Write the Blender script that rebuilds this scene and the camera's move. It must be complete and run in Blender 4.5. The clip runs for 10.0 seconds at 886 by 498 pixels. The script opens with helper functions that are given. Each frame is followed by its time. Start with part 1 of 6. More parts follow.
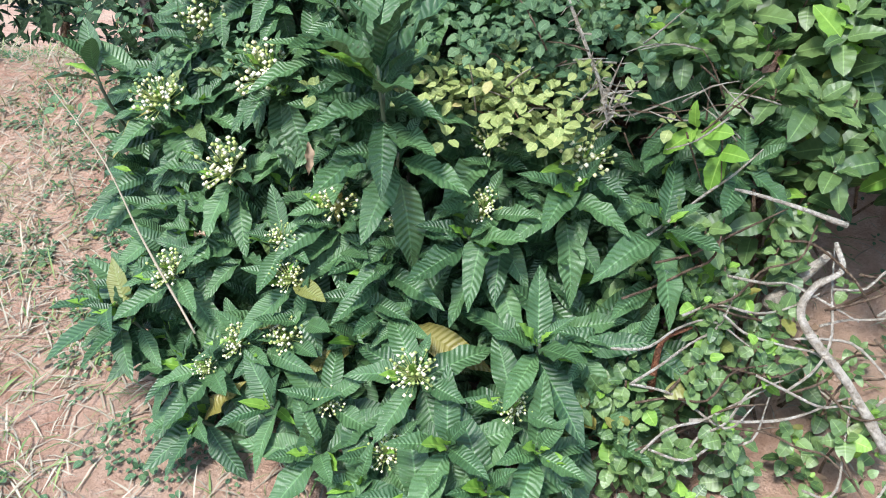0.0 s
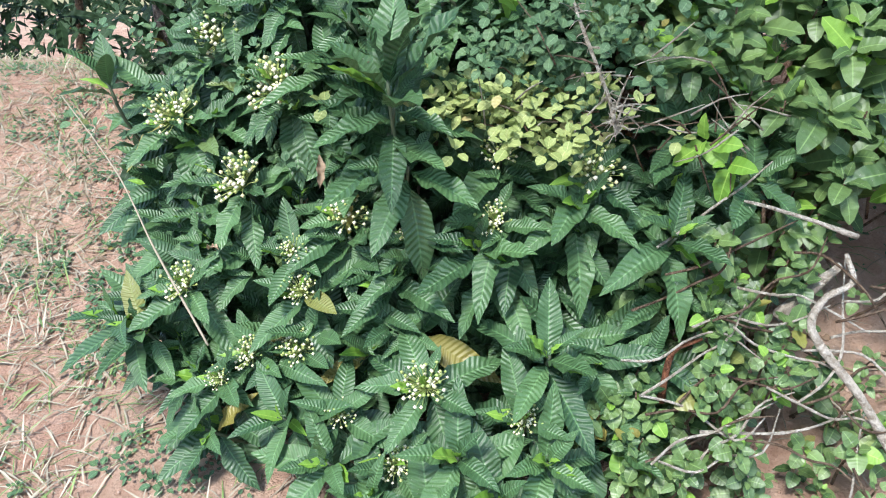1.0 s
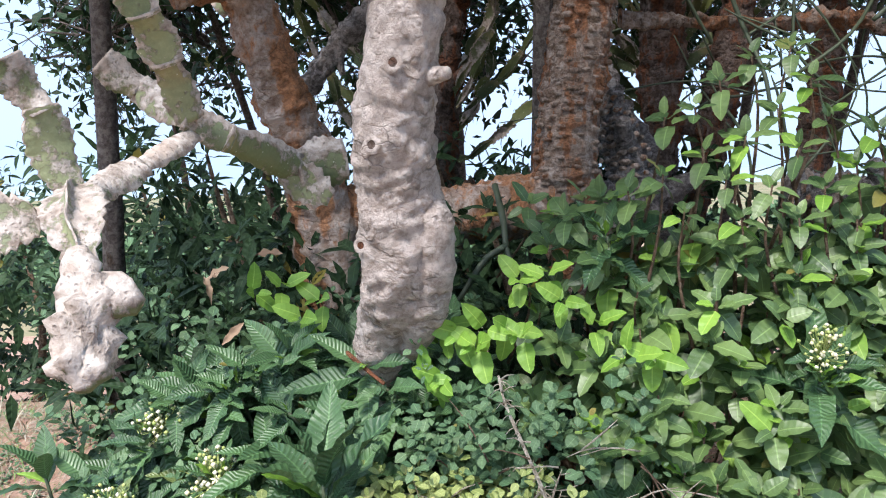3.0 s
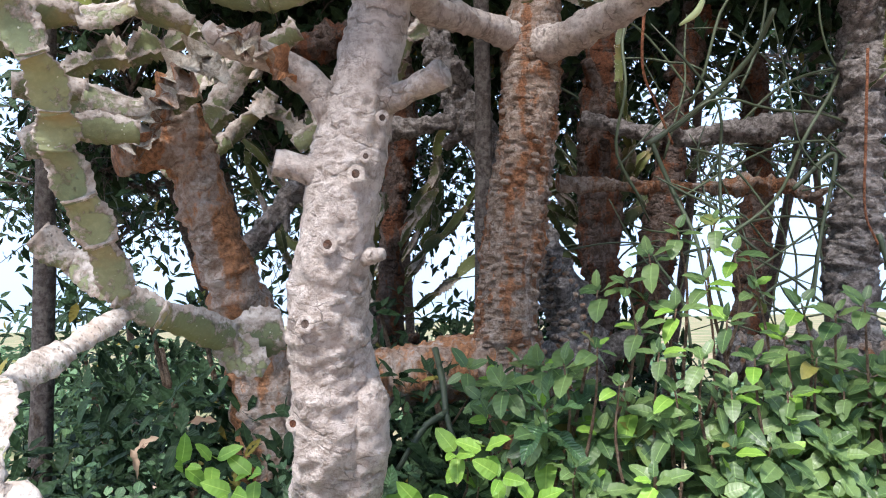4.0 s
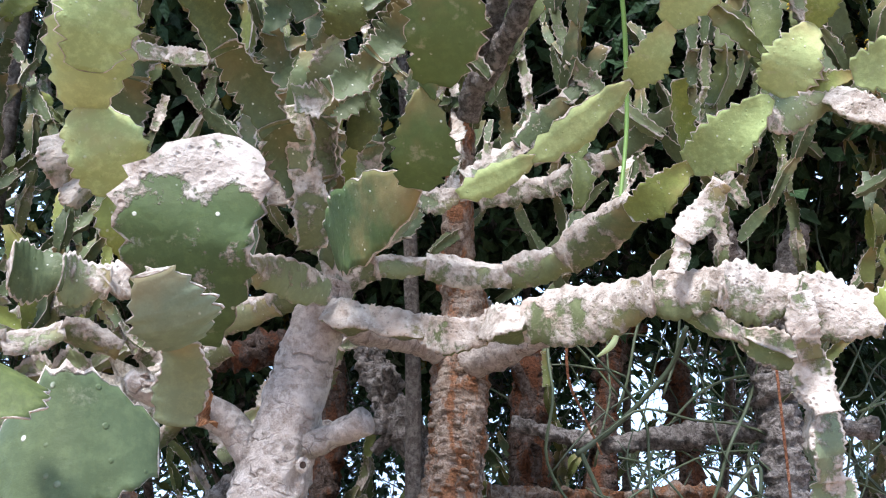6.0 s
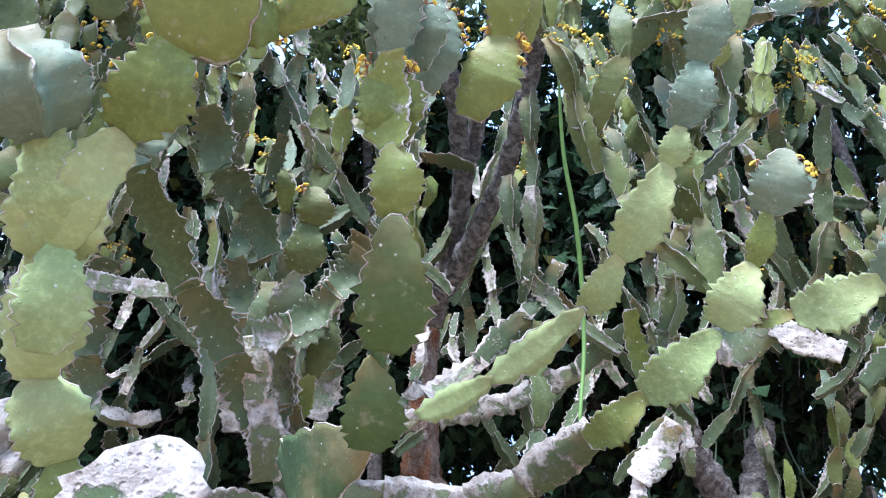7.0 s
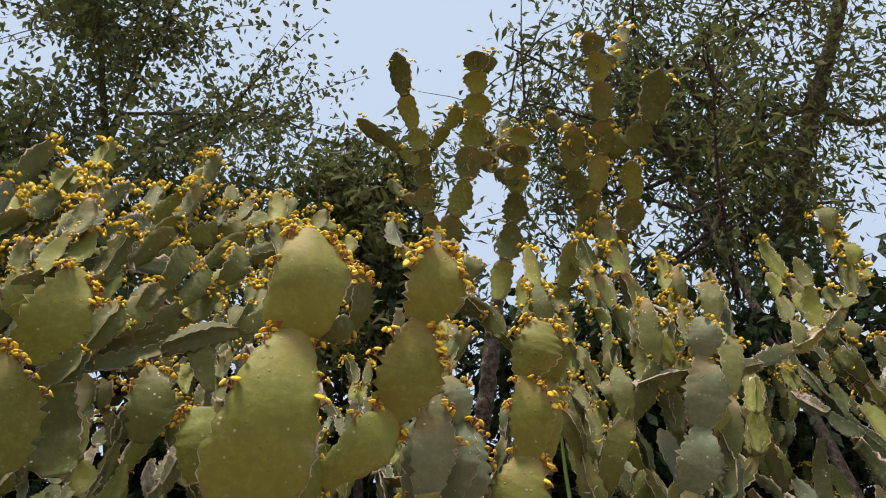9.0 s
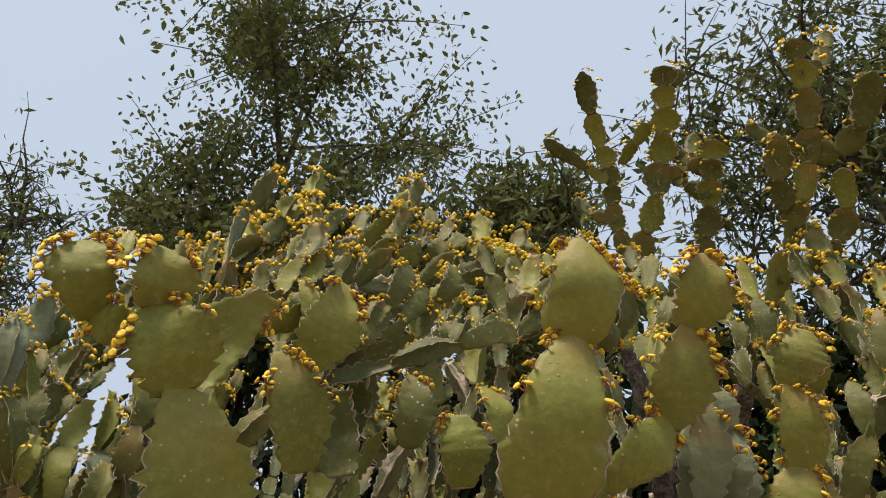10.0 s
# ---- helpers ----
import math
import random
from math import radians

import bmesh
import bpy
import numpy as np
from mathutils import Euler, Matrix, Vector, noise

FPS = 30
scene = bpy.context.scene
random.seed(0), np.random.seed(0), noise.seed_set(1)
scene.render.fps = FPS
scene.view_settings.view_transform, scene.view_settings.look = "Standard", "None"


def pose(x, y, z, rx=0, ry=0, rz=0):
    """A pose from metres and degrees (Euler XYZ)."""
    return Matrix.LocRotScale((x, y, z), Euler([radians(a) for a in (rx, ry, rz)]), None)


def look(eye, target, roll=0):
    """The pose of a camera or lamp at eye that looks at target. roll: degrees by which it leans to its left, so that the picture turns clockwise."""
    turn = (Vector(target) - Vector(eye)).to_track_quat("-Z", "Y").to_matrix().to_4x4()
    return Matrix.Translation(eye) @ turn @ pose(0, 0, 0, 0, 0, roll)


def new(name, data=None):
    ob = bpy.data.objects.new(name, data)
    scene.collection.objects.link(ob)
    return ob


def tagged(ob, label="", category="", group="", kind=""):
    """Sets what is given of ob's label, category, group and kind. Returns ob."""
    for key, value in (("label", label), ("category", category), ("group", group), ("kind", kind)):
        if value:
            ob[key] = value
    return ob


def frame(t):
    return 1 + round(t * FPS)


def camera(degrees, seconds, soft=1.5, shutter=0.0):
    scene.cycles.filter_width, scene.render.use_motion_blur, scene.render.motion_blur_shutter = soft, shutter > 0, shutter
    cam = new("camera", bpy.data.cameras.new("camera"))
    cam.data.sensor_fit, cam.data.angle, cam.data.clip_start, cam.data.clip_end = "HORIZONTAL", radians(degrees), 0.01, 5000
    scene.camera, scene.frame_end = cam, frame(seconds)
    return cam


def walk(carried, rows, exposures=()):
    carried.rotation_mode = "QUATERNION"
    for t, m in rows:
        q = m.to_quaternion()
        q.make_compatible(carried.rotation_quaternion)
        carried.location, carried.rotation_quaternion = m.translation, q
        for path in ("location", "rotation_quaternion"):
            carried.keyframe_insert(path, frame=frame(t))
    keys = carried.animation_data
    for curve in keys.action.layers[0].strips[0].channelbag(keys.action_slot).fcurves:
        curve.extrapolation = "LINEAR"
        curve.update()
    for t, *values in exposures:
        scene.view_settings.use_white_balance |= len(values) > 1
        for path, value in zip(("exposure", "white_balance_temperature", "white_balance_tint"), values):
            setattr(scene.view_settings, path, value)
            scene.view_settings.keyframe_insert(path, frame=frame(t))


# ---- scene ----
cam = camera(57.2, 10.0, soft=1.1)
PATH = [
    (0, (0.080, 0.099, 1.291), (-0.138, 1.901, 0.451), 0.5),
    (0.5, (0.083, 0.087, 1.294), (-0.160, 1.887, 0.457), 0.3),
    (1, (0.087, 0.096, 1.309), (-0.164, 1.899, 0.481), -0.1),
    (1.5, (0.101, 0.108, 1.355), (-0.156, 1.957, 0.637), -0.6),
    (2, (0.123, 0.128, 1.422), (-0.129, 2.041, 0.896), -1.7),
    (2.5, (0.132, 0.129, 1.468), (-0.092, 2.085, 1.112), -1.5),
    (3, (0.156, 0.122, 1.520), (-0.034, 2.108, 1.373), -1.5),
    (3.2, (0.161, 0.118, 1.530), (-0.015, 2.109, 1.443), -1.4),
    (4.3, (0.202, 0.119, 1.633), (0.177, 2.099, 1.912), -1.3),
    (4.5, (0.201, 0.125, 1.644), (0.200, 2.096, 1.987), -1.2),
    (5, (0.213, 0.114, 1.687), (0.261, 2.059, 2.152), -1.4),
    (5.2, (0.215, 0.108, 1.702), (0.278, 2.040, 2.213), -1.5),
    (6.3, (0.233, 0.048, 1.774), (0.348, 1.822, 2.689), -2.5),
    (6.5, (0.235, 0.036, 1.793), (0.367, 1.769, 2.782), -2.8),
    (7, (0.255, -0.005, 1.844), (0.423, 1.627, 2.988), -3.3),
    (7.5, (0.277, -0.051, 1.901), (0.472, 1.503, 3.146), -4.2),
    (8, (0.273, -0.112, 1.954), (0.487, 1.303, 3.351), -5.5),
    (8.5, (0.250, -0.151, 1.975), (0.472, 1.166, 3.464), -6.6),
    (9, (0.180, -0.186, 1.984), (0.406, 1.028, 3.557), -7.6),
    (9.5, (0.102, -0.198, 1.968), (0.194, 0.977, 3.584), -3.0),
    (10, (0.013, -0.185, 1.953), (-0.090, 0.986, 3.571), 3.5),
]
EXPOSURES = [(0, 0.60, 6100, 12), (1.5, 0.64, 6100, 12), (2.2, 0.58, 6200, 15), (3, 0.55, 6350, 17), (4.5, 0.92, 6250, 17), (5, 0.96, 6150, 17), (6.5, 1.04, 5650, 15), (7.5, 1.14, 4950, 16), (8.2, 0.32, 5300, 18), (8.8, -0.06, 7600, 18), (9.3, -0.22, 8300, 17), (10, -0.24, 8500, 17)]
walk(cam, [(t, look(eye, target, roll)) for t, eye, target, roll in PATH], EXPOSURES)

# ---------------------------------------------------------------- light
SUN_EL, SUN_AZ = radians(53), radians(200)
world = bpy.data.worlds.new("sky")
scene.world = world
world.use_nodes = True
wn = world.node_tree.nodes
wn.clear()
sky = wn.new("ShaderNodeTexSky")
sky.sky_type, sky.sun_disc = "NISHITA", False
sky.sun_elevation, sky.sun_rotation = SUN_EL, SUN_AZ
sky.air_density, sky.dust_density, sky.ozone_density = 1.3, 5.0, 1.0
veil = wn.new("ShaderNodeMixRGB")
veil.inputs[0].default_value = 0.72
veil.inputs[2].default_value = (8.9, 12.9, 18.6, 1)
bg = wn.new("ShaderNodeBackground")
bg.inputs[1].default_value = 0.08
wo = wn.new("ShaderNodeOutputWorld")
wl = world.node_tree.links
wl.new(sky.outputs[0], veil.inputs[1])
wl.new(veil.outputs[0], bg.inputs[0])
wl.new(bg.outputs[0], wo.inputs[0])

sun_data = bpy.data.lights.new("sun", "SUN")
sun_data.energy, sun_data.angle, sun_data.color = 4.9, radians(12), (1.0, 0.96, 0.9)
sun = new("sun", sun_data)
sun_way = Vector((math.sin(SUN_AZ) * math.cos(SUN_EL), math.cos(SUN_AZ) * math.cos(SUN_EL), math.sin(SUN_EL)))
sun.matrix_world = look(sun_way * 50, (0, 0, 0))


# ---------------------------------------------------------------- materials
class Nodes:
    """A small helper that strings shader nodes together."""

    def __init__(self, name):
        self.m = bpy.data.materials.new(name)
        self.m.use_nodes = True
        self.t = self.m.node_tree
        self.b = self.t.nodes["Principled BSDF"]

    def n(self, kind, **ins):
        node = self.t.nodes.new(kind)
        for k, v in ins.items():
            self.put(node.inputs[k.replace("_", " ")], v)
        return node

    def put(self, sock, v):
        if isinstance(v, bpy.types.NodeSocket):
            self.t.links.new(v, sock)
        else:
            sock.default_value = v

    def math(self, op, a, b=0.0, clamp=False):
        node = self.t.nodes.new("ShaderNodeMath")
        node.operation, node.use_clamp = op, clamp
        self.put(node.inputs[0], a)
        self.put(node.inputs[1], b)
        return node.outputs[0]

    def mix(self, f, a, b):
        node = self.t.nodes.new("ShaderNodeMixRGB")
        for s, v in zip(node.inputs, (f, a, b)):
            self.put(s, v if not isinstance(v, tuple) or len(v) == 4 else (*v, 1))
        return node.outputs[0]

    def ramp(self, f, lo, hi):
        node = self.n("ShaderNodeMapRange", Value=f, From_Min=lo, From_Max=hi)
        node.clamp = True
        return node.outputs[0]

    def pos(self):
        return self.t.nodes.new("ShaderNodeTexCoord").outputs["Object"]

    def world_pos(self):
        return self.t.nodes.new("ShaderNodeNewGeometry").outputs["Position"]

    def noise(self, vec, scale, detail=4.0, rough=0.6):
        return self.n("ShaderNodeTexNoise", Vector=vec, Scale=scale, Detail=detail, Roughness=rough).outputs["Fac"]

    def cells(self, vec, scale):
        return self.n("ShaderNodeTexVoronoi", Vector=vec, Scale=scale).outputs["Distance"]

    def co(self):
        at = self.t.nodes.new("ShaderNodeAttribute")
        at.attribute_name = "co"
        return self.n("ShaderNodeSeparateXYZ", Vector=at.outputs["Vector"]).outputs

    def rnd(self):
        o = self.t.nodes.new("ShaderNodeObjectInfo").outputs["Random"]
        g = self.t.nodes.new("ShaderNodeNewGeometry").outputs["Random Per Island"]
        return self.math("FRACT", self.math("ADD", o, self.math("MULTIPLY", g, 7.31)))

    def bump(self, h, strength=0.4, dist=0.01):
        self.put(self.b.inputs["Normal"], self.n("ShaderNodeBump", Height=h, Strength=strength, Distance=dist).outputs[0])

    def done(self, color, rough=0.6, spec=0.5, trans=0.0):
        self.put(self.b.inputs["Base Color"], color if not isinstance(color, tuple) else (*color, 1))
        self.put(self.b.inputs["Roughness"], rough)
        self.b.inputs["Specular IOR Level"].default_value = spec
        if trans:
            out = next(n for n in self.t.nodes if n.type == "OUTPUT_MATERIAL")
            tr = self.n("ShaderNodeBsdfTranslucent")
            self.put(tr.inputs["Color"], color if not isinstance(color, tuple) else (*color, 1))
            mx = self.t.nodes.new("ShaderNodeMixShader")
            mx.inputs[0].default_value = trans
            self.t.links.new(self.b.outputs[0], mx.inputs[1])
            self.t.links.new(tr.outputs[0], mx.inputs[2])
            self.t.links.new(mx.outputs[0], out.inputs["Surface"])
        return self.m


def leaf_material(name, dark, light, rough=0.35, veins=9.0, vein_bump=0.6, trans=0.15, old=(0.25, 0.2, 0.04), blotch=0.0, gloss=0.4, stripe=0.06):
    """A leaf with a pale midrib, slanting side veins, and its own shade of green."""
    k = Nodes(name)
    u, v, w = k.co()
    r = k.rnd()
    col = k.mix(r, dark, light)
    vein = k.math("SINE", k.math("MULTIPLY", k.math("SUBTRACT", u, k.math("MULTIPLY", k.math("ABSOLUTE", v), 0.10)), veins * 6.283))
    rid = k.math("ABSOLUTE", v)
    rib = k.ramp(rid, 0.09, 0.02)
    fine = k.noise(k.pos(), 60.0)
    col = k.mix(k.math("MULTIPLY", k.ramp(vein, 0.3, 1.0), stripe), col, tuple(min(1, c * 1.6) for c in light))
    col = k.mix(k.math("MULTIPLY", k.ramp(fine, 0.4, 0.75), 0.35), col, tuple(c * 0.5 for c in dark))
    col = k.mix(k.math("MULTIPLY", rib, 0.28), col, tuple(min(1, c * 2.6 + 0.02) for c in light))
    col = k.mix(k.math("MULTIPLY", k.ramp(r, 0.982, 0.995), 0.8), col, old)
    if blotch:
        spots = k.ramp(k.noise(k.world_pos(), 140.0, 2.0), 0.66, 0.72)
        col = k.mix(k.math("MULTIPLY", spots, blotch), col, (0.42, 0.42, 0.36))
    k.bump(k.math("ADD", vein, k.math("MULTIPLY", fine, 0.8)), vein_bump, 0.003)
    return k.done(col, k.math("ADD", rough, k.math("MULTIPLY", fine, 0.2)), gloss, trans)


def pad_material(name, crust, greens, spots=0.8, tone=1.0, tip=0.0, grain=17.0):
    """Succulent skin: waxy green with pale dots, corky margins, grey lichen crust by amount."""
    k = Nodes(name)
    u, v, rim = k.co()
    p, r = k.world_pos(), k.rnd()
    a = k.mix(k.ramp(r, 0.0, 0.5), greens[0], greens[1])
    a = k.mix(k.ramp(r, 0.5, 1.0), a, greens[2])
    big = k.noise(p, 9.0, 5.0)
    a = k.mix(k.math("MULTIPLY", k.ramp(big, 0.45, 0.75), 0.45), a, tuple(c * 0.55 for c in greens[0]))
    a = k.mix(k.math("MULTIPLY", k.ramp(k.noise(p, 95.0, 5.0, 0.7), 0.46, 0.72), 0.45), a, tuple(min(1, c * 1.5) for c in greens[1]))
    blush = k.math("MULTIPLY", k.ramp(k.math("ADD", k.math("MULTIPLY", u, 0.55), k.math("MULTIPLY", k.noise(p, 14.0, 3.0), 0.8)), 0.72, 1.02), k.ramp(r, 0.2, 0.6))
    a = k.mix(k.math("MULTIPLY", blush, 0.5), a, (0.34, 0.22, 0.10))
    worn = k.ramp(k.noise(p, 34.0, 5.0, 0.7), 0.60, 0.70)
    a = k.mix(k.math("MULTIPLY", worn, 0.35), a, (0.36, 0.34, 0.24))
    dot = k.ramp(k.cells(p, 75.0), 0.16, 0.09)
    few = k.ramp(k.noise(p, 30.0, 1.0), 0.5, 0.6)
    a = k.mix(k.math("MULTIPLY", k.math("MULTIPLY", dot, few), spots), a, (0.55, 0.57, 0.47))
    rim = k.math("POWER", rim, max(1.2, 3.2 - 4.0 * crust))
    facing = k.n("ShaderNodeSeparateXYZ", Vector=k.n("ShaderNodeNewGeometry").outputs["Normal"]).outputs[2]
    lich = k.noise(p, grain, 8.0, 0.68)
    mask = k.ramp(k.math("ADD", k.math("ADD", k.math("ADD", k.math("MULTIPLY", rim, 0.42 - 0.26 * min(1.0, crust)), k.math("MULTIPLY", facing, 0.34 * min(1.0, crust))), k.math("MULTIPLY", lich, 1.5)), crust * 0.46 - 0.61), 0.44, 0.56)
    if tip:
        mask = k.math("MAXIMUM", mask, k.ramp(k.math("ADD", k.math("ADD", k.math("MULTIPLY", u, tip), k.math("MULTIPLY", rim, 0.35)), k.math("MULTIPLY", lich, 2.4)), 1.66, 1.78))
    shade = k.noise(p, 40.0, 6.0, 0.65)
    cork = k.mix(k.ramp(shade, 0.34, 0.66), tuple(c * tone for c in (0.25, 0.20, 0.16)), tuple(c * tone for c in (0.68, 0.615, 0.54)))
    cork = k.mix(k.ramp(k.noise(p, 13.0, 3.0), 0.55, 0.75), cork, (0.46, 0.37, 0.30))
    pit = k.math("MULTIPLY", k.ramp(k.cells(p, 105.0), 0.34, 0.14), k.ramp(k.noise(p, 60.0, 3.0), 0.42, 0.56))
    cork = k.mix(k.math("MULTIPLY", pit, 0.5), cork, (0.15, 0.12, 0.10))
    h = k.math("ADD", k.math("MULTIPLY", mask, k.math("ADD", 0.5, k.math("MULTIPLY", shade, 1.4))), k.math("MULTIPLY", k.noise(p, 22.0, 2.0), 0.5))
    h = k.math("SUBTRACT", k.math("ADD", h, k.math("MULTIPLY", dot, 0.1)), k.math("MULTIPLY", k.math("MULTIPLY", pit, mask), 0.45))
    h = k.math("ADD", h, k.math("MULTIPLY", k.noise(p, 170.0, 4.0, 0.65), 0.09))
    k.bump(h, 0.6, 0.010)
    return k.done(k.mix(mask, a, cork), k.math("ADD", k.math("ADD", 0.46, k.math("MULTIPLY", big, 0.22)), k.math("MULTIPLY", mask, 0.35)), 0.2)


def bark_material(name, dark, mid, pale, warm, warm_amount, rings=0.4, scale=1.0):
    """Crusted bark in patches, with cross wrinkles, cracks and rusty patches by amount."""
    k = Nodes(name)
    u, v, w = k.co()
    p = k.world_pos()
    warp = k.noise(p, 11.0 * scale, 5.0)
    fine = k.noise(p, 95.0 * scale, 8.0, 0.75)
    lump = k.noise(p, 42.0 * scale, 6.0, 0.7)
    col = k.mix(k.ramp(fine, 0.36, 0.62), dark, mid)
    col = k.mix(k.math("MULTIPLY", k.ramp(lump, 0.45, 0.58), 0.8), col, pale)
    runs = k.n("ShaderNodeMapping", Vector=p)
    runs.inputs["Scale"].default_value = (1.0, 1.0, 0.3)
    streak = k.noise(runs.outputs[0], 17.0 * scale, 4.0)
    rust = k.ramp(k.math("ADD", k.math("ADD", k.math("MULTIPLY", streak, 0.7), k.math("MULTIPLY", lump, 0.3)), warm_amount - 0.5), 0.49, 0.55)
    col = k.mix(k.math("MULTIPLY", rust, 0.9), col, k.mix(k.ramp(fine, 0.38, 0.66), tuple(c * 0.3 for c in warm), warm))
    bent = k.n("ShaderNodeVectorMath")
    edge = k.t.nodes.new("ShaderNodeTexVoronoi")
    edge.feature = "DISTANCE_TO_EDGE"
    squash = k.n("ShaderNodeMapping", Vector=p)
    squash.inputs["Scale"].default_value = (16.0 * scale, 16.0 * scale, 34.0 * scale)
    bent.operation = "ADD"
    k.put(bent.inputs[0], squash.outputs[0])
    nz = k.n("ShaderNodeTexNoise", Vector=p, Scale=18.0 * scale, Detail=4.0)
    k.put(bent.inputs[1], nz.outputs["Color"])
    k.put(edge.inputs["Vector"], bent.outputs[0])
    edge.inputs["Scale"].default_value = 1.0
    crack = k.math("MULTIPLY", k.ramp(edge.outputs["Distance"], 0.03, 0.0), k.ramp(warp, 0.52, 0.64))
    ring = k.math("SINE", k.math("ADD", k.math("MULTIPLY", u, 210.0), k.math("MULTIPLY", nz.outputs["Fac"], 26.0)))
    fold = k.math("MULTIPLY", k.ramp(ring, -0.45, -1.0), k.ramp(nz.outputs["Fac"], 0.48, 0.62))
    dark_lines = k.math("MULTIPLY", k.math("MAXIMUM", crack, fold), rings)
    col = k.mix(dark_lines, col, tuple(c * 0.3 for c in dark))
    h = k.math("SUBTRACT", k.math("ADD", k.math("MULTIPLY", fine, 0.9), k.math("MULTIPLY", lump, 1.6)), k.math("MULTIPLY", dark_lines, 0.9))
    k.bump(h, 1.0, 0.018)
    return k.done(col, 0.9, 0.2)


GREENS = ((0.125, 0.152, 0.034), (0.190, 0.218, 0.054), (0.150, 0.176, 0.049))
OLD_GREENS = ((0.085, 0.10, 0.045), (0.13, 0.145, 0.07), (0.10, 0.12, 0.055))
PAD = {
    "fresh": pad_material("pad_skin", 0.0, GREENS, 0.6),
    "lime": pad_material("pad_skin_yellow", 0.05, ((0.235, 0.295, 0.11), (0.34, 0.395, 0.17), (0.29, 0.35, 0.14)), 1.0),
    "blue": pad_material("pad_skin_blue", 0.05, ((0.125, 0.165, 0.105), (0.165, 0.205, 0.13), (0.13, 0.17, 0.105)), 0.9),
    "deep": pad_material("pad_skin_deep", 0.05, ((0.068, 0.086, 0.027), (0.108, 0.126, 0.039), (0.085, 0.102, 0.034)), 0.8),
    "moss": pad_material("pad_skin_mossy", 0.05, ((0.050, 0.086, 0.027), (0.078, 0.118, 0.039), (0.064, 0.100, 0.033)), 0.9),
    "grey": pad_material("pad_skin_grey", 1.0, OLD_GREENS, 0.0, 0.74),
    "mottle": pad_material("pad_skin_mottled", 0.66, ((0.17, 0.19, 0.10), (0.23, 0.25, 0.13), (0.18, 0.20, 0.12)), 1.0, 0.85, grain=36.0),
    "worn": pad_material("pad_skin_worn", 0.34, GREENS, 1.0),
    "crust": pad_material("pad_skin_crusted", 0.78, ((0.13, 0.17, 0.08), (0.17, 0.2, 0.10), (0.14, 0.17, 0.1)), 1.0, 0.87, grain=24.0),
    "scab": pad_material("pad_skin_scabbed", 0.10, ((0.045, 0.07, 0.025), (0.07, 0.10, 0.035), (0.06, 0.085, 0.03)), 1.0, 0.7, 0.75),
    # Dark green of the arms, lowered further to put crown shade in.
    "arm": pad_material("pad_skin_arm_shade", 0.22, ((0.052, 0.073, 0.032), (0.085, 0.108, 0.048), (0.066, 0.086, 0.039)), 1.0, 0.9),
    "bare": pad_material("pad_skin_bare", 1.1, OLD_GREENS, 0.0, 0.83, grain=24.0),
}
BARK_GREY = bark_material("bark_grey", (0.37, 0.305, 0.26), (0.56, 0.49, 0.435), (0.71, 0.64, 0.58), (0.46, 0.34, 0.25), 0.37, 0.55, 0.85)
BARK_RUST = bark_material("bark_rust", (0.18, 0.12, 0.085), (0.36, 0.265, 0.20), (0.52, 0.44, 0.375), (0.50, 0.215, 0.095), 0.495, 0.6)
BARK_ORANGE = bark_material("bark_orange", (0.26, 0.17, 0.12), (0.44, 0.345, 0.28), (0.62, 0.54, 0.475), (0.62, 0.28, 0.12), 0.515, 0.5, 0.7)
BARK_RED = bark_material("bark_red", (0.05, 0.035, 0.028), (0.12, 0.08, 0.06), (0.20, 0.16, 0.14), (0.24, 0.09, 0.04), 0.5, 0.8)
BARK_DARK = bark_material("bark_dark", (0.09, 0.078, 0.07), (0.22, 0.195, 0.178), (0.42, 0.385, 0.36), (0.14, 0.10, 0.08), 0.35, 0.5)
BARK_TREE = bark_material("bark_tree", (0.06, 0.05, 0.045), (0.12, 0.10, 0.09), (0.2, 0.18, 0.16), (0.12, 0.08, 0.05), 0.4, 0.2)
STICK_PALE = bark_material("stick_pale", (0.34, 0.285, 0.215), (0.58, 0.515, 0.42), (0.76, 0.70, 0.60), (0.3, 0.2, 0.12), 0.3, 0.2)
STICK_RED = bark_material("stick_red", (0.28, 0.11, 0.06), (0.42, 0.19, 0.11), (0.5, 0.3, 0.2), (0.4, 0.16, 0.08), 0.6, 0.2)
TWIG = bark_material("twig_brown", (0.09, 0.06, 0.04), (0.18, 0.12, 0.08), (0.3, 0.22, 0.15), (0.2, 0.12, 0.06), 0.4, 0.1)
LEAF_BIG = leaf_material("leaf_corrugated", (0.030, 0.076, 0.030), (0.088, 0.176, 0.064), 0.34, 15.0, 0.38, 0.10, blotch=0.35, gloss=0.5, stripe=0.16)
LEAF_NEW = leaf_material("leaf_young", (0.16, 0.33, 0.04), (0.28, 0.48, 0.08), 0.38, 6.0, 0.12, 0.3)
LEAF_OVATE = leaf_material("leaf_ovate", (0.060, 0.122, 0.042), (0.185, 0.285, 0.090), 0.34, 6.0, 0.1, 0.25, blotch=0.25, gloss=0.55)
LEAF_PALE = leaf_material("leaf_pale_round", (0.24, 0.31, 0.09), (0.40, 0.46, 0.17), 0.45, 4.0, 0.25, 0.25, (0.45, 0.36, 0.16))
LEAF_SMALL = leaf_material("leaf_small_grey", (0.06, 0.13, 0.06), (0.13, 0.22, 0.10), 0.5, 4.0, 0.2, 0.2)
LEAF_TREE = leaf_material("leaf_tree", (0.055, 0.08, 0.028), (0.14, 0.17, 0.06), 0.5, 4.0, 0.1, 0.35, gloss=0.15)
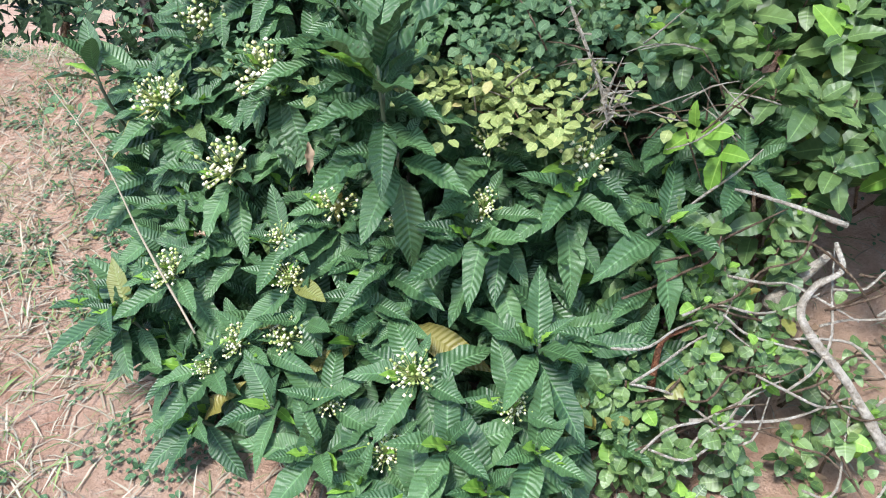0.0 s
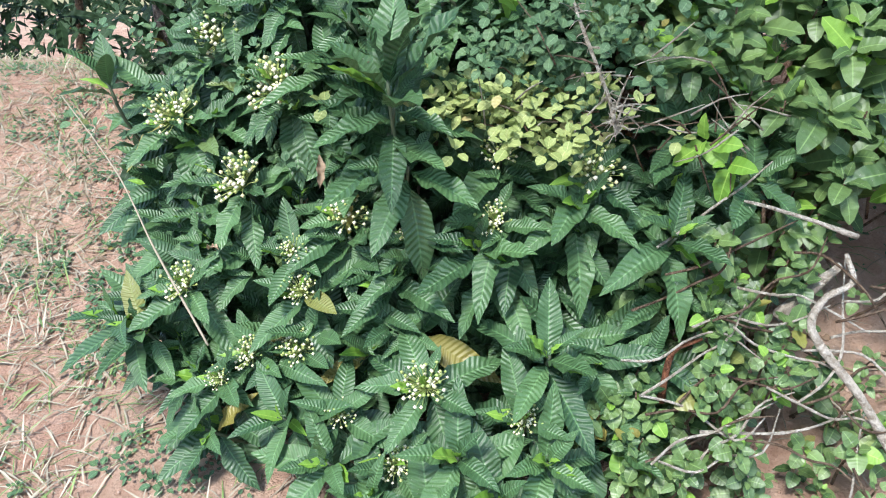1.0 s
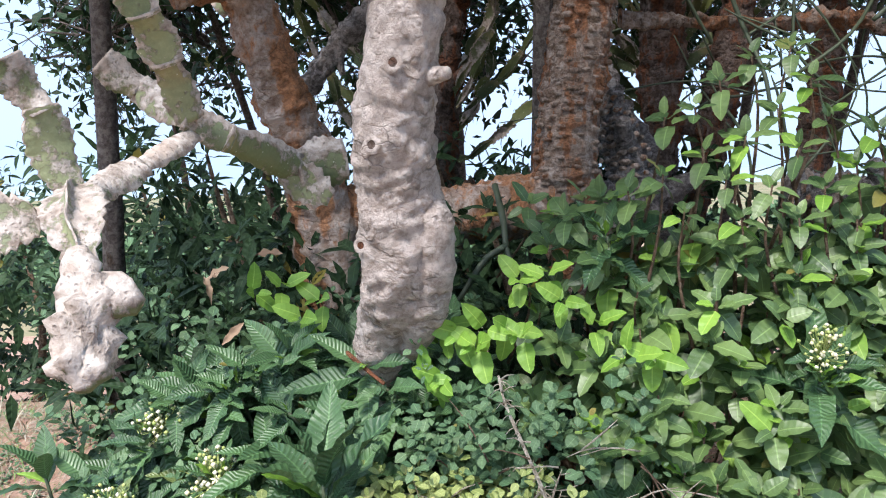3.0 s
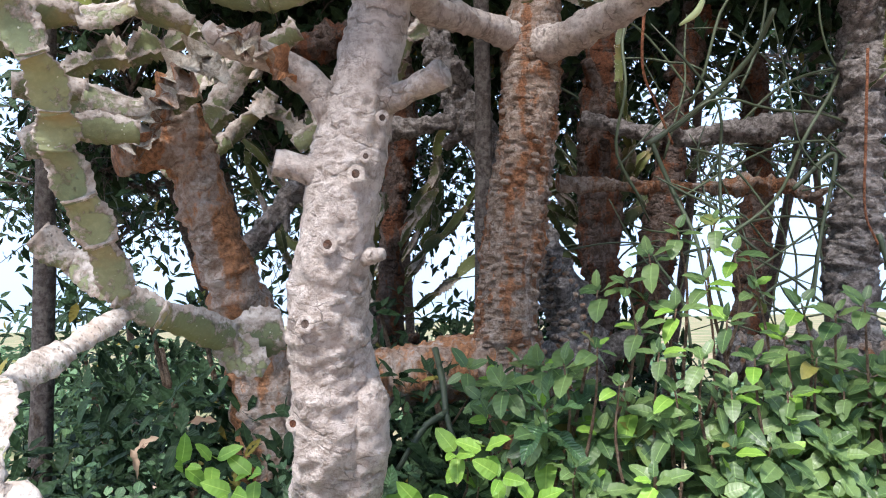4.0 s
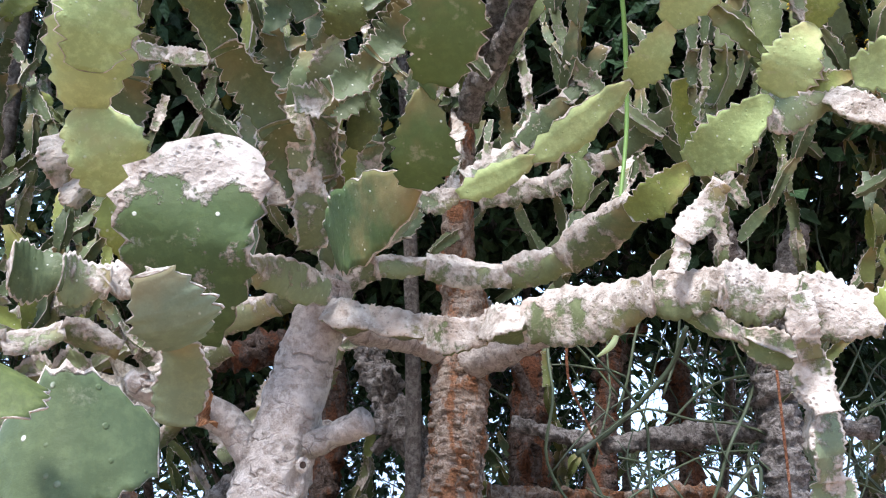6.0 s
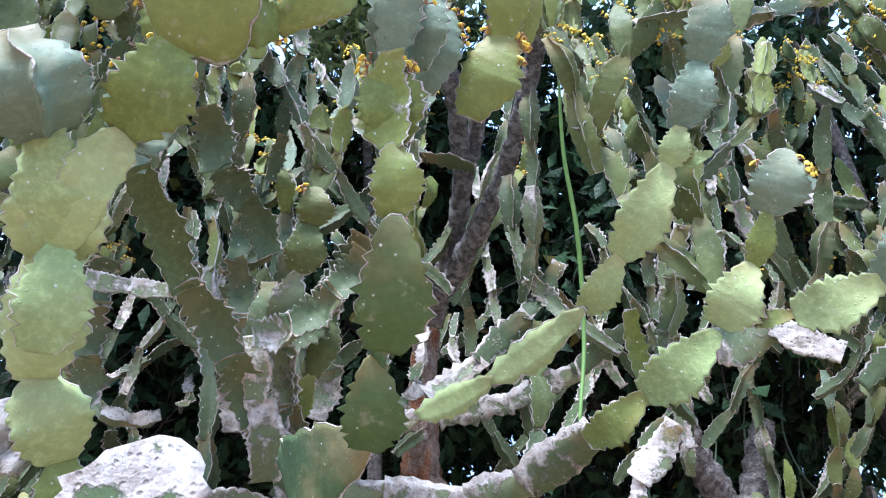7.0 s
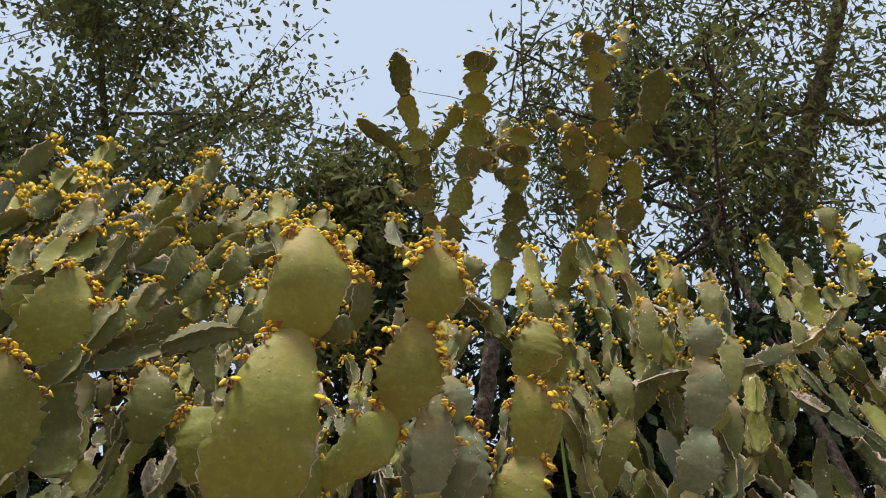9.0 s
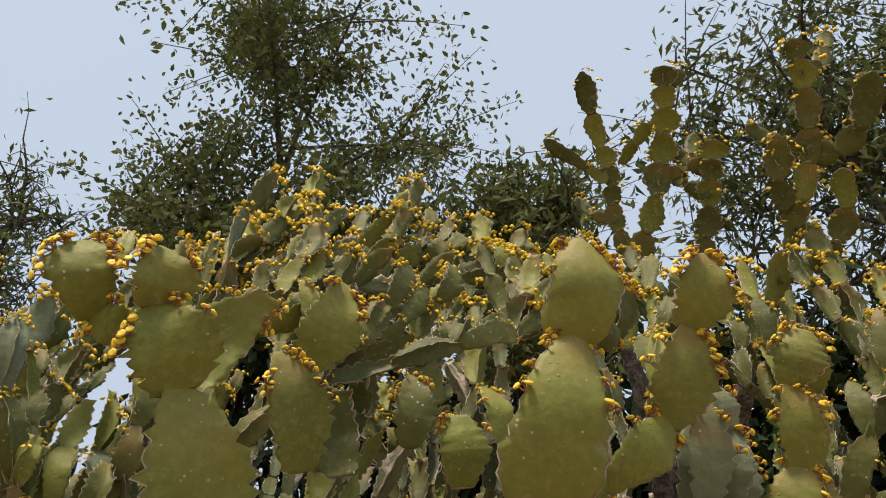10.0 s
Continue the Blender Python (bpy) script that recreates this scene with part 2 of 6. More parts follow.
# Dark leaf green, its colour lowered further to stand for deep shade.
LEAF_DARK_SHADE = leaf_material("leaf_dark_shade", (0.013, 0.028, 0.012), (0.034, 0.068, 0.027), 0.45, 5.0, 0.3, 0.08, gloss=0.15)


def plain(name, a, b, rough=0.6, scale=80.0, bump=0.3, trans=0.0):
    k = Nodes(name)
    f = k.noise(k.world_pos(), scale, 5.0)
    r = k.rnd()
    k.bump(f, bump, 0.004)
    return k.done(k.mix(k.math("FRACT", k.math("ADD", r, k.math("MULTIPLY", f, 0.35))), a, b), rough, 0.4, trans)


PETAL_CREAM = plain("petal_cream", (0.62, 0.58, 0.30), (0.82, 0.80, 0.62), 0.6, 200.0)
BUD_GREEN = plain("bud_green", (0.25, 0.34, 0.09), (0.42, 0.46, 0.16), 0.5, 200.0)
PETAL_YELLOW = plain("petal_yellow", (0.70, 0.46, 0.03), (0.86, 0.66, 0.09), 0.5, 200.0)
FLOWER_STALK = plain("flower_stalk_red", (0.22, 0.08, 0.04), (0.34, 0.2, 0.06), 0.5, 200.0)
STEM_GREEN = plain("stem_green", (0.12, 0.22, 0.05), (0.2, 0.33, 0.08), 0.45, 60.0)
STEM_DULL = plain("stem_dull_green", (0.035, 0.05, 0.028), (0.085, 0.11, 0.06), 0.55, 60.0)
STRAW = plain("dry_grass", (0.24, 0.20, 0.14), (0.46, 0.41, 0.31), 0.8, 60.0)
BLADE = plain("green_grass", (0.10, 0.17, 0.05), (0.22, 0.30, 0.10), 0.6, 60.0)
STONE = plain("pebble", (0.30, 0.18, 0.12), (0.48, 0.34, 0.26), 0.9, 40.0)
LITTER = plain("dead_leaf", (0.16, 0.10, 0.06), (0.36, 0.26, 0.17), 0.8, 60.0)
POD_PALE = plain("pod_pale_green", (0.30, 0.36, 0.16), (0.42, 0.47, 0.24), 0.5, 60.0)
YELLOW_POD = plain("yellow_scrap", (0.6, 0.5, 0.04), (0.7, 0.6, 0.08), 0.5, 60.0)


def soil_material():
    k = Nodes("red_soil")
    p = k.world_pos()
    big, mid, fine = k.noise(p, 1.7, 5.0), k.noise(p, 14.0, 6.0, 0.65), k.noise(p, 130.0, 6.0, 0.7)
    col = k.mix(k.ramp(mid, 0.35, 0.65), (0.36, 0.20, 0.135), (0.56, 0.37, 0.275))
    col = k.mix(k.math("MULTIPLY", k.ramp(big, 0.45, 0.65), 0.6), col, (0.52, 0.38, 0.27))
    col = k.mix(k.math("MULTIPLY", k.ramp(fine, 0.5, 0.75), 0.5), col, (0.24, 0.14, 0.09))
    grit = k.ramp(k.cells(p, 95.0), 0.2, 0.1)
    col = k.mix(k.math("MULTIPLY", grit, k.ramp(mid, 0.5, 0.6)), col, (0.62, 0.5, 0.42))
    k.bump(k.math("ADD", k.math("MULTIPLY", mid, 2.0), fine), 0.9, 0.02)
    return k.done(col, 0.95, 0.15)


def field_material():
    k = Nodes("far_field")
    p = k.world_pos()
    f = k.noise(p, 0.16, 8.0, 0.7)
    col = k.mix(k.ramp(f, 0.42, 0.58), (0.36, 0.26, 0.17), (0.12, 0.17, 0.07))
    col = k.mix(k.math("MULTIPLY", k.noise(p, 2.2, 6.0, 0.7), 0.6), col, (0.20, 0.19, 0.10))
    return k.done(col, 0.95, 0.1)


SOIL, FIELD = soil_material(), field_material()


# ---------------------------------------------------------------- geometry tools
class Shape:
    """Vertices, faces and a surface coordinate (u, v, rim) for one mesh."""

    def __init__(self, v=(), f=(), c=(), mi=None):
        self.v, self.f = np.array(v, float).reshape(-1, 3), [tuple(q) for q in f]
        self.c = np.array(c, float).reshape(-1, 3) if len(c) else np.zeros((len(self.v), 3))
        self.mi = list(mi) if mi is not None else [0] * len(self.f)

    def moved(self, m, mi=None):
        a = np.array(m)
        return Shape(self.v @ a[:3, :3].T + a[:3, 3], self.f, self.c, self.mi if mi is None else [mi] * len(self.f))


def join(shapes):
    n, v, f, c, mi = 0, [], [], [], []
    for s in shapes:
        v.append(s.v), c.append(s.c), mi.extend(s.mi)
        f.extend([tuple(i + n for i in q) for q in s.f])
        n += len(s.v)
    return Shape(np.concatenate(v), f, np.concatenate(c), mi)


def mesh_of(name, s, mats, smooth=True):
    me = bpy.data.meshes.new(name)
    me.from_pydata(s.v.tolist(), [], s.f)
    at = me.attributes.new("co", "FLOAT_VECTOR", "POINT")
    at.data.foreach_set("vector", s.c.astype(np.float32).ravel())
    for m in mats:
        me.materials.append(m)
    if len(mats) > 1:
        me.polygons.foreach_set("material_index", s.mi)
    me.polygons.foreach_set("use_smooth", [smooth] * len(me.polygons))
    me.update()
    return me


def thing(name, at, label, category, group=""):
    ob = new(name)
    ob.location = at
    ob.empty_display_size = 0.05
    return tagged(ob, label, category, group)


def part(name, data, parent, label="", m=None):
    """A mesh as one part under a thing or a part, its pose m given in the world."""
    ob = new(name, data)
    ob.parent = parent
    ob.matrix_parent_inverse = WORLD_OF[parent].inverted() if parent in WORLD_OF else Matrix.Translation(parent.location).inverted()
    ob.matrix_basis = m if m is not None else Matrix.Identity(4)
    WORLD_OF[ob] = ob.matrix_basis.copy()
    if label:
        ob["label"] = label
    return ob


WORLD_OF = {}


def scatter(parent, name, mass_name, shapes, mats, placed, limit=300, smooth=True, far=None):
    """Pieces of a few shapes at many poses: the first ones parts of their own, the rest joined into one mesh.
    placed: rows of (shape index, material index, pose)."""
    meshes, made = {}, []
    for i, j, m in placed[:limit]:
        if (i, j) not in meshes:
            meshes[i, j] = mesh_of(name, shapes[i], [mats[j]] if not isinstance(mats[j], (list, tuple)) else mats[j], smooth)
        made.append(part(name, meshes[i, j], parent, "", m))
    rest = placed[limit:]
    for j in sorted({q[1] for q in rest}):
        ms = mats[j] if isinstance(mats[j], (list, tuple)) else [mats[j]]
        ob = part(mass_name, mesh_of(mass_name, join([(far or shapes)[i].moved(m) for i, jj, m in rest if jj == j]), ms, smooth), parent)
        tagged(ob, kind="stuff")
    return made


def spline(pts, n):
    """n points along a smooth curve through pts (rows of any length)."""
    p = np.array(pts, float)
    if len(p) == 2:
        return p[0] + np.linspace(0, 1, n)[:, None] * (p[1] - p[0])
    q = np.vstack([2 * p[0] - p[1], p, 2 * p[-1] - p[-2]])
    out = []
    for t in np.linspace(0, len(p) - 1 - 1e-9, n):
        i, f = int(t), t - int(t)
        a, b, c, d = q[i : i + 4]
        out.append(0.5 * (2 * b + (c - a) * f + (2 * a - 5 * b + 4 * c - d) * f * f + (3 * b - a - 3 * c + d) * f**3))
    return np.array(out)


def tube(pts, radii, sides=14, step=0.02, rough=0.0, rings=0.0, seed=0, cap=True):
    """A round limb through pts with the given radii, uneven by rough, with cross folds by rings."""
    rows = np.hstack([np.array(pts, float), np.array(radii, float)[:, None]])
    length = np.linalg.norm(np.diff(rows[:, :3], axis=0), axis=1).sum()
    n = max(3, int(length / step))
    s = spline(rows, n)
    c, r = s[:, :3], np.maximum(s[:, 3], 0.0004)
    along = np.gradient(c, axis=0)
    along /= np.linalg.norm(along, axis=1)[:, None] + 1e-9
    side = np.cross(along[0], (0.3, 0.9, 0.1) if abs(along[0][1]) < 0.9 else (1, 0, 0))
    v, co, f, dist = [], [], [], 0.0
    for i in range(n):
        side = side - along[i] * (side @ along[i])
        side /= np.linalg.norm(side)
        up = np.cross(along[i], side)
        dist += np.linalg.norm(c[i] - c[i - 1]) if i else 0
        fold = rings * (math.sin(dist * 95 + 3 * noise.noise((dist * 9, seed, 0))) * 0.5 + 0.6 * noise.noise((dist * 22, seed, 5)))
        for j in range(sides):
            a = 2 * math.pi * j / sides
            way = math.cos(a) * side + math.sin(a) * up
            k = 1 + fold
            if rough:
                q = c[i] + way * r[i]
                k += rough * (0.8 * noise.noise((q * 11 + seed).tolist()) + 1.0 * noise.noise((q * 30 + seed).tolist()) + 0.7 * noise.noise((q * 72 + seed).tolist()))
            v.append(c[i] + way * r[i] * k)
            co.append((dist, j / sides, 0))
    for i in range(n - 1):
        for j in range(sides):
            k = (j + 1) % sides
            f.append((i * sides + j, i * sides + k, (i + 1) * sides + k, (i + 1) * sides + j))
    if cap:
        f += [tuple(range(sides - 1, -1, -1)), tuple((n - 1) * sides + j for j in range(sides))]
    return Shape(v, f, co)


def aim(at, way, normal, sx=1.0, sy=1.0, sz=1.0):
    """A pose whose x runs along way and whose z leans to normal."""
    x = Vector(way).normalized()
    z = Vector(normal) - x * Vector(normal).dot(x)
    z = z.normalized() if z.length > 1e-5 else x.orthogonal().normalized()
    y = z.cross(x)
    m = Matrix((x * sx, y * sy, z * sz)).transposed().to_4x4()
    m.translation = at
    return m


def leaf_shape(ratio, tip=1.0, fold=0.25, droop=0.18, wave=0.0, n=8, half=2, base=0.9, seed=0):
    """A leaf one unit long along x: ratio is its full width."""
    v, c, f = [], [], []
    for i in range(n + 1):
        u = i / n
        w = 0.5 * ratio * max(0.0, math.sin(math.pi * u**base)) ** tip + 0.004
        for j in range(-half, half + 1):
            s = j / half
            z = fold * abs(s) * w - droop * u * u + wave * w * math.sin(u * 17 + s * 2 + seed) * abs(s)
            v.append((u - 0.10 * droop * u, s * w, z))
            c.append((u, s, 0))
    k = 2 * half + 1
    for i in range(n):
        for j in range(k - 1):
            a = i * k + j
            f.append((a, a + k, a + k + 1, a + 1))
    return Shape(v, f, c)


BIG_LEAVES = [leaf_shape(0.33, 0.85, 0.35, d, 0.35, 10, 2, 0.85, s) for s, d in enumerate((0.12, 0.28, 0.42, 0.05))]
BIG_FAR = [leaf_shape(0.33, 0.85, 0.35, d, 0.2, 6, 1, 0.85, s) for s, d in enumerate((0.12, 0.28, 0.42, 0.05))]
OVATE_FAR = [leaf_shape(0.58, 0.55, 0.2, d, 0.1, 6, 1, 0.7, s) for s, d in enumerate((0.1, 0.22, 0.35))]
OVATE_LEAVES = [leaf_shape(0.58, 0.55, 0.2, d, 0.15, 9, 2, 0.7, s) for s, d in enumerate((0.1, 0.22, 0.35))]
HEART_LEAVES = [leaf_shape(0.80, 0.6, 0.15, d, 0.12, 11, 2, 0.66, s) for s, d in enumerate((0.08, 0.2, 0.3))]
HEART_FAR = [leaf_shape(0.80, 0.6, 0.15, d, 0.1, 8, 1, 0.66, s) for s, d in enumerate((0.08, 0.2, 0.3))]
ROUND_LEAVES = [leaf_shape(0.72, 0.62, 0.2, d, 0.1, 4, 1, 0.95, s) for s, d in enumerate((0.05, 0.15))]
DARK_FAR = [leaf_shape(0.36, 0.8, 0.2, d, 0.0, 3, 1, 0.8, s) for s, d in enumerate((0.1, 0.3, 0.45, 0.2))]
DARK_LEAVES = [leaf_shape(0.42, 0.8, 0.2, d, 0.0, 2, 1, 0.8, s) for s, d in enumerate((0.1, 0.3))]
TREE_LEAVES = [leaf_shape(0.5, 0.7, 0.2, d, 0.0, 3, 1, 0.8, s) for s, d in enumerate((0.1, 0.3, 0.5))]
WILLOW_LEAVES = [leaf_shape(0.32, 0.8, 0.2, d, 0.0, 2, 1, 0.8, s) for s, d in enumerate((0.15, 0.4, 0.7))]


def ground_z(x, y):
    """The height of the soil: a slope that climbs to the bank, then falls to the fields."""
    if y < 1.2:
        z = -0.06 + 0.04 * (y - 1.2)
    elif y < 3.4:
        z = -0.06 + 0.25 * (y - 1.2)
    else:
        s = min(1.0, (y - 3.4) / 4.0)
        z = 0.49 - 0.75 * s * s * (3 - 2 * s)
    bank = max(0.0, min(1.0, (x - 0.25) / 0.5)) * max(0.0, min(1.0, (y - 1.7) / 0.7)) * max(0.0, min(1.0, (5.0 - y) / 1.2))
    far = math.hypot(x, y - 2)
    bumps = 0.03 * noise.noise((x * 2.3, y * 2.3, 0)) + 0.012 * noise.noise((x * 9, y * 9, 1)) if far < 12 else 0.0
    return z + 0.22 * bank + bumps


def leaf_front(x, z):
    """How far back the face of the hedge of shrubs stands at that height."""
    return 1.40 + 0.43 * z + 0.20 * max(0, -x - 0.45) + 0.15 * max(0, x - 0.5)


# ---------------------------------------------------------------- ground, field, hills
def spread(lo, hi, step, far, grow):
    mid = list(np.arange(lo, hi + 1e-6, step))
    a, b, d = [], [], step
    x, y = lo, hi
    while y < far:
        d *= grow
        x, y = x - d, y + d
        a.append(x), b.append(y)
    return a[::-1] + mid + b


xs, ys = spread(-3.2, 3.2, 0.05, 2500, 1.35), spread(-1.0, 5.0, 0.05, 2500, 1.35)
gv = [(x, y, ground_z(x, y)) for y in ys for x in xs]
nx = len(xs)
gf, gm = [], []
for j in range(len(ys) - 1):
    for i in range(nx - 1):
        gf.append((j * nx + i, j * nx + i + 1, (j + 1) * nx + i + 1, (j + 1) * nx + i))
        gm.append(1 if ys[j] > 9 or abs(xs[i]) > 9 or ys[j] < -8 else 0)
ground = new("ground", mesh_of("ground", Shape(gv, gf, (), gm), [SOIL, FIELD]))
tagged(ground, "bare red sandy soil sloping up to a bank", "ground", kind="structure")


# Distance haze is put into the hill colour as blue-grey.
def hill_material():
    k = Nodes("far_hill_haze")
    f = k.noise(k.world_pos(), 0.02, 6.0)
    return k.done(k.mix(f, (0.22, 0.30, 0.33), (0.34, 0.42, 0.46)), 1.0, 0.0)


def hills(y, height, seed):
    n, v, f = 120, [], []
    for i in range(n + 1):
        x = -1800 + 3600 * i / n
        h = height * (0.55 + 0.45 * noise.noise((x * 0.002, seed, 0)) + 0.1 * noise.noise((x * 0.02, seed, 2)))
        v += [(x, y, -2), (x, y + 60, h), (x, y + 300, -2)]
    for i in range(n):
        a = 3 * i
        f += [(a, a + 3, a + 4, a + 1), (a + 1, a + 4, a + 5, a + 2)]
    return Shape(v, f)


tagged(new("backdrop", mesh_of("backdrop", hills(1300, 42, 3), [hill_material()])), "low hills beyond the fields, haze painted as blue-grey", "hills", kind="structure")


# ---------------------------------------------------------------- cactus
def pad_shape(wings, seed, n=22, base=0.24, top=0.15, scallop=0.10, bulge=0.0, thick=0.055):
    """One joint of the plant, one unit long along x and one wide: thin wings round a core, with toothed margins.
    wings: rows of (angle in degrees, reach). bulge: widest nearer the tip (+) or the foot (-)."""
    rng = random.Random(seed)
    v, c, f = [], [], []
    teeth, power = (rng.uniform(7.0, 9.0) if n > 20 else n / 2), 2.0 ** (bulge * 1.2)
    marks = [(rng.uniform(0, 3.1) if n > 20 else 0.4, rng.uniform(0.8, 1.25)) for _ in wings]
    bow, sway, cup = rng.choice((-1, 1)) * rng.uniform(0.15, 0.42), rng.uniform(-0.1, 0.1), rng.uniform(-0.22, 0.22)
    scallop *= 1.3 if n > 20 else 1.0
    bite = [rng.uniform(0.45, 1.5) for _ in range(40)]
    for i in range(n + 1):
        u = i / n
        for (ang, reach), (ph, uneven) in zip(wings, marks):
            a = radians(ang)
            way, across = (math.cos(a), math.sin(a)), (-math.sin(a), math.cos(a))
            w = max(0.0, math.sin(math.pi * (0.06 + 0.93 * u ** (power * (0.85 + 0.15 * uneven))))) ** 0.55
            w = 0.5 * reach * max(w, base if u < 0.5 else top)
            saw = (teeth * u + ph) % 1.0
            w *= 1 + scallop * bite[int(teeth * u + ph)] * (0.75 - 2.6 * abs(saw - 0.4)) + 0.26 * noise.noise((u * 2.6, seed * 3.1, ang * 0.1))
            body = 0.35 + 0.65 * math.sin(math.pi * (0.12 + 0.76 * u))
            for s_, th in (((0.34, -1.25), (0.80, -0.55), (0.99, -0.22), (0.99, 0.22), (0.80, 0.55), (0.34, 1.25)) if n > 20 else ((0.40, -1.0), (0.97, -0.22), (0.97, 0.22), (0.40, 1.0))):
                t = thick * th * body
                ripple = 0.10 * s_ * s_ * noise.noise((u * 5, seed, ang * 0.07)) + cup * w * s_ * s_ * (1 if 90 < (ang + 3600) % 360 < 270 else -1)
                y = way[0] * w * s_ + across[0] * (t + ripple) + sway * math.sin(math.pi * u)
                z = way[1] * w * s_ + across[1] * (t + ripple) + bow * math.sin(math.pi * u)
                v.append((u, y, z))
                c.append((u, s_, (1.0 if s_ > 0.9 else 0.3 if s_ > 0.8 else 0.0) if 0.03 < u < 0.97 else 0.95))
    k = (6 if n > 20 else 4) * len(wings)
    for i in range(n):
        for j in range(k):
            j2 = (j + 1) % k
            f.append((i * k + j, i * k + j2, (i + 1) * k + j2, (i + 1) * k + j))
    f += [tuple(range(k - 1, -1, -1)), tuple(n * k + j for j in range(k))]
    return Shape(v, f, c)


FLAT2 = ((0, 1.0), (180, 1.0))
PADS = [
    pad_shape(FLAT2, 1, bulge=0.2, scallop=0.10),
    pad_shape(((4, 1.0), (176, 1.0)), 2, scallop=0.14, bulge=-0.25),
    pad_shape(((0, 1.0), (160, 1.0), (262, 0.6)), 3, scallop=0.13, base=0.5, top=0.45),
    pad_shape(FLAT2, 4, scallop=0.045, bulge=-0.1, base=0.32),
    pad_shape(((-8, 1.05), (100, 0.7), (195, 1.0)), 5, scallop=0.15, base=0.55, top=0.55),
    pad_shape(((0, 1.0), (120, 1.0), (240, 1.0)), 6, base=0.78, top=0.74, scallop=0.10, thick=0.15),
    pad_shape(((0, 1.0), (178, 0.9)), 7, scallop=0.12, bulge=0.4, base=0.22),
    pad_shape(((0, 1.0), (175, 1.0), (275, 0.5)), 8, scallop=0.09, base=0.66, top=0.60, thick=0.12),
    pad_shape(((10, 1.0), (135, 0.9), (250, 0.9)), 9, scallop=0.14, base=0.55, top=0.5),
    pad_shape(FLAT2, 10, scallop=0.06, bulge=0.3, base=0.62, top=0.8, thick=0.12),
    pad_shape(FLAT2, 12, scallop=0.07, bulge=-0.55, base=0.4, top=0.3, thick=0.09),
    pad_shape(((15, 1.0), (140, 1.0), (262, 1.0)), 13, scallop=0.20, base=0.78, top=0.74, thick=0.08),
    pad_shape(((-12, 1.1), (95, 0.8), (190, 1.1)), 14, scallop=0.17, base=0.70, top=0.62, thick=0.09),
]
PADS_FAR = [
    pad_shape(n=12, wings=FLAT2, seed=1, bulge=0.2, scallop=0.14),
    pad_shape(n=12, wings=((4, 1.0), (176, 1.0)), seed=2, scallop=0.19, bulge=-0.25),
    pad_shape(n=12, wings=((0, 1.0), (160, 1.0), (262, 0.6)), seed=3, scallop=0.18, base=0.5, top=0.45),
    pad_shape(n=12, wings=FLAT2, seed=4, scallop=0.06, bulge=-0.1, base=0.32),
    pad_shape(n=12, wings=((-8, 1.05), (100, 0.7), (195, 1.0)), seed=5, scallop=0.20, base=0.55, top=0.55),
    pad_shape(n=12, wings=((0, 1.0), (120, 1.0), (240, 1.0)), seed=6, base=0.78, top=0.8, scallop=0.08, thick=0.15),
    pad_shape(n=12, wings=((0, 1.0), (178, 0.9)), seed=7, scallop=0.16, bulge=0.4, base=0.22),
    pad_shape(n=12, wings=((0, 1.0), (175, 1.0), (275, 0.5)), seed=8, scallop=0.08, base=0.7, top=0.7, thick=0.09),
    pad_shape(n=12, wings=((10, 1.0), (135, 0.9), (250, 0.9)), seed=9, scallop=0.19, base=0.55, top=0.5),
    pad_shape(n=12, wings=FLAT2, seed=10, scallop=0.06, bulge=0.3, base=0.62, top=0.8, thick=0.12),
    pad_shape(n=12, wings=FLAT2, seed=12, scallop=0.07, bulge=-0.55, base=0.4, top=0.3, thick=0.09),
    pad_shape(n=12, wings=((15, 1.0), (140, 1.0), (262, 1.0)), seed=13, scallop=0.24, base=0.78, top=0.74, thick=0.08),
    pad_shape(n=12, wings=((-12, 1.1), (95, 0.8), (190, 1.1)), seed=14, scallop=0.22, base=0.70, top=0.62, thick=0.09),
]
RIMS = [[(v[0], v[1], v[2], c[1]) for v, c in zip(s.v, s.c) if c[1] > 0.9 and 0.42 < v[0] < 0.985] for s in PADS]
PAD_MESH = {(i, k): None for i in range(len(PADS)) for k in PAD}


def pad_mesh(i, k):
    if PAD_MESH[i, k] is None:
        PAD_MESH[i, k] = mesh_of("pad", PADS[i], [PAD[k]])
    return PAD_MESH[i, k]


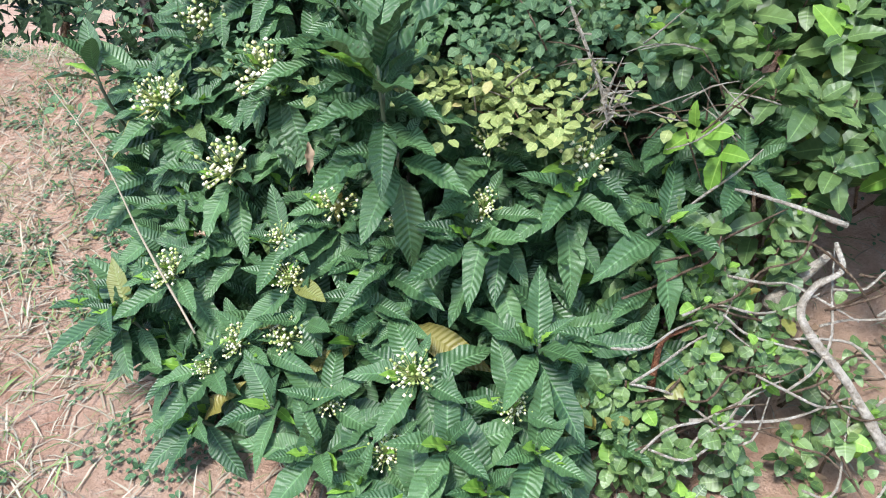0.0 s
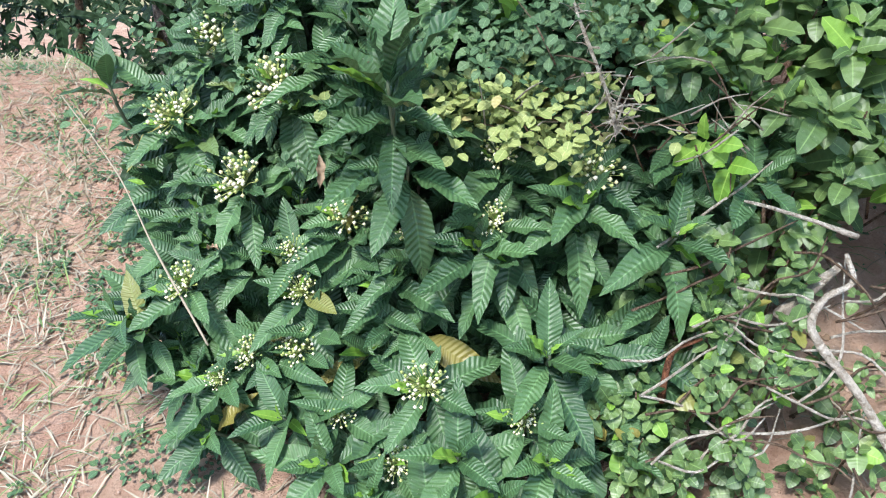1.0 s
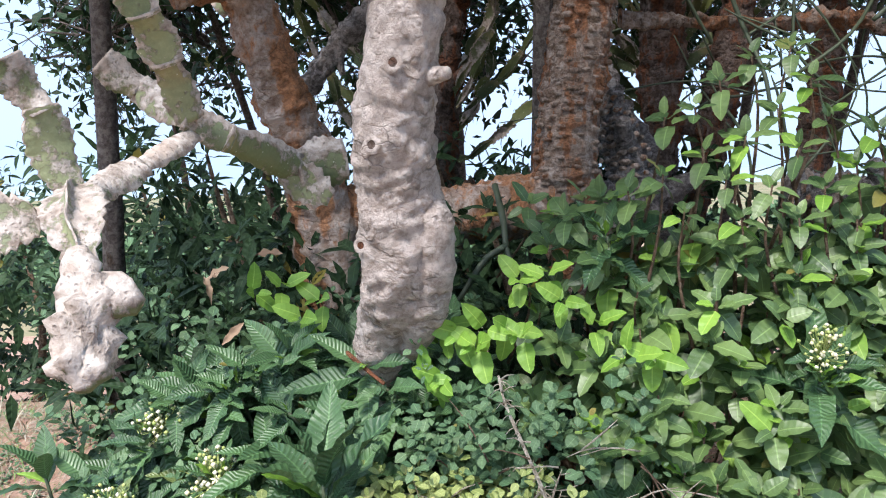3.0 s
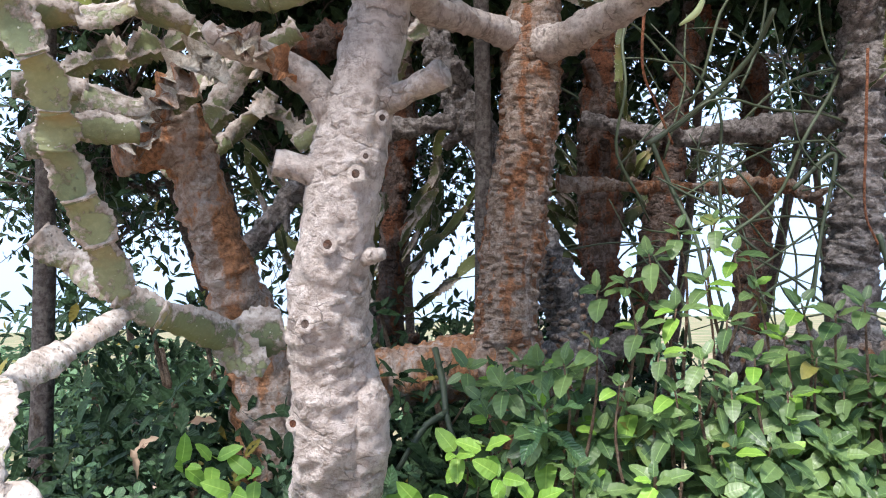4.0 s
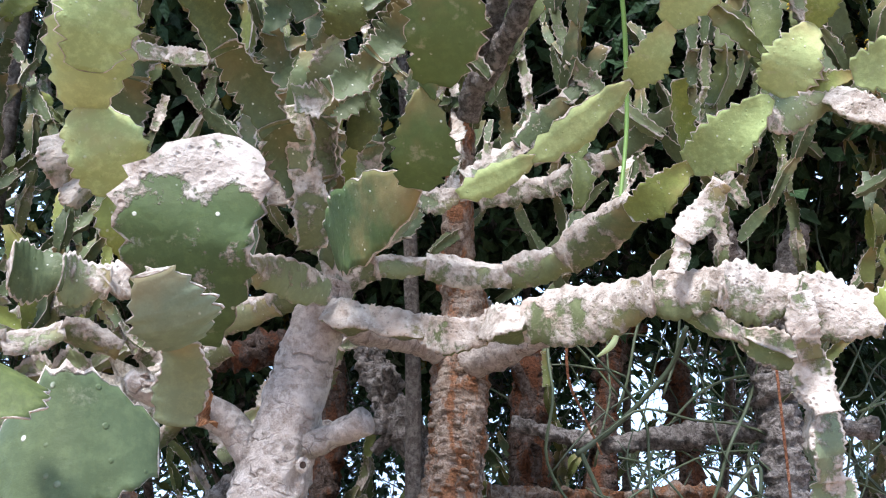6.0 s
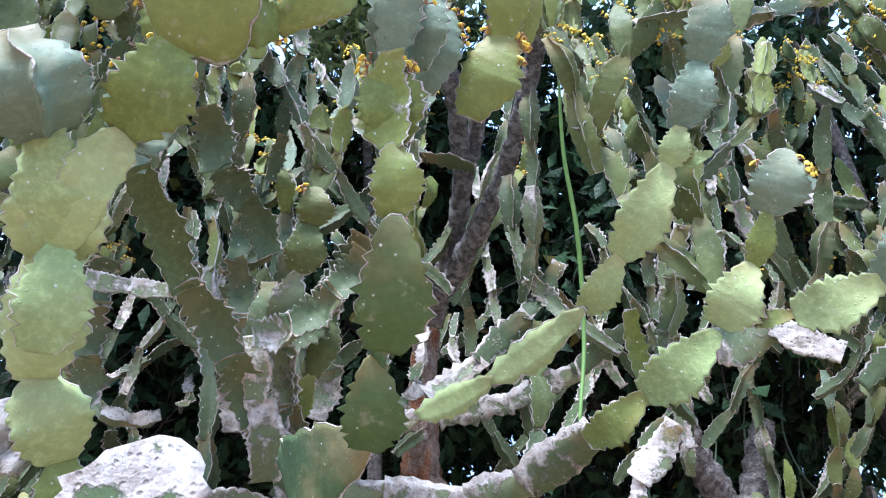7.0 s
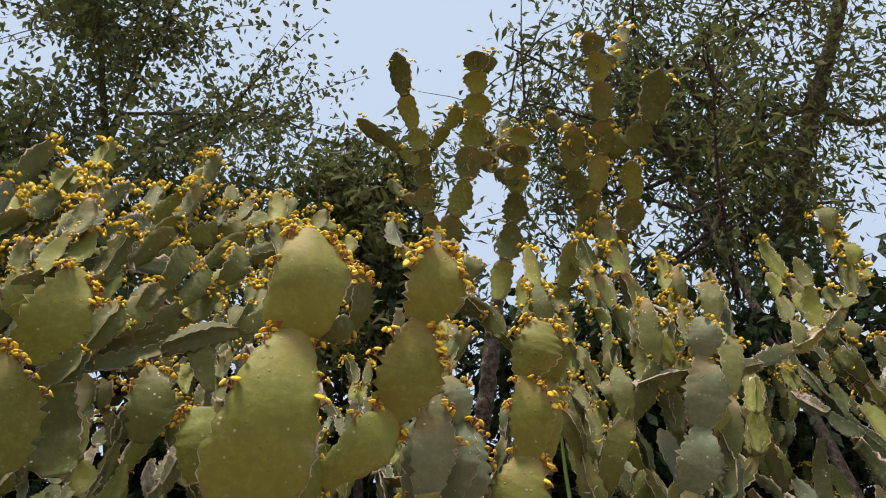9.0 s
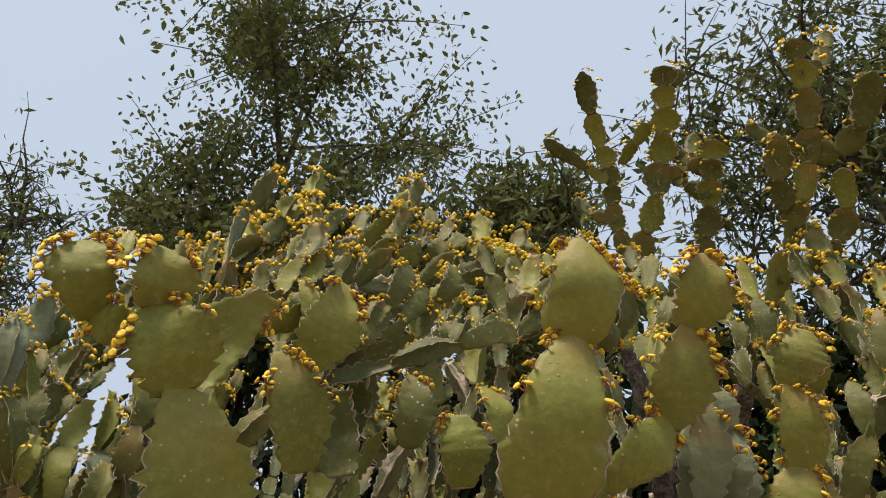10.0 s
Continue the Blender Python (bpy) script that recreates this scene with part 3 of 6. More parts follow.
def flower_shape(seed, fine=True):
    """A few small yellow cups on short reddish stalks, one unit across."""
    rng, out = random.Random(seed), []
    for j in range(3 if fine else 2):
        a = 2.1 * j + rng.uniform(-0.5, 0.5)
        r0 = rng.uniform(0.28, 0.5)
        tip = Vector((r0 * math.cos(a), r0 * math.sin(a), 0.30 + rng.uniform(-0.05, 0.25)))
        st = tube([(0, 0, 0), tuple(tip * 0.5), tuple(tip)], [0.07, 0.06, 0.09], 4 if fine else 3, 0.3, cap=False)
        if fine:
            out.append(Shape(st.v, st.f).moved(Matrix.Identity(4), 1))
        up = (tip + Vector((0, 0, 0.35))).normalized()
        m = aim(tip, up.orthogonal(), up)
        wide, v, f = rng.uniform(0.85, 1.2), [], []
        rim, prof = (6, ((0.10, -0.02), (0.34, 0.10), (0.30, 0.22), (0.10, 0.15))) if fine else (4, ((0.12, -0.02), (0.36, 0.14)))
        for rr, zz in prof:
            for k in range(rim):
                b = 2 * math.pi * k / rim
                v.append((rr * wide * math.cos(b) * (1 + 0.12 * (k % 2)), rr * wide * math.sin(b) * (1 + 0.12 * (k % 2)), zz))
        for i in range(len(prof) - 1):
            for k in range(rim):
                q = (k + 1) % rim
                f.append((i * rim + k, i * rim + q, i * rim + rim + q, i * rim + rim + k))
        f += [tuple(len(v) - rim + k for k in range(rim))]
        out.append(Shape(v, f).moved(m @ Matrix.Diagonal((0.55, 0.55, 0.9, 1)) if j == 2 else m, 1 if j == 2 else 0))
    return join(out)


FLOWERS = [flower_shape(s) for s in range(3)]
FLOWERS_FAR = [flower_shape(s, False) for s in range(3)]
FLOWER_MESH = [mesh_of("flower", s, [PETAL_YELLOW, FLOWER_STALK]) for s in FLOWERS]
VIEWER = Vector((0.2, -0.1, 1.9))


class Cactus:
    """Collects the joints of one plant, then builds them."""

    def __init__(self, at, label, seed):
        self.ob = thing("cactus", at, label, "cactus", "cactus clump")
        self.rng, self.pads, self.flowers = random.Random(seed), [], []

    def limb(self, name, pts, radii, mat, rough=0.10, rings=0.05, sides=16, seed=0, label="", parent=None):
        return part(name, mesh_of(name, tube(pts, radii, sides, 0.010, rough, rings, seed), [mat]), parent or self.ob, label)

    def scar(self, at, normal, size, parent):
        n = 12
        v, f = [], []
        prof = ((0.0, -0.25), (0.38, -0.2), (0.55, 0.12), (0.85, 0.16), (1.1, -0.05))
        for i, (r, h) in enumerate(prof):
            for j in range(n):
                a = 2 * math.pi * j / n
                k = 1 + 0.12 * noise.noise((math.cos(a) * 2, math.sin(a) * 2, i + at[0] * 30))
                v.append((h, r * k * math.cos(a) * 0.9, r * k * math.sin(a)))
        for i in range(len(prof) - 1):
            for j in range(n):
                k = (j + 1) % n
                f.append((i * n + j, i * n + k, (i + 1) * n + k, (i + 1) * n + j))
        ob = part("branch_scar", mesh_of("branch_scar", Shape(v, f), [BARK_GREY]), parent, "", aim(at, normal, (0, 0, 1), size, size, size))
        disc = [(0.02, 0.46 * math.cos(2 * math.pi * j / 10), 0.5 * math.sin(2 * math.pi * j / 10)) for j in range(10)]
        part("scar_hollow", mesh_of("scar_hollow", Shape(disc + [(-0.12, 0, 0)], [(j, (j + 1) % 10, 10) for j in range(10)]), [BARK_RED]), ob, "", aim(at, normal, (0, 0, 1), size, size, size))
        return ob

    def pad(self, a, b, width, kind="fresh", flat=0.9, bloom=0.0, shape=None, twist=None, stretch=1.08):
        """One joint from a to b. flat: how squarely its broad side is turned to the path."""
        a, b = Vector(a), Vector(b)
        way, rng = b - a, self.rng
        i = (rng.choice((5, 7, 7, 4)) if kind in ('crust', 'bare') else rng.choice((0, 1, 1, 2, 2, 4, 6, 8))) if shape is None else shape
        mid = (a + b) * 0.5
        toward = VIEWER - mid
        m = aim(a - way * (stretch - 1) * 0.5, way, toward, way.length * stretch, width, width)
        turn = rng.uniform(-1, 1) * 90 * (1 - flat) if twist is None else twist
        m = m @ Matrix.Rotation(radians(turn), 4, "X")
        self.pads.append((i, kind, m, bloom))

    def chain(self, pts, widths, kinds, flat=0.9, bloom=0.0, shape=None):
        n = len(pts) - 1
        for i in range(n):
            w = widths[i] if isinstance(widths, (list, tuple)) else widths
            k = kinds[i] if isinstance(kinds, (list, tuple)) else kinds
            bl = bloom[i] if isinstance(bloom, (list, tuple)) else bloom
            self.pad(pts[i], pts[i + 1], w, k, flat, bl, shape)

    def build(self, limit=270):
        rng = self.rng
        order = sorted(self.pads, key=lambda q: (q[2].translation - VIEWER).length)
        rest = {}
        blooms = []
        for n, (i, kind, m, bloom) in enumerate(order):
            ob = None
            if n < limit:
                ob = part("pad", pad_mesh(i, kind), self.ob, "", m)
            else:
                rest.setdefault(kind, []).append(PADS_FAR[i].moved(m))
            bloom *= 1.45
            count = int(bloom) + (1 if rng.random() < bloom % 1 else 0)
            length = m.to_3x3().col[0].length
            for _ in range(count):
                at = max((rng.choice(RIMS[i]) for _ in range(2)), key=lambda q: q[0])
                p = m @ Vector(at[:3])
                out = m.to_3x3() @ Vector((0.30 + 1.2 * max(0, at[0] - 0.8), at[1], at[2])) + Vector((0, 0, 0.02))
                s = rng.uniform(0.012, 0.0175)
                blooms.append((rng.randrange(3), aim(p, out.normalized().orthogonal(), out, *(3 * (s * (1.0 if ob else 1.35),))), ob))
        near = 0
        far = []
        for i, m, ob in sorted(blooms, key=lambda q: (q[1].translation - VIEWER).length):
            if ob is not None and near < limit:
                part("flower", FLOWER_MESH[i], ob, "", m)
                near += 1
            else:
                far.append(FLOWERS_FAR[i].moved(m))
        for kind, shapes in rest.items():
            tagged(part("pad_mass", mesh_of("pad_mass", join(shapes), [PAD[kind]]), self.ob), kind="stuff")
        if far:
            tagged(part("flower_mass", mesh_of("flower_mass", join(far), [PETAL_YELLOW, FLOWER_STALK]), self.ob, "small yellow flowers"), kind="stuff")


# the front plant: a grey trunk that forks overhead
main = Cactus((-0.2, 2.1, 0.15), "tall jointed cactus with a thick grey crusted trunk and yellow flowers", 11)
trunk = main.limb("trunk", [(-0.20, 2.12, 0.10), (-0.205, 2.06, 0.9), (-0.161, 1.950, 1.190), (-0.104, 1.850, 1.339), (-0.096, 1.800, 1.503), (-0.092, 1.740, 1.641), (-0.064, 1.700, 1.791), (-0.038, 1.690, 1.945), (0.004, 1.680, 2.114), (0.051, 1.660, 2.282), (0.079, 1.640, 2.368)],
                  [0.09, 0.052, 0.064, 0.086, 0.087, 0.080, 0.073, 0.073, 0.062, 0.054, 0.05], BARK_GREY, 0.12, 0.009, 56, 3, "thick grey crusted trunk with old branch scars")
main.limb("trunk_lobe", [(-0.032, 1.800, 1.524), (-0.024, 1.790, 1.445), (-0.039, 1.830, 1.340), (-0.065, 1.880, 1.238), (-0.108, 1.950, 1.138)], [0.02, 0.045, 0.052, 0.045, 0.02], BARK_GREY, 0.2, 0.03, 22, 4)
lumps, dice = [], random.Random(5)
AXIS = [((-0.161, 1.950, 1.190), 0.062), ((-0.104, 1.850, 1.339), 0.084), ((-0.096, 1.800, 1.503), 0.085), ((-0.092, 1.740, 1.641), 0.079), ((-0.064, 1.700, 1.791), 0.073), ((-0.038, 1.690, 1.945), 0.072), ((0.004, 1.680, 2.114), 0.061), ((0.051, 1.660, 2.282), 0.053)]
for j in range(95):
    f = dice.uniform(0, 6.99)
    i = int(f)
    c, r = Vector(AXIS[i][0]).lerp(Vector(AXIS[i + 1][0]), f - i), AXIS[i][1] + (AXIS[i + 1][1] - AXIS[i][1]) * (f - i)
    a = dice.choice((-2.9, -2.1, -1.55, -0.9, -0.2)) + dice.gauss(0, 0.16)
    out = Vector((math.cos(a), math.sin(a), dice.uniform(-0.1, 0.3)))
    w = dice.uniform(0.007, 0.016)
    dome = [(0.7 - 0.7 * u * u, math.cos(q) * u, math.sin(q) * u * 0.8) for u in (1.0, 0.7, 0.3) for q in np.arange(8) * 0.7854]
    lumps.append(Shape(dome, [(8 * b + q, 8 * b + (q + 1) % 8, 8 * b + 8 + (q + 1) % 8, 8 * b + 8 + q) for b in range(2) for q in range(8)] + [tuple(range(16, 24))]).moved(aim(c + out * r * 0.96, out, (0, 0, 1), w * dice.uniform(0.4, 0.8), w * dice.uniform(0.9, 1.7), w * dice.uniform(0.6, 1.0))))
tagged(part("knob_mass", mesh_of("knob_mass", join(lumps), [BARK_GREY]), trunk), kind="stuff")
for p, s in (((-0.015, 1.610, 1.885), 0.018), ((-0.071, 1.620, 1.755), 0.019), ((-0.123, 1.660, 1.608), 0.018), ((-0.171, 1.765, 1.409), 0.016), ((-0.011, 1.800, 1.339), 0.017), ((-0.132, 1.680, 1.601), 0.017), ((0.035, 1.625, 1.994), 0.014), ((0.003, 1.620, 1.920), 0.012)):
    main.scar(p, (0.1 * (p[0] + 0.05) * 10, -1, 0.1), s, trunk)
main.limb("branch_stub", [(-0.025, 1.690, 1.889), (-0.118, 1.660, 1.906), (-0.176, 1.640, 1.917)], [0.04, 0.03, 0.026], BARK_GREY, 0.12, 0.04, 12, 8, "sawn grey branch stub with a pale end")
main.limb("branch_stub", [(-0.065, 1.690, 2.025), (-0.139, 1.640, 2.099), (-0.244, 1.550, 2.128), (-0.268, 1.520, 2.145)], [0.04, 0.030, 0.026, 0.014], BARK_GREY, 0.16, 0.03, 12, 9, "broken grey branch with torn rusty wood")
main.limb("branch_stub", [(-0.003, 1.690, 2.024), (0.079, 1.640, 2.046), (0.155, 1.600, 2.070)], [0.035, 0.024, 0.028], BARK_GREY, 0.2, 0.05, 12, 10)
main.limb("branch_stub", [(-0.024, 1.690, 1.735), (0.028, 1.660, 1.738)], [0.022, 0.012], BARK_GREY, 0.12, 0.03, 10, 12)

# second trunk with rusty bark, its low horizontal limb, and the leaning trunk
rust = Cactus((0.33, 2.75, 0.3), "old jointed cactus with rusty orange bark and flowering crown", 12)
log = rust.limb("low_limb", [(-0.450, 2.620, 1.362), (-0.390, 2.680, 1.437), (-0.206, 2.720, 1.413), (0.002, 2.750, 1.437), (0.197, 2.750, 1.454), (0.301, 2.760, 1.365), (0.36, 2.80, 0.4)], [0.09, 0.095, 0.09, 0.095, 0.10, 0.115, 0.13], BARK_ORANGE, 0.18, 0.03, 24, 21, "low rusty limb lying crosswise")
rust.limb("trunk", [(0.36, 2.80, 0.4), (0.319, 2.760, 1.347), (0.303, 2.740, 1.574), (0.337, 2.740, 1.876), (0.390, 2.740, 2.210), (0.414, 2.740, 2.500), (0.438, 2.740, 2.722), (0.415, 2.720, 2.797), (0.425, 2.600, 3.047), (0.444, 2.500, 3.413), (0.392, 2.400, 3.455), (0.375, 2.350, 3.719), (0.398, 2.300, 3.896)], [0.13, 0.12, 0.105, 0.098, 0.092, 0.092, 0.075, 0.068, 0.05, 0.045, 0.04, 0.034, 0.02], BARK_RUST, 0.15, 0.012, 36, 22, "rusty orange trunk with rows of old leaf scars")
RUST_AXIS = [(0.319, 2.760, 1.347), (0.303, 2.740, 1.574), (0.337, 2.740, 1.876), (0.390, 2.740, 2.210), (0.414, 2.740, 2.500)]
SCAR_PALE = bark_material("scar_pale", (0.18, 0.125, 0.09), (0.35, 0.265, 0.205), (0.49, 0.405, 0.335), (0.46, 0.2, 0.09), 0.46, 0.3)


def scars(parent, axis, columns, pitch, size, seed, first=-172.0, step=30.0):
    """Upright rows of short proud cross scars on a trunk. axis: rows of (point, radius)."""
    knobs, dice = [], random.Random(seed)
    for row in range(columns):
        turn = radians(first + row * step)
        for i in range(len(axis) - 1):
            (a, ra), (b, rb) = axis[i], axis[i + 1]
            a, b = Vector(a), Vector(b)
            n = max(2, int((b - a).length / pitch))
            for j in range(n):
                f = (j + 0.5 * (row % 2) + dice.uniform(-0.25, 0.25)) / n
                along = (b - a).normalized()
                side = along.cross(Vector((0, 1, 0))).normalized()
                front = side.cross(along)
                t = turn + 0.12 * math.sin(3 * a.z + 2 * f + row) + dice.uniform(-0.07, 0.07)
                out = side * math.cos(t) + front * (math.sin(t) if front.y > 0 else -math.sin(t))
                wide, tall = size * dice.uniform(0.75, 1.35), size * dice.uniform(0.42, 0.7)
                dome = [(0, math.cos(q), math.sin(q)) for q in (0, 1.05, 2.1, 3.14, 4.19, 5.24)] + [(0.7, 0.85 * math.cos(q), math.sin(q) * 0.7) for q in (0, 1.05, 2.1, 3.14, 4.19, 5.24)] + [(1.0, 0.5 * math.cos(q), math.sin(q) * 0.3) for q in (0, 1.05, 2.1, 3.14, 4.19, 5.24)]
                knobs.append(Shape(dome, [(6 * e + q, 6 * e + (q + 1) % 6, 6 * e + 6 + (q + 1) % 6, 6 * e + 6 + q) for e in (0, 1) for q in range(6)] + [(12, 13, 14, 15, 16, 17)]).moved(aim(a.lerp(b, f) + out * (ra + (rb - ra) * f) * 0.99, out, along, size * dice.uniform(0.5, 0.85), wide, tall)))
    tagged(part("scar_mass", mesh_of("scar_mass", join(knobs), [SCAR_PALE]), parent, "upright rows of small pale old leaf scars"), kind="stuff")


scars(rust.ob, list(zip(RUST_AXIS, (0.118, 0.104, 0.097, 0.091, 0.091))), 6, 0.034, 0.017, 4)
rust.limb("branch", [(0.413, 2.720, 2.493), (0.524, 2.600, 2.480), (0.678, 2.450, 2.523), (0.778, 2.300, 2.530)], [0.07, 0.055, 0.05, 0.045], BARK_GREY, 0.2, 0.05, 14, 23)
rust.limb("branch", [(0.390, 2.740, 2.520), (0.238, 2.600, 2.533), (0.103, 2.400, 2.507), (0.060, 2.300, 2.529)], [0.06, 0.045, 0.045, 0.04], BARK_GREY, 0.2, 0.05, 14, 24)

lean = Cactus((-0.5, 2.6, 0.3), "leaning jointed cactus with flaking grey and orange bark", 13)
lean.limb("trunk", [(-0.30, 2.65, 0.35), (-0.464, 2.600, 1.478), (-0.509, 2.500, 1.709), (-0.550, 2.420, 1.898), (-0.588, 2.380, 2.071), (-0.616, 2.330, 2.223)], [0.11, 0.095, 0.082, 0.075, 0.07, 0.065], BARK_ORANGE, 0.18, 0.04, 24, 31, "leaning trunk, half grey bark and half bare orange")
lean.limb("branch_stub", [(-0.607, 2.360, 2.116), (-0.684, 2.300, 2.082), (-0.754, 2.250, 2.058)], [0.06, 0.045, 0.045], BARK_ORANGE, 0.2, 0.05, 14, 32, "broken orange stub with peeling bark")

# lower arm that sweeps out from the fork
main.chain([(0.071, 1.619, 2.286), (0.161, 1.610, 2.269), (0.272, 1.578, 2.239), (0.386, 1.515, 2.217), (0.455, 1.445, 2.210)], [0.095, 0.085, 0.09, 0.095], ["bare", "grey", "bare", "grey"], 0.6, 0, 5)
main.chain([(0.449, 1.436, 2.207), (0.609, 1.246, 2.180), (0.700, 1.171, 2.171), (0.800, 1.157, 2.145), (0.896, 1.119, 2.096)], [0.110, 0.085, 0.10, 0.10], ["grey", "bare", "grey", "bare"], 0.9, 0, 7)
main.chain([(0.642, 1.195, 2.198), (0.655, 1.181, 2.252), (0.715, 1.148, 2.322)], [0.03, 0.055], "bare", 0.95)
main.chain([(0.674, 1.255, 2.154), (0.761, 1.276, 2.117), (0.848, 1.268, 2.077), (0.842, 1.244, 1.991), (0.841, 1.265, 1.896), (0.866, 1.261, 1.829)], [0.05, 0.055, 0.055, 0.07, 0.07], ["crust", "crust", "bare", "crust", "crust"])
main.chain([(0.800, 1.157, 2.145), (0.815, 1.186, 2.060), (0.825, 1.187, 1.980)], [0.06, 0.06], "bare")
main.chain([(0.896, 1.119, 2.096), (0.954, 1.073, 2.120), (1.001, 1.022, 2.164)], [0.09, 0.09], ["worn", "lime"])
# middle arm
main.chain([(0.071, 1.593, 2.359), (0.172, 1.601, 2.385), (0.282, 1.630, 2.394), (0.451, 1.664, 2.381), (0.557, 1.580, 2.381), (0.665, 1.424, 2.420)], [0.09, 0.055, 0.075, 0.085, 0.10], ["bare", "crust", "bare", "crust", "bare"], 0.8, 0, 7)
main.chain([(0.659, 1.430, 2.411), (0.750, 1.327, 2.457), (0.849, 1.201, 2.509)], [0.075, 0.10], ["worn", "lime"], 0.95, 0, 1)
main.chain([(0.861, 1.204, 2.530), (0.906, 1.119, 2.598), (0.930, 1.059, 2.670), (0.955, 0.988, 2.744)], [0.10, 0.05, 0.10], ["lime", "worn", "blue"], 0.95, [0, 0, 3], 1)
main.chain([(0.900, 1.167, 2.516), (0.956, 1.119, 2.501), (1.058, 1.025, 2.504), (1.116, 0.942, 2.566)], [0.035, 0.09, 0.09], ["worn", "lime", "blue"], 0.95, 0, 1)
main.chain([(0.849, 1.225, 2.497), (0.976, 1.239, 2.540), (1.070, 1.214, 2.477)], [0.08, 0.07], ["crust", "bare"])
# upper arm
main.chain([(0.139, 1.577, 2.413), (0.260, 1.542, 2.496), (0.348, 1.550, 2.517), (0.499, 1.501, 2.574), (0.661, 1.346, 2.643)], [0.07, 0.06, 0.065, 0.078], ["crust", "crust", "lime", "lime"], 0.9, 0, 1)
main.chain([(0.672, 1.353, 2.652), (0.722, 1.236, 2.702), (0.794, 1.098, 2.805), (0.813, 1.046, 2.857), (0.848, 0.980, 2.953), (0.869, 0.907, 3.066), (0.875, 0.864, 3.130)], [0.075, 0.10, 0.06, 0.085, 0.085, 0.07], ["lime", "lime", "lime", "blue", "blue", "blue"], 0.95, [0, 0, 0, 0, 1, 4], 1)
main.chain([(0.817, 1.096, 2.810), (0.853, 1.042, 2.787)], 0.03, "lime")
# centre chain
main.chain([(0.115, 1.335, 2.312), (0.243, 0.963, 2.224)], 0.12, "moss", 0.95)
main.chain([(0.247, 0.926, 2.209), (0.256, 0.838, 2.282), (0.269, 0.823, 2.287), (0.278, 0.708, 2.384)], [0.075, 0.03, 0.088], "moss", 1.0, 0, 1)
main.chain([(0.275, 0.715, 2.393), (0.278, 0.677, 2.464), (0.274, 0.632, 2.562)], [0.062, 0.072], ["worn", "worn"], 1.0)
main.chain([(0.274, 0.639, 2.569), (0.284, 0.576, 2.681)], [0.055], "blue", 0.95, [4])
main.chain([(0.309, 0.674, 2.589), (0.326, 0.630, 2.673), (0.309, 0.601, 2.724)], [0.05, 0.04], "blue", 0.5, [4, 2])
# left chain and the big near joints
main.chain([(0.075, 1.567, 2.315), (-0.032, 1.329, 2.272), (-0.099, 1.027, 2.150)], [0.08, 0.08], "crust", 0.7)
main.chain([(-0.081, 0.951, 2.128), (-0.092, 0.897, 2.190), (-0.114, 0.827, 2.257), (-0.090, 0.729, 2.352)], [0.06, 0.085, 0.085], ["worn", "lime", "lime"], 0.95)
main.chain([(-0.093, 0.732, 2.350), (-0.050, 0.642, 2.411)], 0.10, "lime", 0.95)
main.chain([(-0.064, 0.698, 2.335), (0.003, 0.624, 2.430), (0.056, 0.574, 2.510)], [0.062, 0.088], ["lime", "fresh"], 0.95)
main.chain([(-0.075, 0.739, 2.243), (-0.064, 0.696, 2.338), (-0.070, 0.614, 2.418), (-0.091, 0.537, 2.475)], [0.075, 0.075, 0.10], ["lime", "lime", "blue"], 0.95)
main.chain([(0.073, 0.579, 2.503), (0.117, 0.479, 2.679)], [0.122], ["fresh"], 1.0, [7], 10)
main.chain([(0.116, 0.481, 2.677), (0.130, 0.414, 2.792)], [0.093], ["fresh"], 1.0, [11], 3)
main.chain([(0.086, 0.565, 2.541), (0.148, 0.588, 2.561), (0.233, 0.580, 2.640)], [0.055, 0.06], "fresh", 0.98, [2, 7], 9)
main.chain([(0.230, 0.580, 2.640), (0.269, 0.508, 2.734), (0.294, 0.448, 2.804)], [0.08, 0.075], "fresh", 0.98, [9, 12], 1)
main.chain([(0.139, 0.506, 2.713), (0.183, 0.523, 2.744)], 0.035, "deep", 0.8, 1, 9)
main.chain([(0.179, 0.528, 2.739), (0.187, 0.474, 2.795)], [0.045], "deep", 0.4, [7])
main.chain([(0.023, 0.636, 2.415), (0.051, 0.581, 2.509)], 0.09, "blue", 0.98, [3])
main.chain([(0.275, 0.694, 2.479), (0.264, 0.662, 2.577), (0.288, 0.615, 2.705)], [0.08, 0.065], ["worn", "blue"], 0.95, [4, 5])
main.chain([(0.318, 0.713, 2.589), (0.345, 0.670, 2.686)], 0.055, "blue", 0.9, [5])
main.chain([(0.376, 0.735, 2.569), (0.420, 0.684, 2.658), (0.422, 0.625, 2.749), (0.447, 0.582, 2.810)], [0.075, 0.06, 0.065], "fresh", 0.95, [6, 6, 8])
main.chain([(0.452, 0.716, 2.675), (0.467, 0.654, 2.767), (0.472, 0.601, 2.827)], [0.04, 0.04], "fresh", 0.6, [5, 5])
# joints that come into view at the end, on the far side of the big pair
main.chain([(-0.292, 0.546, 2.421), (-0.315, 0.438, 2.560), (-0.352, 0.378, 2.625), (-0.352, 0.339, 2.683)], [0.115, 0.105, 0.075], ["fresh", "fresh", "fresh"], 0.97, [0, 8, 9], 1)
main.chain([(-0.377, 0.403, 2.603), (-0.420, 0.386, 2.621), (-0.440, 0.329, 2.681)], [0.045, 0.08], "fresh", 0.95, [5, 11])
main.chain([(-0.325, 0.484, 2.614), (-0.261, 0.451, 2.728)], 0.085, "fresh", 0.9, [7])
main.chain([(-0.229, 0.650, 2.627), (-0.263, 0.560, 2.742)], 0.085, "fresh", 0.9, [9])
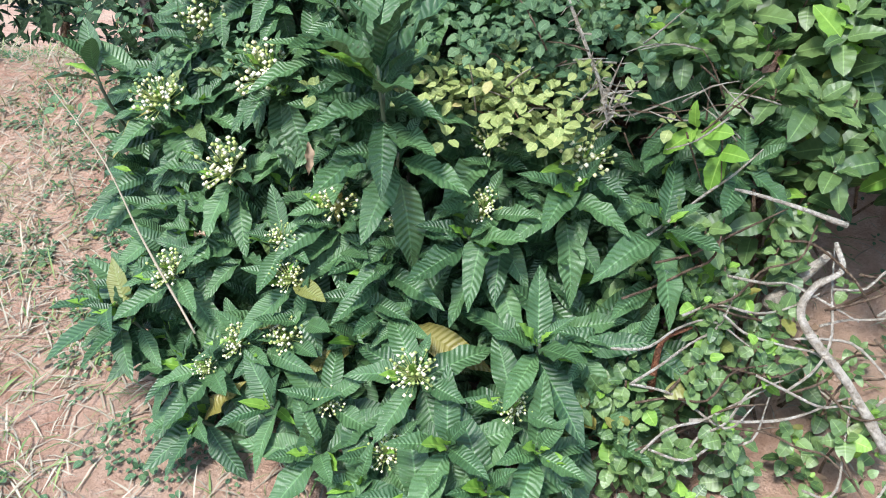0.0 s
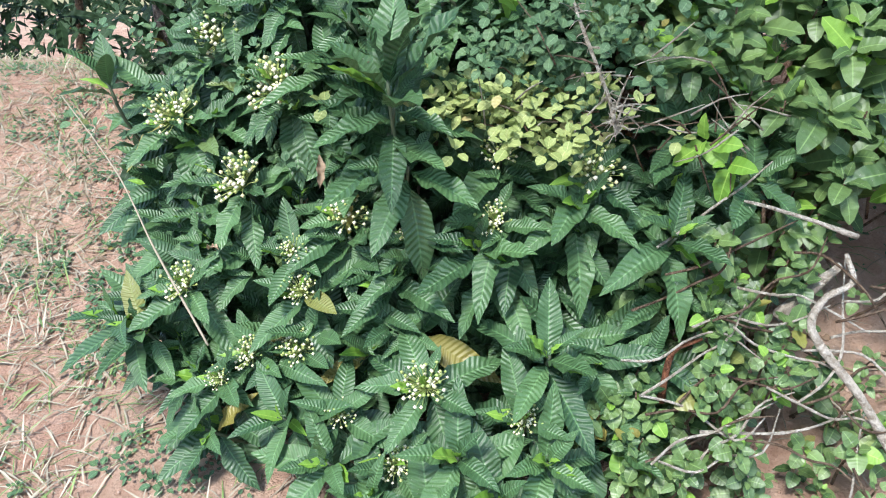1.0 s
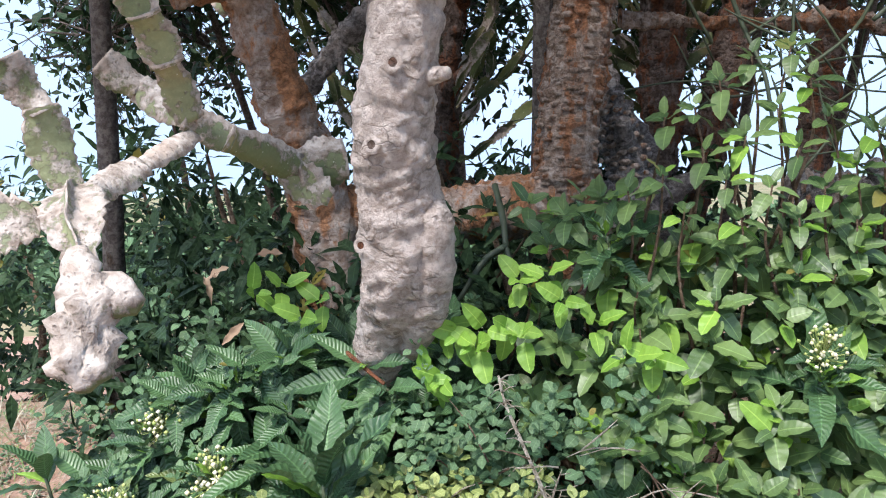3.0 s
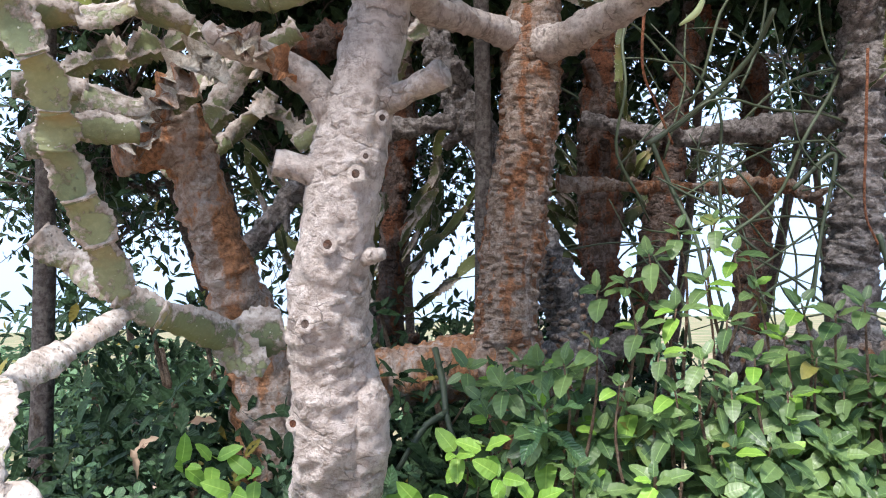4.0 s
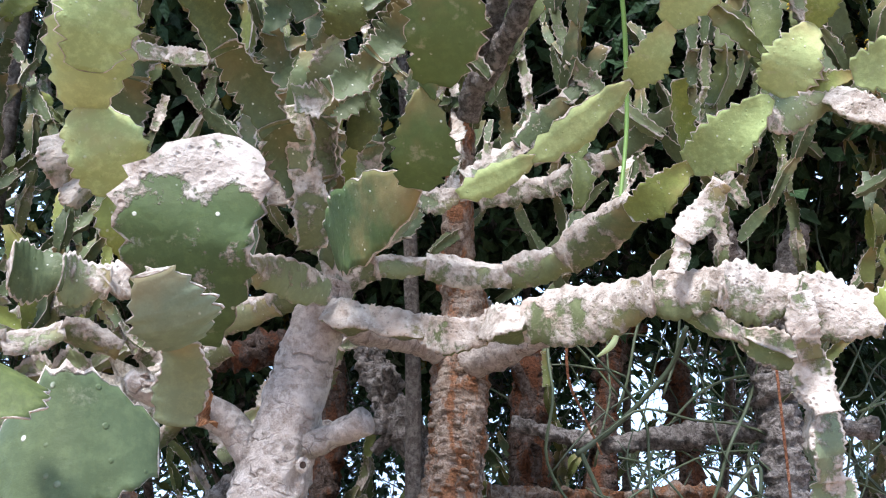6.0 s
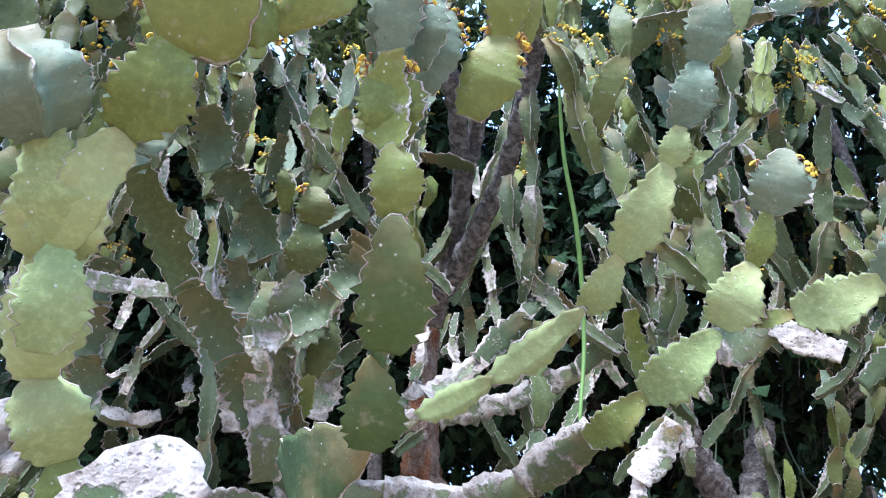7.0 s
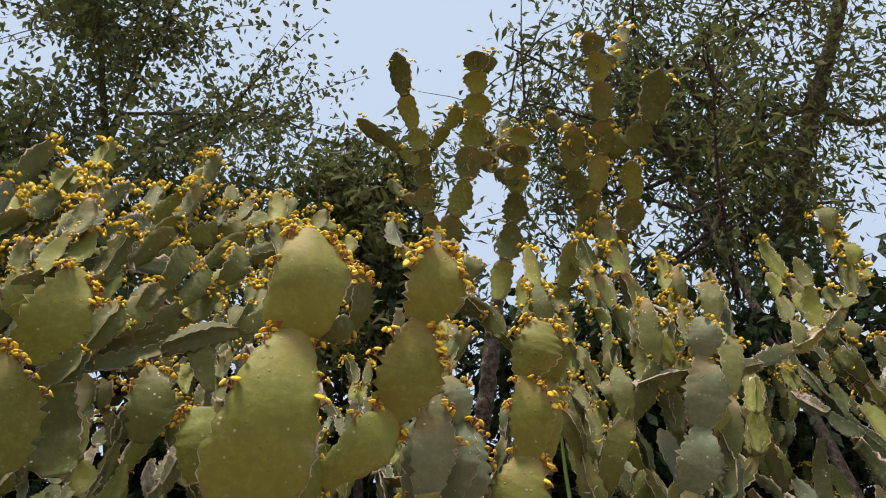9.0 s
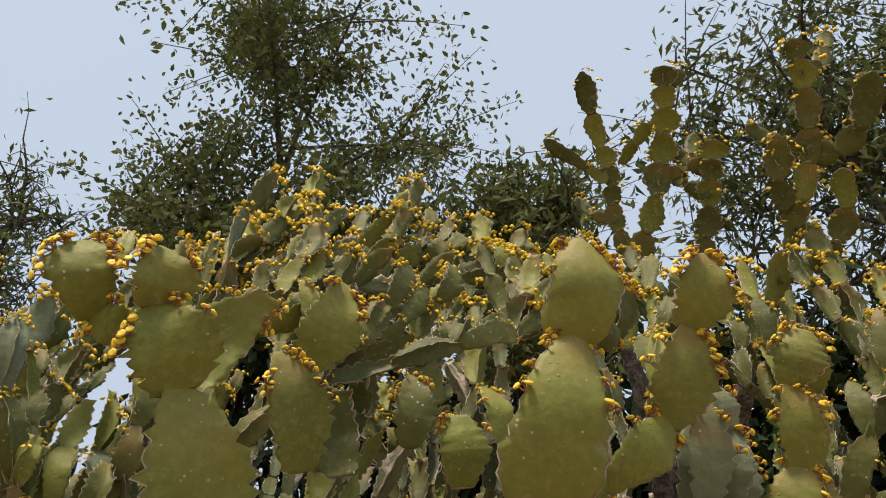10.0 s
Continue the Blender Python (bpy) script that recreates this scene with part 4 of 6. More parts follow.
main.chain([(-0.248, 0.631, 2.793), (-0.200, 0.577, 2.908)], 0.09, "fresh", 0.9, [7])
main.chain([(-0.180, 0.702, 2.659), (-0.196, 0.652, 2.758)], 0.085, "deep", 0.9, [4])
main.chain([(-0.098, 0.724, 2.728), (-0.098, 0.687, 2.827)], 0.065, "deep", 0.9, [4])
main.chain([(-0.021, 0.762, 2.689), (-0.030, 0.716, 2.774)], 0.07, "fresh", 0.9, [7])
# upright heads against the sky
def head(pts, wide, bloom):
    """A column of short joints along pts that puts out a few side heads."""
    dice = random.Random(round(pts[0][0] * 1000))
    length = sum((Vector(b) - Vector(a)).length for a, b in zip(pts, pts[1:]))
    n = max(2, round(length / 0.095))
    line = [Vector(q) for q in spline(pts, n + 1)]
    for i, (a, b) in enumerate(zip(line, line[1:])):
        last = i == n - 1
        main.pad(a, b, wide * dice.uniform(0.85, 1.1), dice.choice(("deep", "deep", "fresh")), 0.9, bloom * (3 if last else 0.7), dice.choice((0, 1, 6)))
        if i and dice.random() < 0.4:
            side = Vector((dice.choice((-1, 1)) * dice.uniform(0.5, 1), dice.uniform(-0.3, 0.3), 0.45)).normalized()
            p = a.lerp(b, 0.4)
            for k in range(dice.randint(1, 3)):
                e = p + side * dice.uniform(0.07, 0.10)
                main.pad(p, e, wide * dice.uniform(0.55, 0.7), "deep", 0.9, bloom * 1.5, dice.choice((0, 6)))
                p, side = e, (side + Vector((0, -0.2, 0.9))).normalized()


for p, w in (([(0.399, 1.362, 3.610), (0.437, 1.255, 3.825), (0.391, 1.154, 3.969), (0.394, 1.073, 4.043), (0.357, 0.996, 4.129), (0.305, 0.819, 4.223)], 0.07), ([(0.437, 1.255, 3.825), (0.510, 1.116, 3.968), (0.538, 1.001, 4.090), (0.544, 0.881, 4.150), (0.532, 0.791, 4.195)], 0.09), ([(0.378, 1.082, 4.041), (0.324, 1.071, 4.091), (0.198, 1.002, 4.145)], 0.05), ([(0.601, 1.333, 3.716), (0.660, 1.208, 3.925), (0.672, 1.066, 4.014), (0.676, 0.967, 4.070)], 0.085), ([(0.423, 1.051, 4.087), (0.502, 0.943, 4.129)], 0.05)):
    head(p, w, 0.9)
for p, w in (([(0.680, 1.246, 3.484), (0.755, 1.080, 3.593), (0.803, 0.909, 3.690), (0.812, 0.788, 3.757), (0.787, 0.658, 3.831), (0.758, 0.588, 3.873)], 0.07), ([(0.807, 0.825, 3.738), (0.898, 0.796, 3.711), (0.928, 0.637, 3.777)], 0.075), ([(0.798, 0.980, 3.646), (0.749, 0.931, 3.700), (0.740, 0.800, 3.781)], 0.07), ([(0.821, 1.065, 3.573), (0.891, 0.959, 3.614), (0.878, 0.847, 3.692)], 0.07)):
    head(p, w, 1.2)
main.limb("branch", [(0.42, 2.10, 3.05), (0.50, 1.80, 3.28), (0.46, 1.52, 3.45), (0.399, 1.362, 3.610)], [0.035, 0.030, 0.026, 0.022], BARK_DARK, 0.25, 0.05, 12, 81)
main.limb("branch", [(0.50, 1.80, 3.28), (0.56, 1.55, 3.50), (0.601, 1.333, 3.716)], [0.028, 0.025, 0.020], BARK_DARK, 0.25, 0.05, 12, 82)
main.limb("branch", [(0.46, 2.00, 3.10), (0.60, 1.65, 3.25), (0.680, 1.246, 3.484)], [0.032, 0.027, 0.022], BARK_DARK, 0.25, 0.05, 12, 83)
# arms that rise from the fork
main.chain([(0.086, 1.412, 2.371), (0.052, 1.339, 2.426), (0.015, 1.248, 2.500), (-0.051, 1.137, 2.575), (-0.113, 0.988, 2.687), (-0.106, 0.935, 2.757)], [0.09, 0.09, 0.085, 0.08, 0.06], ["crust", "arm", "arm", "deep", "blue"], 0.8, 0, 11)
main.chain([(0.069, 1.400, 2.344), (0.055, 1.326, 2.453), (0.047, 1.280, 2.553), (0.069, 1.258, 2.647)], [0.085, 0.07, 0.06], ["bare", "crust", "arm"], 0.8, 0, 5)
main.chain([(0.117, 1.415, 2.371), (0.102, 1.371, 2.464), (0.060, 1.324, 2.580)], [0.075, 0.06], ["bare", "crust"], 0.7, 0, 11)
main.chain([(0.081, 1.387, 2.426), (0.093, 1.321, 2.554), (0.175, 1.276, 2.635), (0.238, 1.214, 2.722)], [0.075, 0.085, 0.085], ["crust", "arm", "arm"], 0.85, 0, 11)
main.chain([(0.058, 1.210, 2.516), (0.118, 1.194, 2.522), (0.190, 1.172, 2.577), (0.241, 1.140, 2.637)], [0.075, 0.075, 0.08], ["crust", "arm", "arm"], 0.9, 0, 11)
main.chain([(0.084, 1.226, 2.560), (0.124, 1.183, 2.628), (0.147, 1.141, 2.699), (0.156, 1.105, 2.751)], [0.06, 0.075, 0.07], ["crust", "deep", "deep"], 0.9, [0, 0, 1], 1)
main.chain([(0.082, 1.144, 2.644), (0.038, 1.088, 2.715), (0.001, 1.038, 2.737), (-0.017, 0.973, 2.810)], [0.07, 0.075, 0.085], ["arm", "arm", "arm"], 0.9, 0, 11)
main.chain([(-0.290, 1.479, 2.524), (-0.294, 1.435, 2.600), (-0.283, 1.384, 2.691), (-0.260, 1.343, 2.762)], 0.08, "arm", 0.8, 0, 11)
main.chain([(-0.236, 1.407, 2.470), (-0.184, 1.428, 2.462), (-0.140, 1.434, 2.475)], 0.04, ["grey", "grey"], 0.8, 0, 5)
main.chain([(-0.248, 1.234, 2.650), (-0.172, 1.244, 2.639), (-0.100, 1.238, 2.625)], 0.045, ["crust", "crust"], 0.8, 0, 5)
main.chain([(-0.233, 0.971, 2.136), (-0.192, 1.012, 2.139), (-0.154, 1.060, 2.143), (-0.129, 1.108, 2.190)], [0.08, 0.07, 0.06], ["arm", "crust", "bare"], 0.8, 0, 7)
main.chain([(-0.174, 0.886, 2.254), (-0.160, 0.915, 2.210), (-0.141, 0.930, 2.195)], [0.05, 0.05], "bare", 0.8, 0, 5)
main.chain([(0.065, 1.379, 2.391), (0.034, 1.336, 2.479), (-0.007, 1.289, 2.556), (-0.078, 1.254, 2.628), (-0.123, 1.214, 2.723), (-0.141, 1.155, 2.793)], [0.08, 0.08, 0.075, 0.07, 0.06], ["bare", "crust", "arm", "arm", "deep"], 0.75, 0, 11)
main.chain([(0.001, 1.452, 2.454), (-0.016, 1.424, 2.557), (-0.001, 1.393, 2.663), (-0.015, 1.349, 2.766), (0.003, 1.308, 2.862)], [0.075, 0.07, 0.07, 0.06], ["bare", "crust", "arm", "arm"], 0.7, 0, 11)
main.chain([(0.144, 1.479, 2.485), (0.175, 1.457, 2.583), (0.139, 1.424, 2.680), (0.183, 1.389, 2.779)], [0.07, 0.065, 0.06], ["crust", "arm", "arm"], 0.7, 0, 11)
main.chain([(0.378, 1.671, 2.618), (0.500, 1.672, 2.702), (0.614, 1.651, 2.809), (0.704, 1.613, 2.930)], [0.07, 0.065, 0.06], ["crust", "arm", "arm"], 0.7, 0, 11)
main.chain([(0.399, 1.644, 2.552), (0.554, 1.661, 2.590), (0.715, 1.649, 2.659), (0.855, 1.612, 2.755)], [0.065, 0.06, 0.06], ["bare", "crust", "arm"], 0.7, 0, 11)
# the crusted arm that droops beside the front trunk
main.chain([(-0.252, 2.023, 1.594), (-0.347, 1.969, 1.576), (-0.421, 1.734, 1.631), (-0.485, 1.663, 1.671)], [0.13, 0.085, 0.075], ["crust", "crust", "crust"], 0.8, 0, 7)
main.chain([(-0.289, 1.995, 1.509), (-0.390, 1.936, 1.576)], [0.10], "mottle", 0.9, 0, 1)
main.chain([(-0.480, 1.665, 1.668), (-0.486, 1.585, 1.761), (-0.496, 1.522, 1.837), (-0.509, 1.462, 1.916), (-0.489, 1.417, 1.969), (-0.485, 1.339, 2.041), (-0.514, 1.285, 2.139)], [0.075, 0.085, 0.08, 0.08, 0.07, 0.07], ["mottle", "mottle", "crust", "mottle", "mottle", "crust"], 0.9, 0, 7)
main.chain([(-0.477, 1.669, 1.640), (-0.488, 1.470, 1.576), (-0.494, 1.310, 1.529)], [0.05, 0.06], ["crust", "crust"], 0.8, 0, 7)
main.chain([(-0.541, 1.196, 1.716), (-0.512, 1.224, 1.647), (-0.488, 1.245, 1.526)], [0.06, 0.07], ["grey", "mottle"], 0.9, 0, 7)
main.chain([(-0.465, 1.258, 1.525), (-0.556, 1.262, 1.494), (-0.663, 1.248, 1.455)], [0.05, 0.10], ["crust", "mottle"], 0.9)
main.chain([(-0.484, 1.247, 1.534), (-0.414, 1.122, 1.438)], [0.075], "mottle", 0.9, 0, 4)
main.limb("arm_end", [(-0.414, 1.122, 1.450), (-0.398, 1.100, 1.420), (-0.386, 1.087, 1.390), (-0.380, 1.065, 1.345), (-0.377, 1.052, 1.310), (-0.374, 1.045, 1.285)], [0.017, 0.022, 0.032, 0.037, 0.030, 0.010], PAD["bare"], 0.75, 0.05, 30, 91, "knobbly pale grey corky lump ending an arm")
main.limb("arm_stub", [(-0.384, 1.085, 1.400), (-0.345, 1.092, 1.396), (-0.320, 1.096, 1.384)], [0.024, 0.022, 0.012], PAD["bare"], 0.5, 0.05, 18, 92)
# grey stems in the shade overhead
for p in ([(-0.872, 1.916, 2.339), (-0.735, 1.983, 2.361), (-0.617, 2.022, 2.402), (-0.497, 2.084, 2.363)], [(-0.924, 2.049, 2.215), (-0.780, 2.125, 2.219), (-0.647, 2.193, 2.189), (-0.526, 2.224, 2.241)], [(-0.774, 1.832, 2.012), (-0.676, 1.874, 2.057), (-0.561, 1.928, 2.054)], [(-0.709, 1.784, 1.812), (-0.653, 1.819, 1.756), (-0.503, 1.727, 1.682)], [(-0.439, 2.071, 2.447), (-0.284, 2.025, 2.396), (-0.075, 1.851, 2.390), (0.041, 1.707, 2.376)], [(-0.577, 2.525, 2.272), (-0.475, 2.516, 2.410), (-0.302, 2.432, 2.467)]):
    main.chain(p, 0.085, ("grey", "mottle", "grey"), 0.6, 0, 7)
dice = random.Random(31)
for k in range(15):
    x = dice.uniform(-1.3, -0.2)
    p = Vector((x, dice.uniform(1.8, 2.3) if x < -0.8 else dice.uniform(2.65, 3.0), dice.uniform(2.1, 2.6)))
    d = Vector((dice.choice((-1, 1)) * dice.uniform(0.5, 1), dice.uniform(-0.4, 0.2), dice.uniform(-0.15, 0.5))).normalized()
    for q in range(dice.randint(3, 4)):
        e = p + d * dice.uniform(0.09, 0.13)
        main.pad(p, e, dice.uniform(0.06, 0.10), dice.choice(("grey", "mottle", "mottle", "crust")), 0.5, 0, dice.choice((7, 4, 11)))
        p, d = e, (d + Vector((dice.gauss(0, 0.2), dice.gauss(0, 0.2), dice.gauss(0.1, 0.2)))).normalized()
# joints close to the lens at the middle of the way
main.chain([(0.045, 0.717, 1.890), (0.061, 0.661, 1.936), (0.054, 0.598, 1.966)], [0.045, 0.06], ["crust", "blue"], 0.9)
main.chain([(0.083, 0.548, 1.836), (0.000, 0.535, 1.828)], [0.080], "arm", 1.0, 0, 0)
main.chain([(0.048, 0.738, 1.967), (0.081, 0.665, 2.112)], [0.125], "scab", 1.0, 0, 6)
main.chain([(0.027, 0.485, 1.860), (0.025, 0.435, 1.832)], [0.05], "deep", 1.0)

# the wider crown, grown in columns of joints
HUBS = [(main, Vector(p)) for p in ((0.069, 1.607, 2.377), (0.230, 1.654, 2.469), (0.583, 1.609, 2.405), (0.775, 1.373, 2.488), (-0.061, 1.466, 2.326), (0.864, 1.283, 2.196))] + [(rust, Vector(p)) for p in ((0.419, 2.213, 3.203), (0.385, 2.350, 3.719), (0.778, 2.300, 2.530), (0.060, 2.300, 2.529))] + [(lean, Vector(p)) for p in ((-0.616, 2.330, 2.223), (-0.701, 2.200, 2.315))]
right = Cactus((1.55, 2.95, 0.5), "jointed cactus with a rough grey trunk and flowering crown", 14)
right.limb("trunk", [(1.5, 2.98, 0.3), (1.495, 2.950, 1.620), (1.524, 2.950, 1.870), (1.563, 2.950, 2.190), (1.574, 2.950, 2.501), (1.561, 2.900, 2.373)], [0.11, 0.08, 0.085, 0.07, 0.075, 0.07], BARK_DARK, 0.4, 0.05, 20, 41, "rough dark grey trunk wound with climber stems")
right.limb("branch", [(1.575, 2.950, 2.491), (1.536, 2.850, 2.677), (1.389, 2.700, 2.843), (1.325, 2.600, 2.995)], [0.075, 0.06, 0.05, 0.045], BARK_DARK, 0.25, 0.05, 12, 42)
right.limb("branch", [(1.588, 2.950, 2.543), (1.673, 2.900, 2.801), (1.755, 2.850, 3.036)], [0.06, 0.055, 0.045], BARK_DARK, 0.25, 0.05, 12, 43)
HUBS.append((right, Vector((1.561, 2.900, 2.373))))


def crown_top(p):
    return min(4.3, 1.95 + 1.47 * (p.y + 0.19) + 0.25 * noise.noise((p.x * 2.5, p.y * 2.5, 4)))


def grow(rng, tip):
    """A limb of joints that leaves the nearest hub, bends upward and ends at tip, with side shoots near its end."""
    near = sorted(HUBS, key=lambda q: Vector((q[1].x - tip.x, q[1].y - tip.y)).length * 1.7 + (tip.z - q[1].z) * 0.5 + max(0.0, q[1].z - tip.z + 0.4) * 4 + rng.uniform(0, 0.25))
    plant, hub = near[0]
    span = tip - hub
    if Vector((span.x, span.y)).length > 1.1 * span.z + 0.3:
        return False
    knee = hub + Vector((span.x * 0.84, span.y * 0.84, span.z * 0.42))

    def at(t):
        w = 0.012 * math.sin(9 * t + tip.x * 40)
        return hub * (1 - t) ** 2 + knee * (2 * t * (1 - t)) + tip * t * t + Vector((w, w, 0))

    HUBS.append((plant, at(0.5)))
    length = sum((at((i + 1) / 20) - at(i / 20)).length for i in range(20))
    n = max(3, int(length / rng.uniform(0.11, 0.15)))
    blooming = tip.z > crown_top(tip) - 0.6
    for i in range(n):
        a, b, left = at(i / n), at((i + 1) / n), n - 1 - i
        if b.z < 2.45 or (b - VIEWER).length < 1.62:
            continue
        # Inner joints get darker skins, painting in the shade of the crown.
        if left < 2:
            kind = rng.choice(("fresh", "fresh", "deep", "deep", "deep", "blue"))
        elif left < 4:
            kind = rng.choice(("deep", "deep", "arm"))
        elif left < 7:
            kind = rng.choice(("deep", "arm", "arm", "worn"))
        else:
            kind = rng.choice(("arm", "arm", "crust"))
        width = rng.uniform(0.042, 0.064) if left < 3 else rng.uniform(0.040, 0.056)
        plant.pad(a, b, width, kind, 0.5, (7.0, 4.5, 2.0)[left] if left < 3 and blooming else 0.0, None if left < 3 else rng.choice((11, 11, 12)))
        if left in (1, 2, 3, 4, 5) and rng.random() < 0.62:
            p = b if left > 1 else a
            side = ((b - a).normalized() * 0.6 + Vector((rng.uniform(-0.8, 0.8), rng.uniform(-0.7, 0.4), 0.75))).normalized()
            for k in range(rng.randint(1, 3)):
                e = p + side * rng.uniform(0.075, 0.125)
                plant.pad(p, e, rng.uniform(0.038, 0.062), rng.choice(("fresh", "deep", "deep", "deep")), 0.5, (5.0 if left < 4 and k else (2.5 if left < 4 else 0.0)) if blooming else 0.0)
                p, side = e, (side + Vector((0, 0, 0.9))).normalized()
    return True


rng = random.Random(77)
tips = tries = 0
for p in ((-0.828, 0.947, 2.902), (-0.812, 1.012, 3.014), (-0.922, 0.966, 3.140), (-0.700, 0.927, 3.023), (-0.666, 0.937, 2.869), (-0.833, 1.005, 2.824), (-0.577, 0.853, 3.431), (-0.551, 0.874, 3.553), (-0.507, 0.809, 3.668), (-0.470, 0.908, 3.680), (-0.428, 0.962, 3.778), (-0.341, 0.880, 3.608), (-0.302, 1.003, 3.777), (-0.238, 1.081, 3.857), (-0.144, 1.050, 3.767), (-0.048, 1.136, 3.835), (0.049, 1.215, 3.902), (0.122, 1.085, 3.746), (0.189, 1.120, 3.715), (-0.852, 0.765, 3.066), (-0.852, 0.805, 3.182), (-0.259, 0.866, 3.389), (-0.160, 0.894, 3.383), (-0.355, 0.845, 3.382), (-0.065, 0.990, 3.444), (0.196, 1.007, 3.420), (0.582, 0.960, 3.358), (0.824, 0.937, 3.253)):
    grow(rng, Vector(p))
while tips < 205:
    tip = Vector((rng.uniform(-2.3, 3.0), 0.95 + 1.9 * rng.random() ** 1.5, rng.uniform(2.5, 4.4)))
    top = crown_top(tip)
    if tip.z > top or (tip - VIEWER).length < 1.4 or tip.z < 2.45 + 0.18 * abs(tip.x - 0.2) or (tip.z < top - 0.75 and rng.random() < 0.45):
        continue
    flat = math.hypot(tip.x - 0.25, tip.y)
    if -0.75 < tip.x < 1.5 and tip.z - 1.85 < (0.93 + 0.10 * math.sin(tip.x * 5)) * flat and rng.random() < 0.9:
        continue
    if 0.0 < (tip.x - 0.25) / flat < 0.36 and tip.z - 1.85 < 1.3 * flat and rng.random() < 0.65:
        continue
    tries += 1
    if grow(rng, tip) or tries > 3000:
        tips += 1
# Dark skins on this thicket paint in the shade behind the trunks.
behind = Cactus((0.75, 3.9, 0.5), "old cactus thicket with winged arms, deep shade put into their dark skin", 15)
for base in ((-0.25, 3.95), (0.75, 3.9), (2.3, 3.9)):
    foot = Vector((base[0], base[1], ground_z(*base)))
    crook = foot + Vector((rng.uniform(-0.15, 0.15), 0, 1.5))
    behind.limb("trunk", [tuple(foot), tuple(foot.lerp(crook, 0.5) + Vector((0.04, 0, 0))), tuple(crook)], [0.09, 0.07, 0.06], BARK_DARK, 0.25, 0.05, 14, 70)
    for k in range(12):
        p = foot.lerp(crook, rng.uniform(0.75, 1.0))
        a = rng.uniform(0, 6.28)
        d = Vector((math.cos(a), 0.6 * math.sin(a) - 0.2, rng.uniform(0.1, 0.9))).normalized()
        for q in range(rng.randint(4, 7)):
            e = p + d * rng.uniform(0.12, 0.17)
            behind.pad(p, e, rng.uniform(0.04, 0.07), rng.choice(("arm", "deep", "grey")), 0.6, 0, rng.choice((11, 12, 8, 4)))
            p, d = e, (d + Vector((rng.gauss(0, 0.25), rng.gauss(0, 0.2), 0.22))).normalized()
# old arms inside the crown, their shade put into the dark skin colour
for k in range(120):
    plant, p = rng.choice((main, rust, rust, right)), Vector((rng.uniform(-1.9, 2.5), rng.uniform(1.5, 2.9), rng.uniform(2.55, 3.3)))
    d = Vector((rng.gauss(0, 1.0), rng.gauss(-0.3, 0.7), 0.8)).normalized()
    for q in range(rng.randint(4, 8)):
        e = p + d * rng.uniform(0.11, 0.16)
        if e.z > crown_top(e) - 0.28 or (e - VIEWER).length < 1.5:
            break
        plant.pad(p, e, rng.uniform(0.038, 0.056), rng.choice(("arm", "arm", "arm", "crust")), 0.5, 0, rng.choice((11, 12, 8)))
        p, d = e, (d + Vector((rng.gauss(0, 0.18), rng.gauss(0, 0.18), 0.3))).normalized()
for plant in (main, rust, lean, right):
    plant.build()
behind.build(120)


# ---------------------------------------------------------------- shrubs
def whorl(rng, at, axis, size, count, spread=(35, 100), shapes=4):
    """Leaves set spirally round a shoot: rows of (shape, pose)."""
    axis = Vector(axis).normalized()
    side = axis.orthogonal().normalized()
    other = axis.cross(side)
    out = []
    for i in range(count):
        a = i * 2.4 + rng.uniform(-0.3, 0.3)
        f = i / max(1, count - 1)
        th = radians(spread[0] + (spread[1] - spread[0]) * f + rng.uniform(-10, 10))
        r = side * math.cos(a) + other * math.sin(a)
        way = axis * math.cos(th) + r * math.sin(th)
        s = size * (0.55 + 0.45 * min(1, f * 2.2)) * rng.uniform(0.8, 1.15)
        p = Vector(at) - axis * (0.35 * size * f) + way * 0.008
        out.append((rng.randrange(shapes), aim(p, way, axis + r * 0.05 + Vector((0, 0, 0.3)), s, s * rng.uniform(0.85, 1.1), s)))
    return out


def cluster_shape(seed, count=64):
    """A loose head of small cream flowers and green buds on branching stalks, one unit across."""
    rng, out = random.Random(seed), []
    for i in range(count):
        a, r = rng.uniform(0, 6.28), rng.uniform(0.05, 0.5) ** 0.8
        tip = Vector((r * math.cos(a), r * math.sin(a), 0.55 + rng.uniform(-0.2, 0.2) - 0.3 * r))
        st = tube([(0, 0, 0), tip * 0.5 + Vector((0, 0, 0.06)), tip], [0.014, 0.012, 0.010], 3, 0.4, cap=False)
        out.append(Shape(st.v, st.f).moved(Matrix.Identity(4), 1))
        w, l = rng.uniform(0.042, 0.068), rng.uniform(0.09, 0.15)
        d = (tip * 0.6 + Vector((0, 0, 0.5))).normalized()
        m = aim(tip, d, d.orthogonal(), l, w, w)
        v = [(0, 0, 0), (0.55, 1, 0), (0.55, 0, 1), (0.55, -1, 0), (0.55, 0, -1), (1, 0, 0)]
        f = [(0, 2, 1), (0, 3, 2), (0, 4, 3), (0, 1, 4), (5, 1, 2), (5, 2, 3), (5, 3, 4), (5, 4, 1)]
        out.append(Shape(v, f).moved(m, 0 if rng.random() < 0.6 else 1))
        if rng.random() < 0.012:
            for b in range(5):
                e = d.orthogonal()
                e.rotate(Matrix.Rotation(b * 1.257, 3, d))
                q = tip + d * l
                out.append(Shape([q, q + e * 0.045 + d * 0.01 + d.cross(e) * 0.02, q + e * 0.085, q + e * 0.045 + d * 0.01 - d.cross(e) * 0.02], [(0, 1, 2, 3)]).moved(Matrix.Identity(4), 0))
    return join(out)


CLUSTERS = [cluster_shape(s) for s in (1, 2, 3)]
CLUSTER_MESH = [mesh_of("flower_head", s, [PETAL_CREAM, BUD_GREEN]) for s in CLUSTERS]


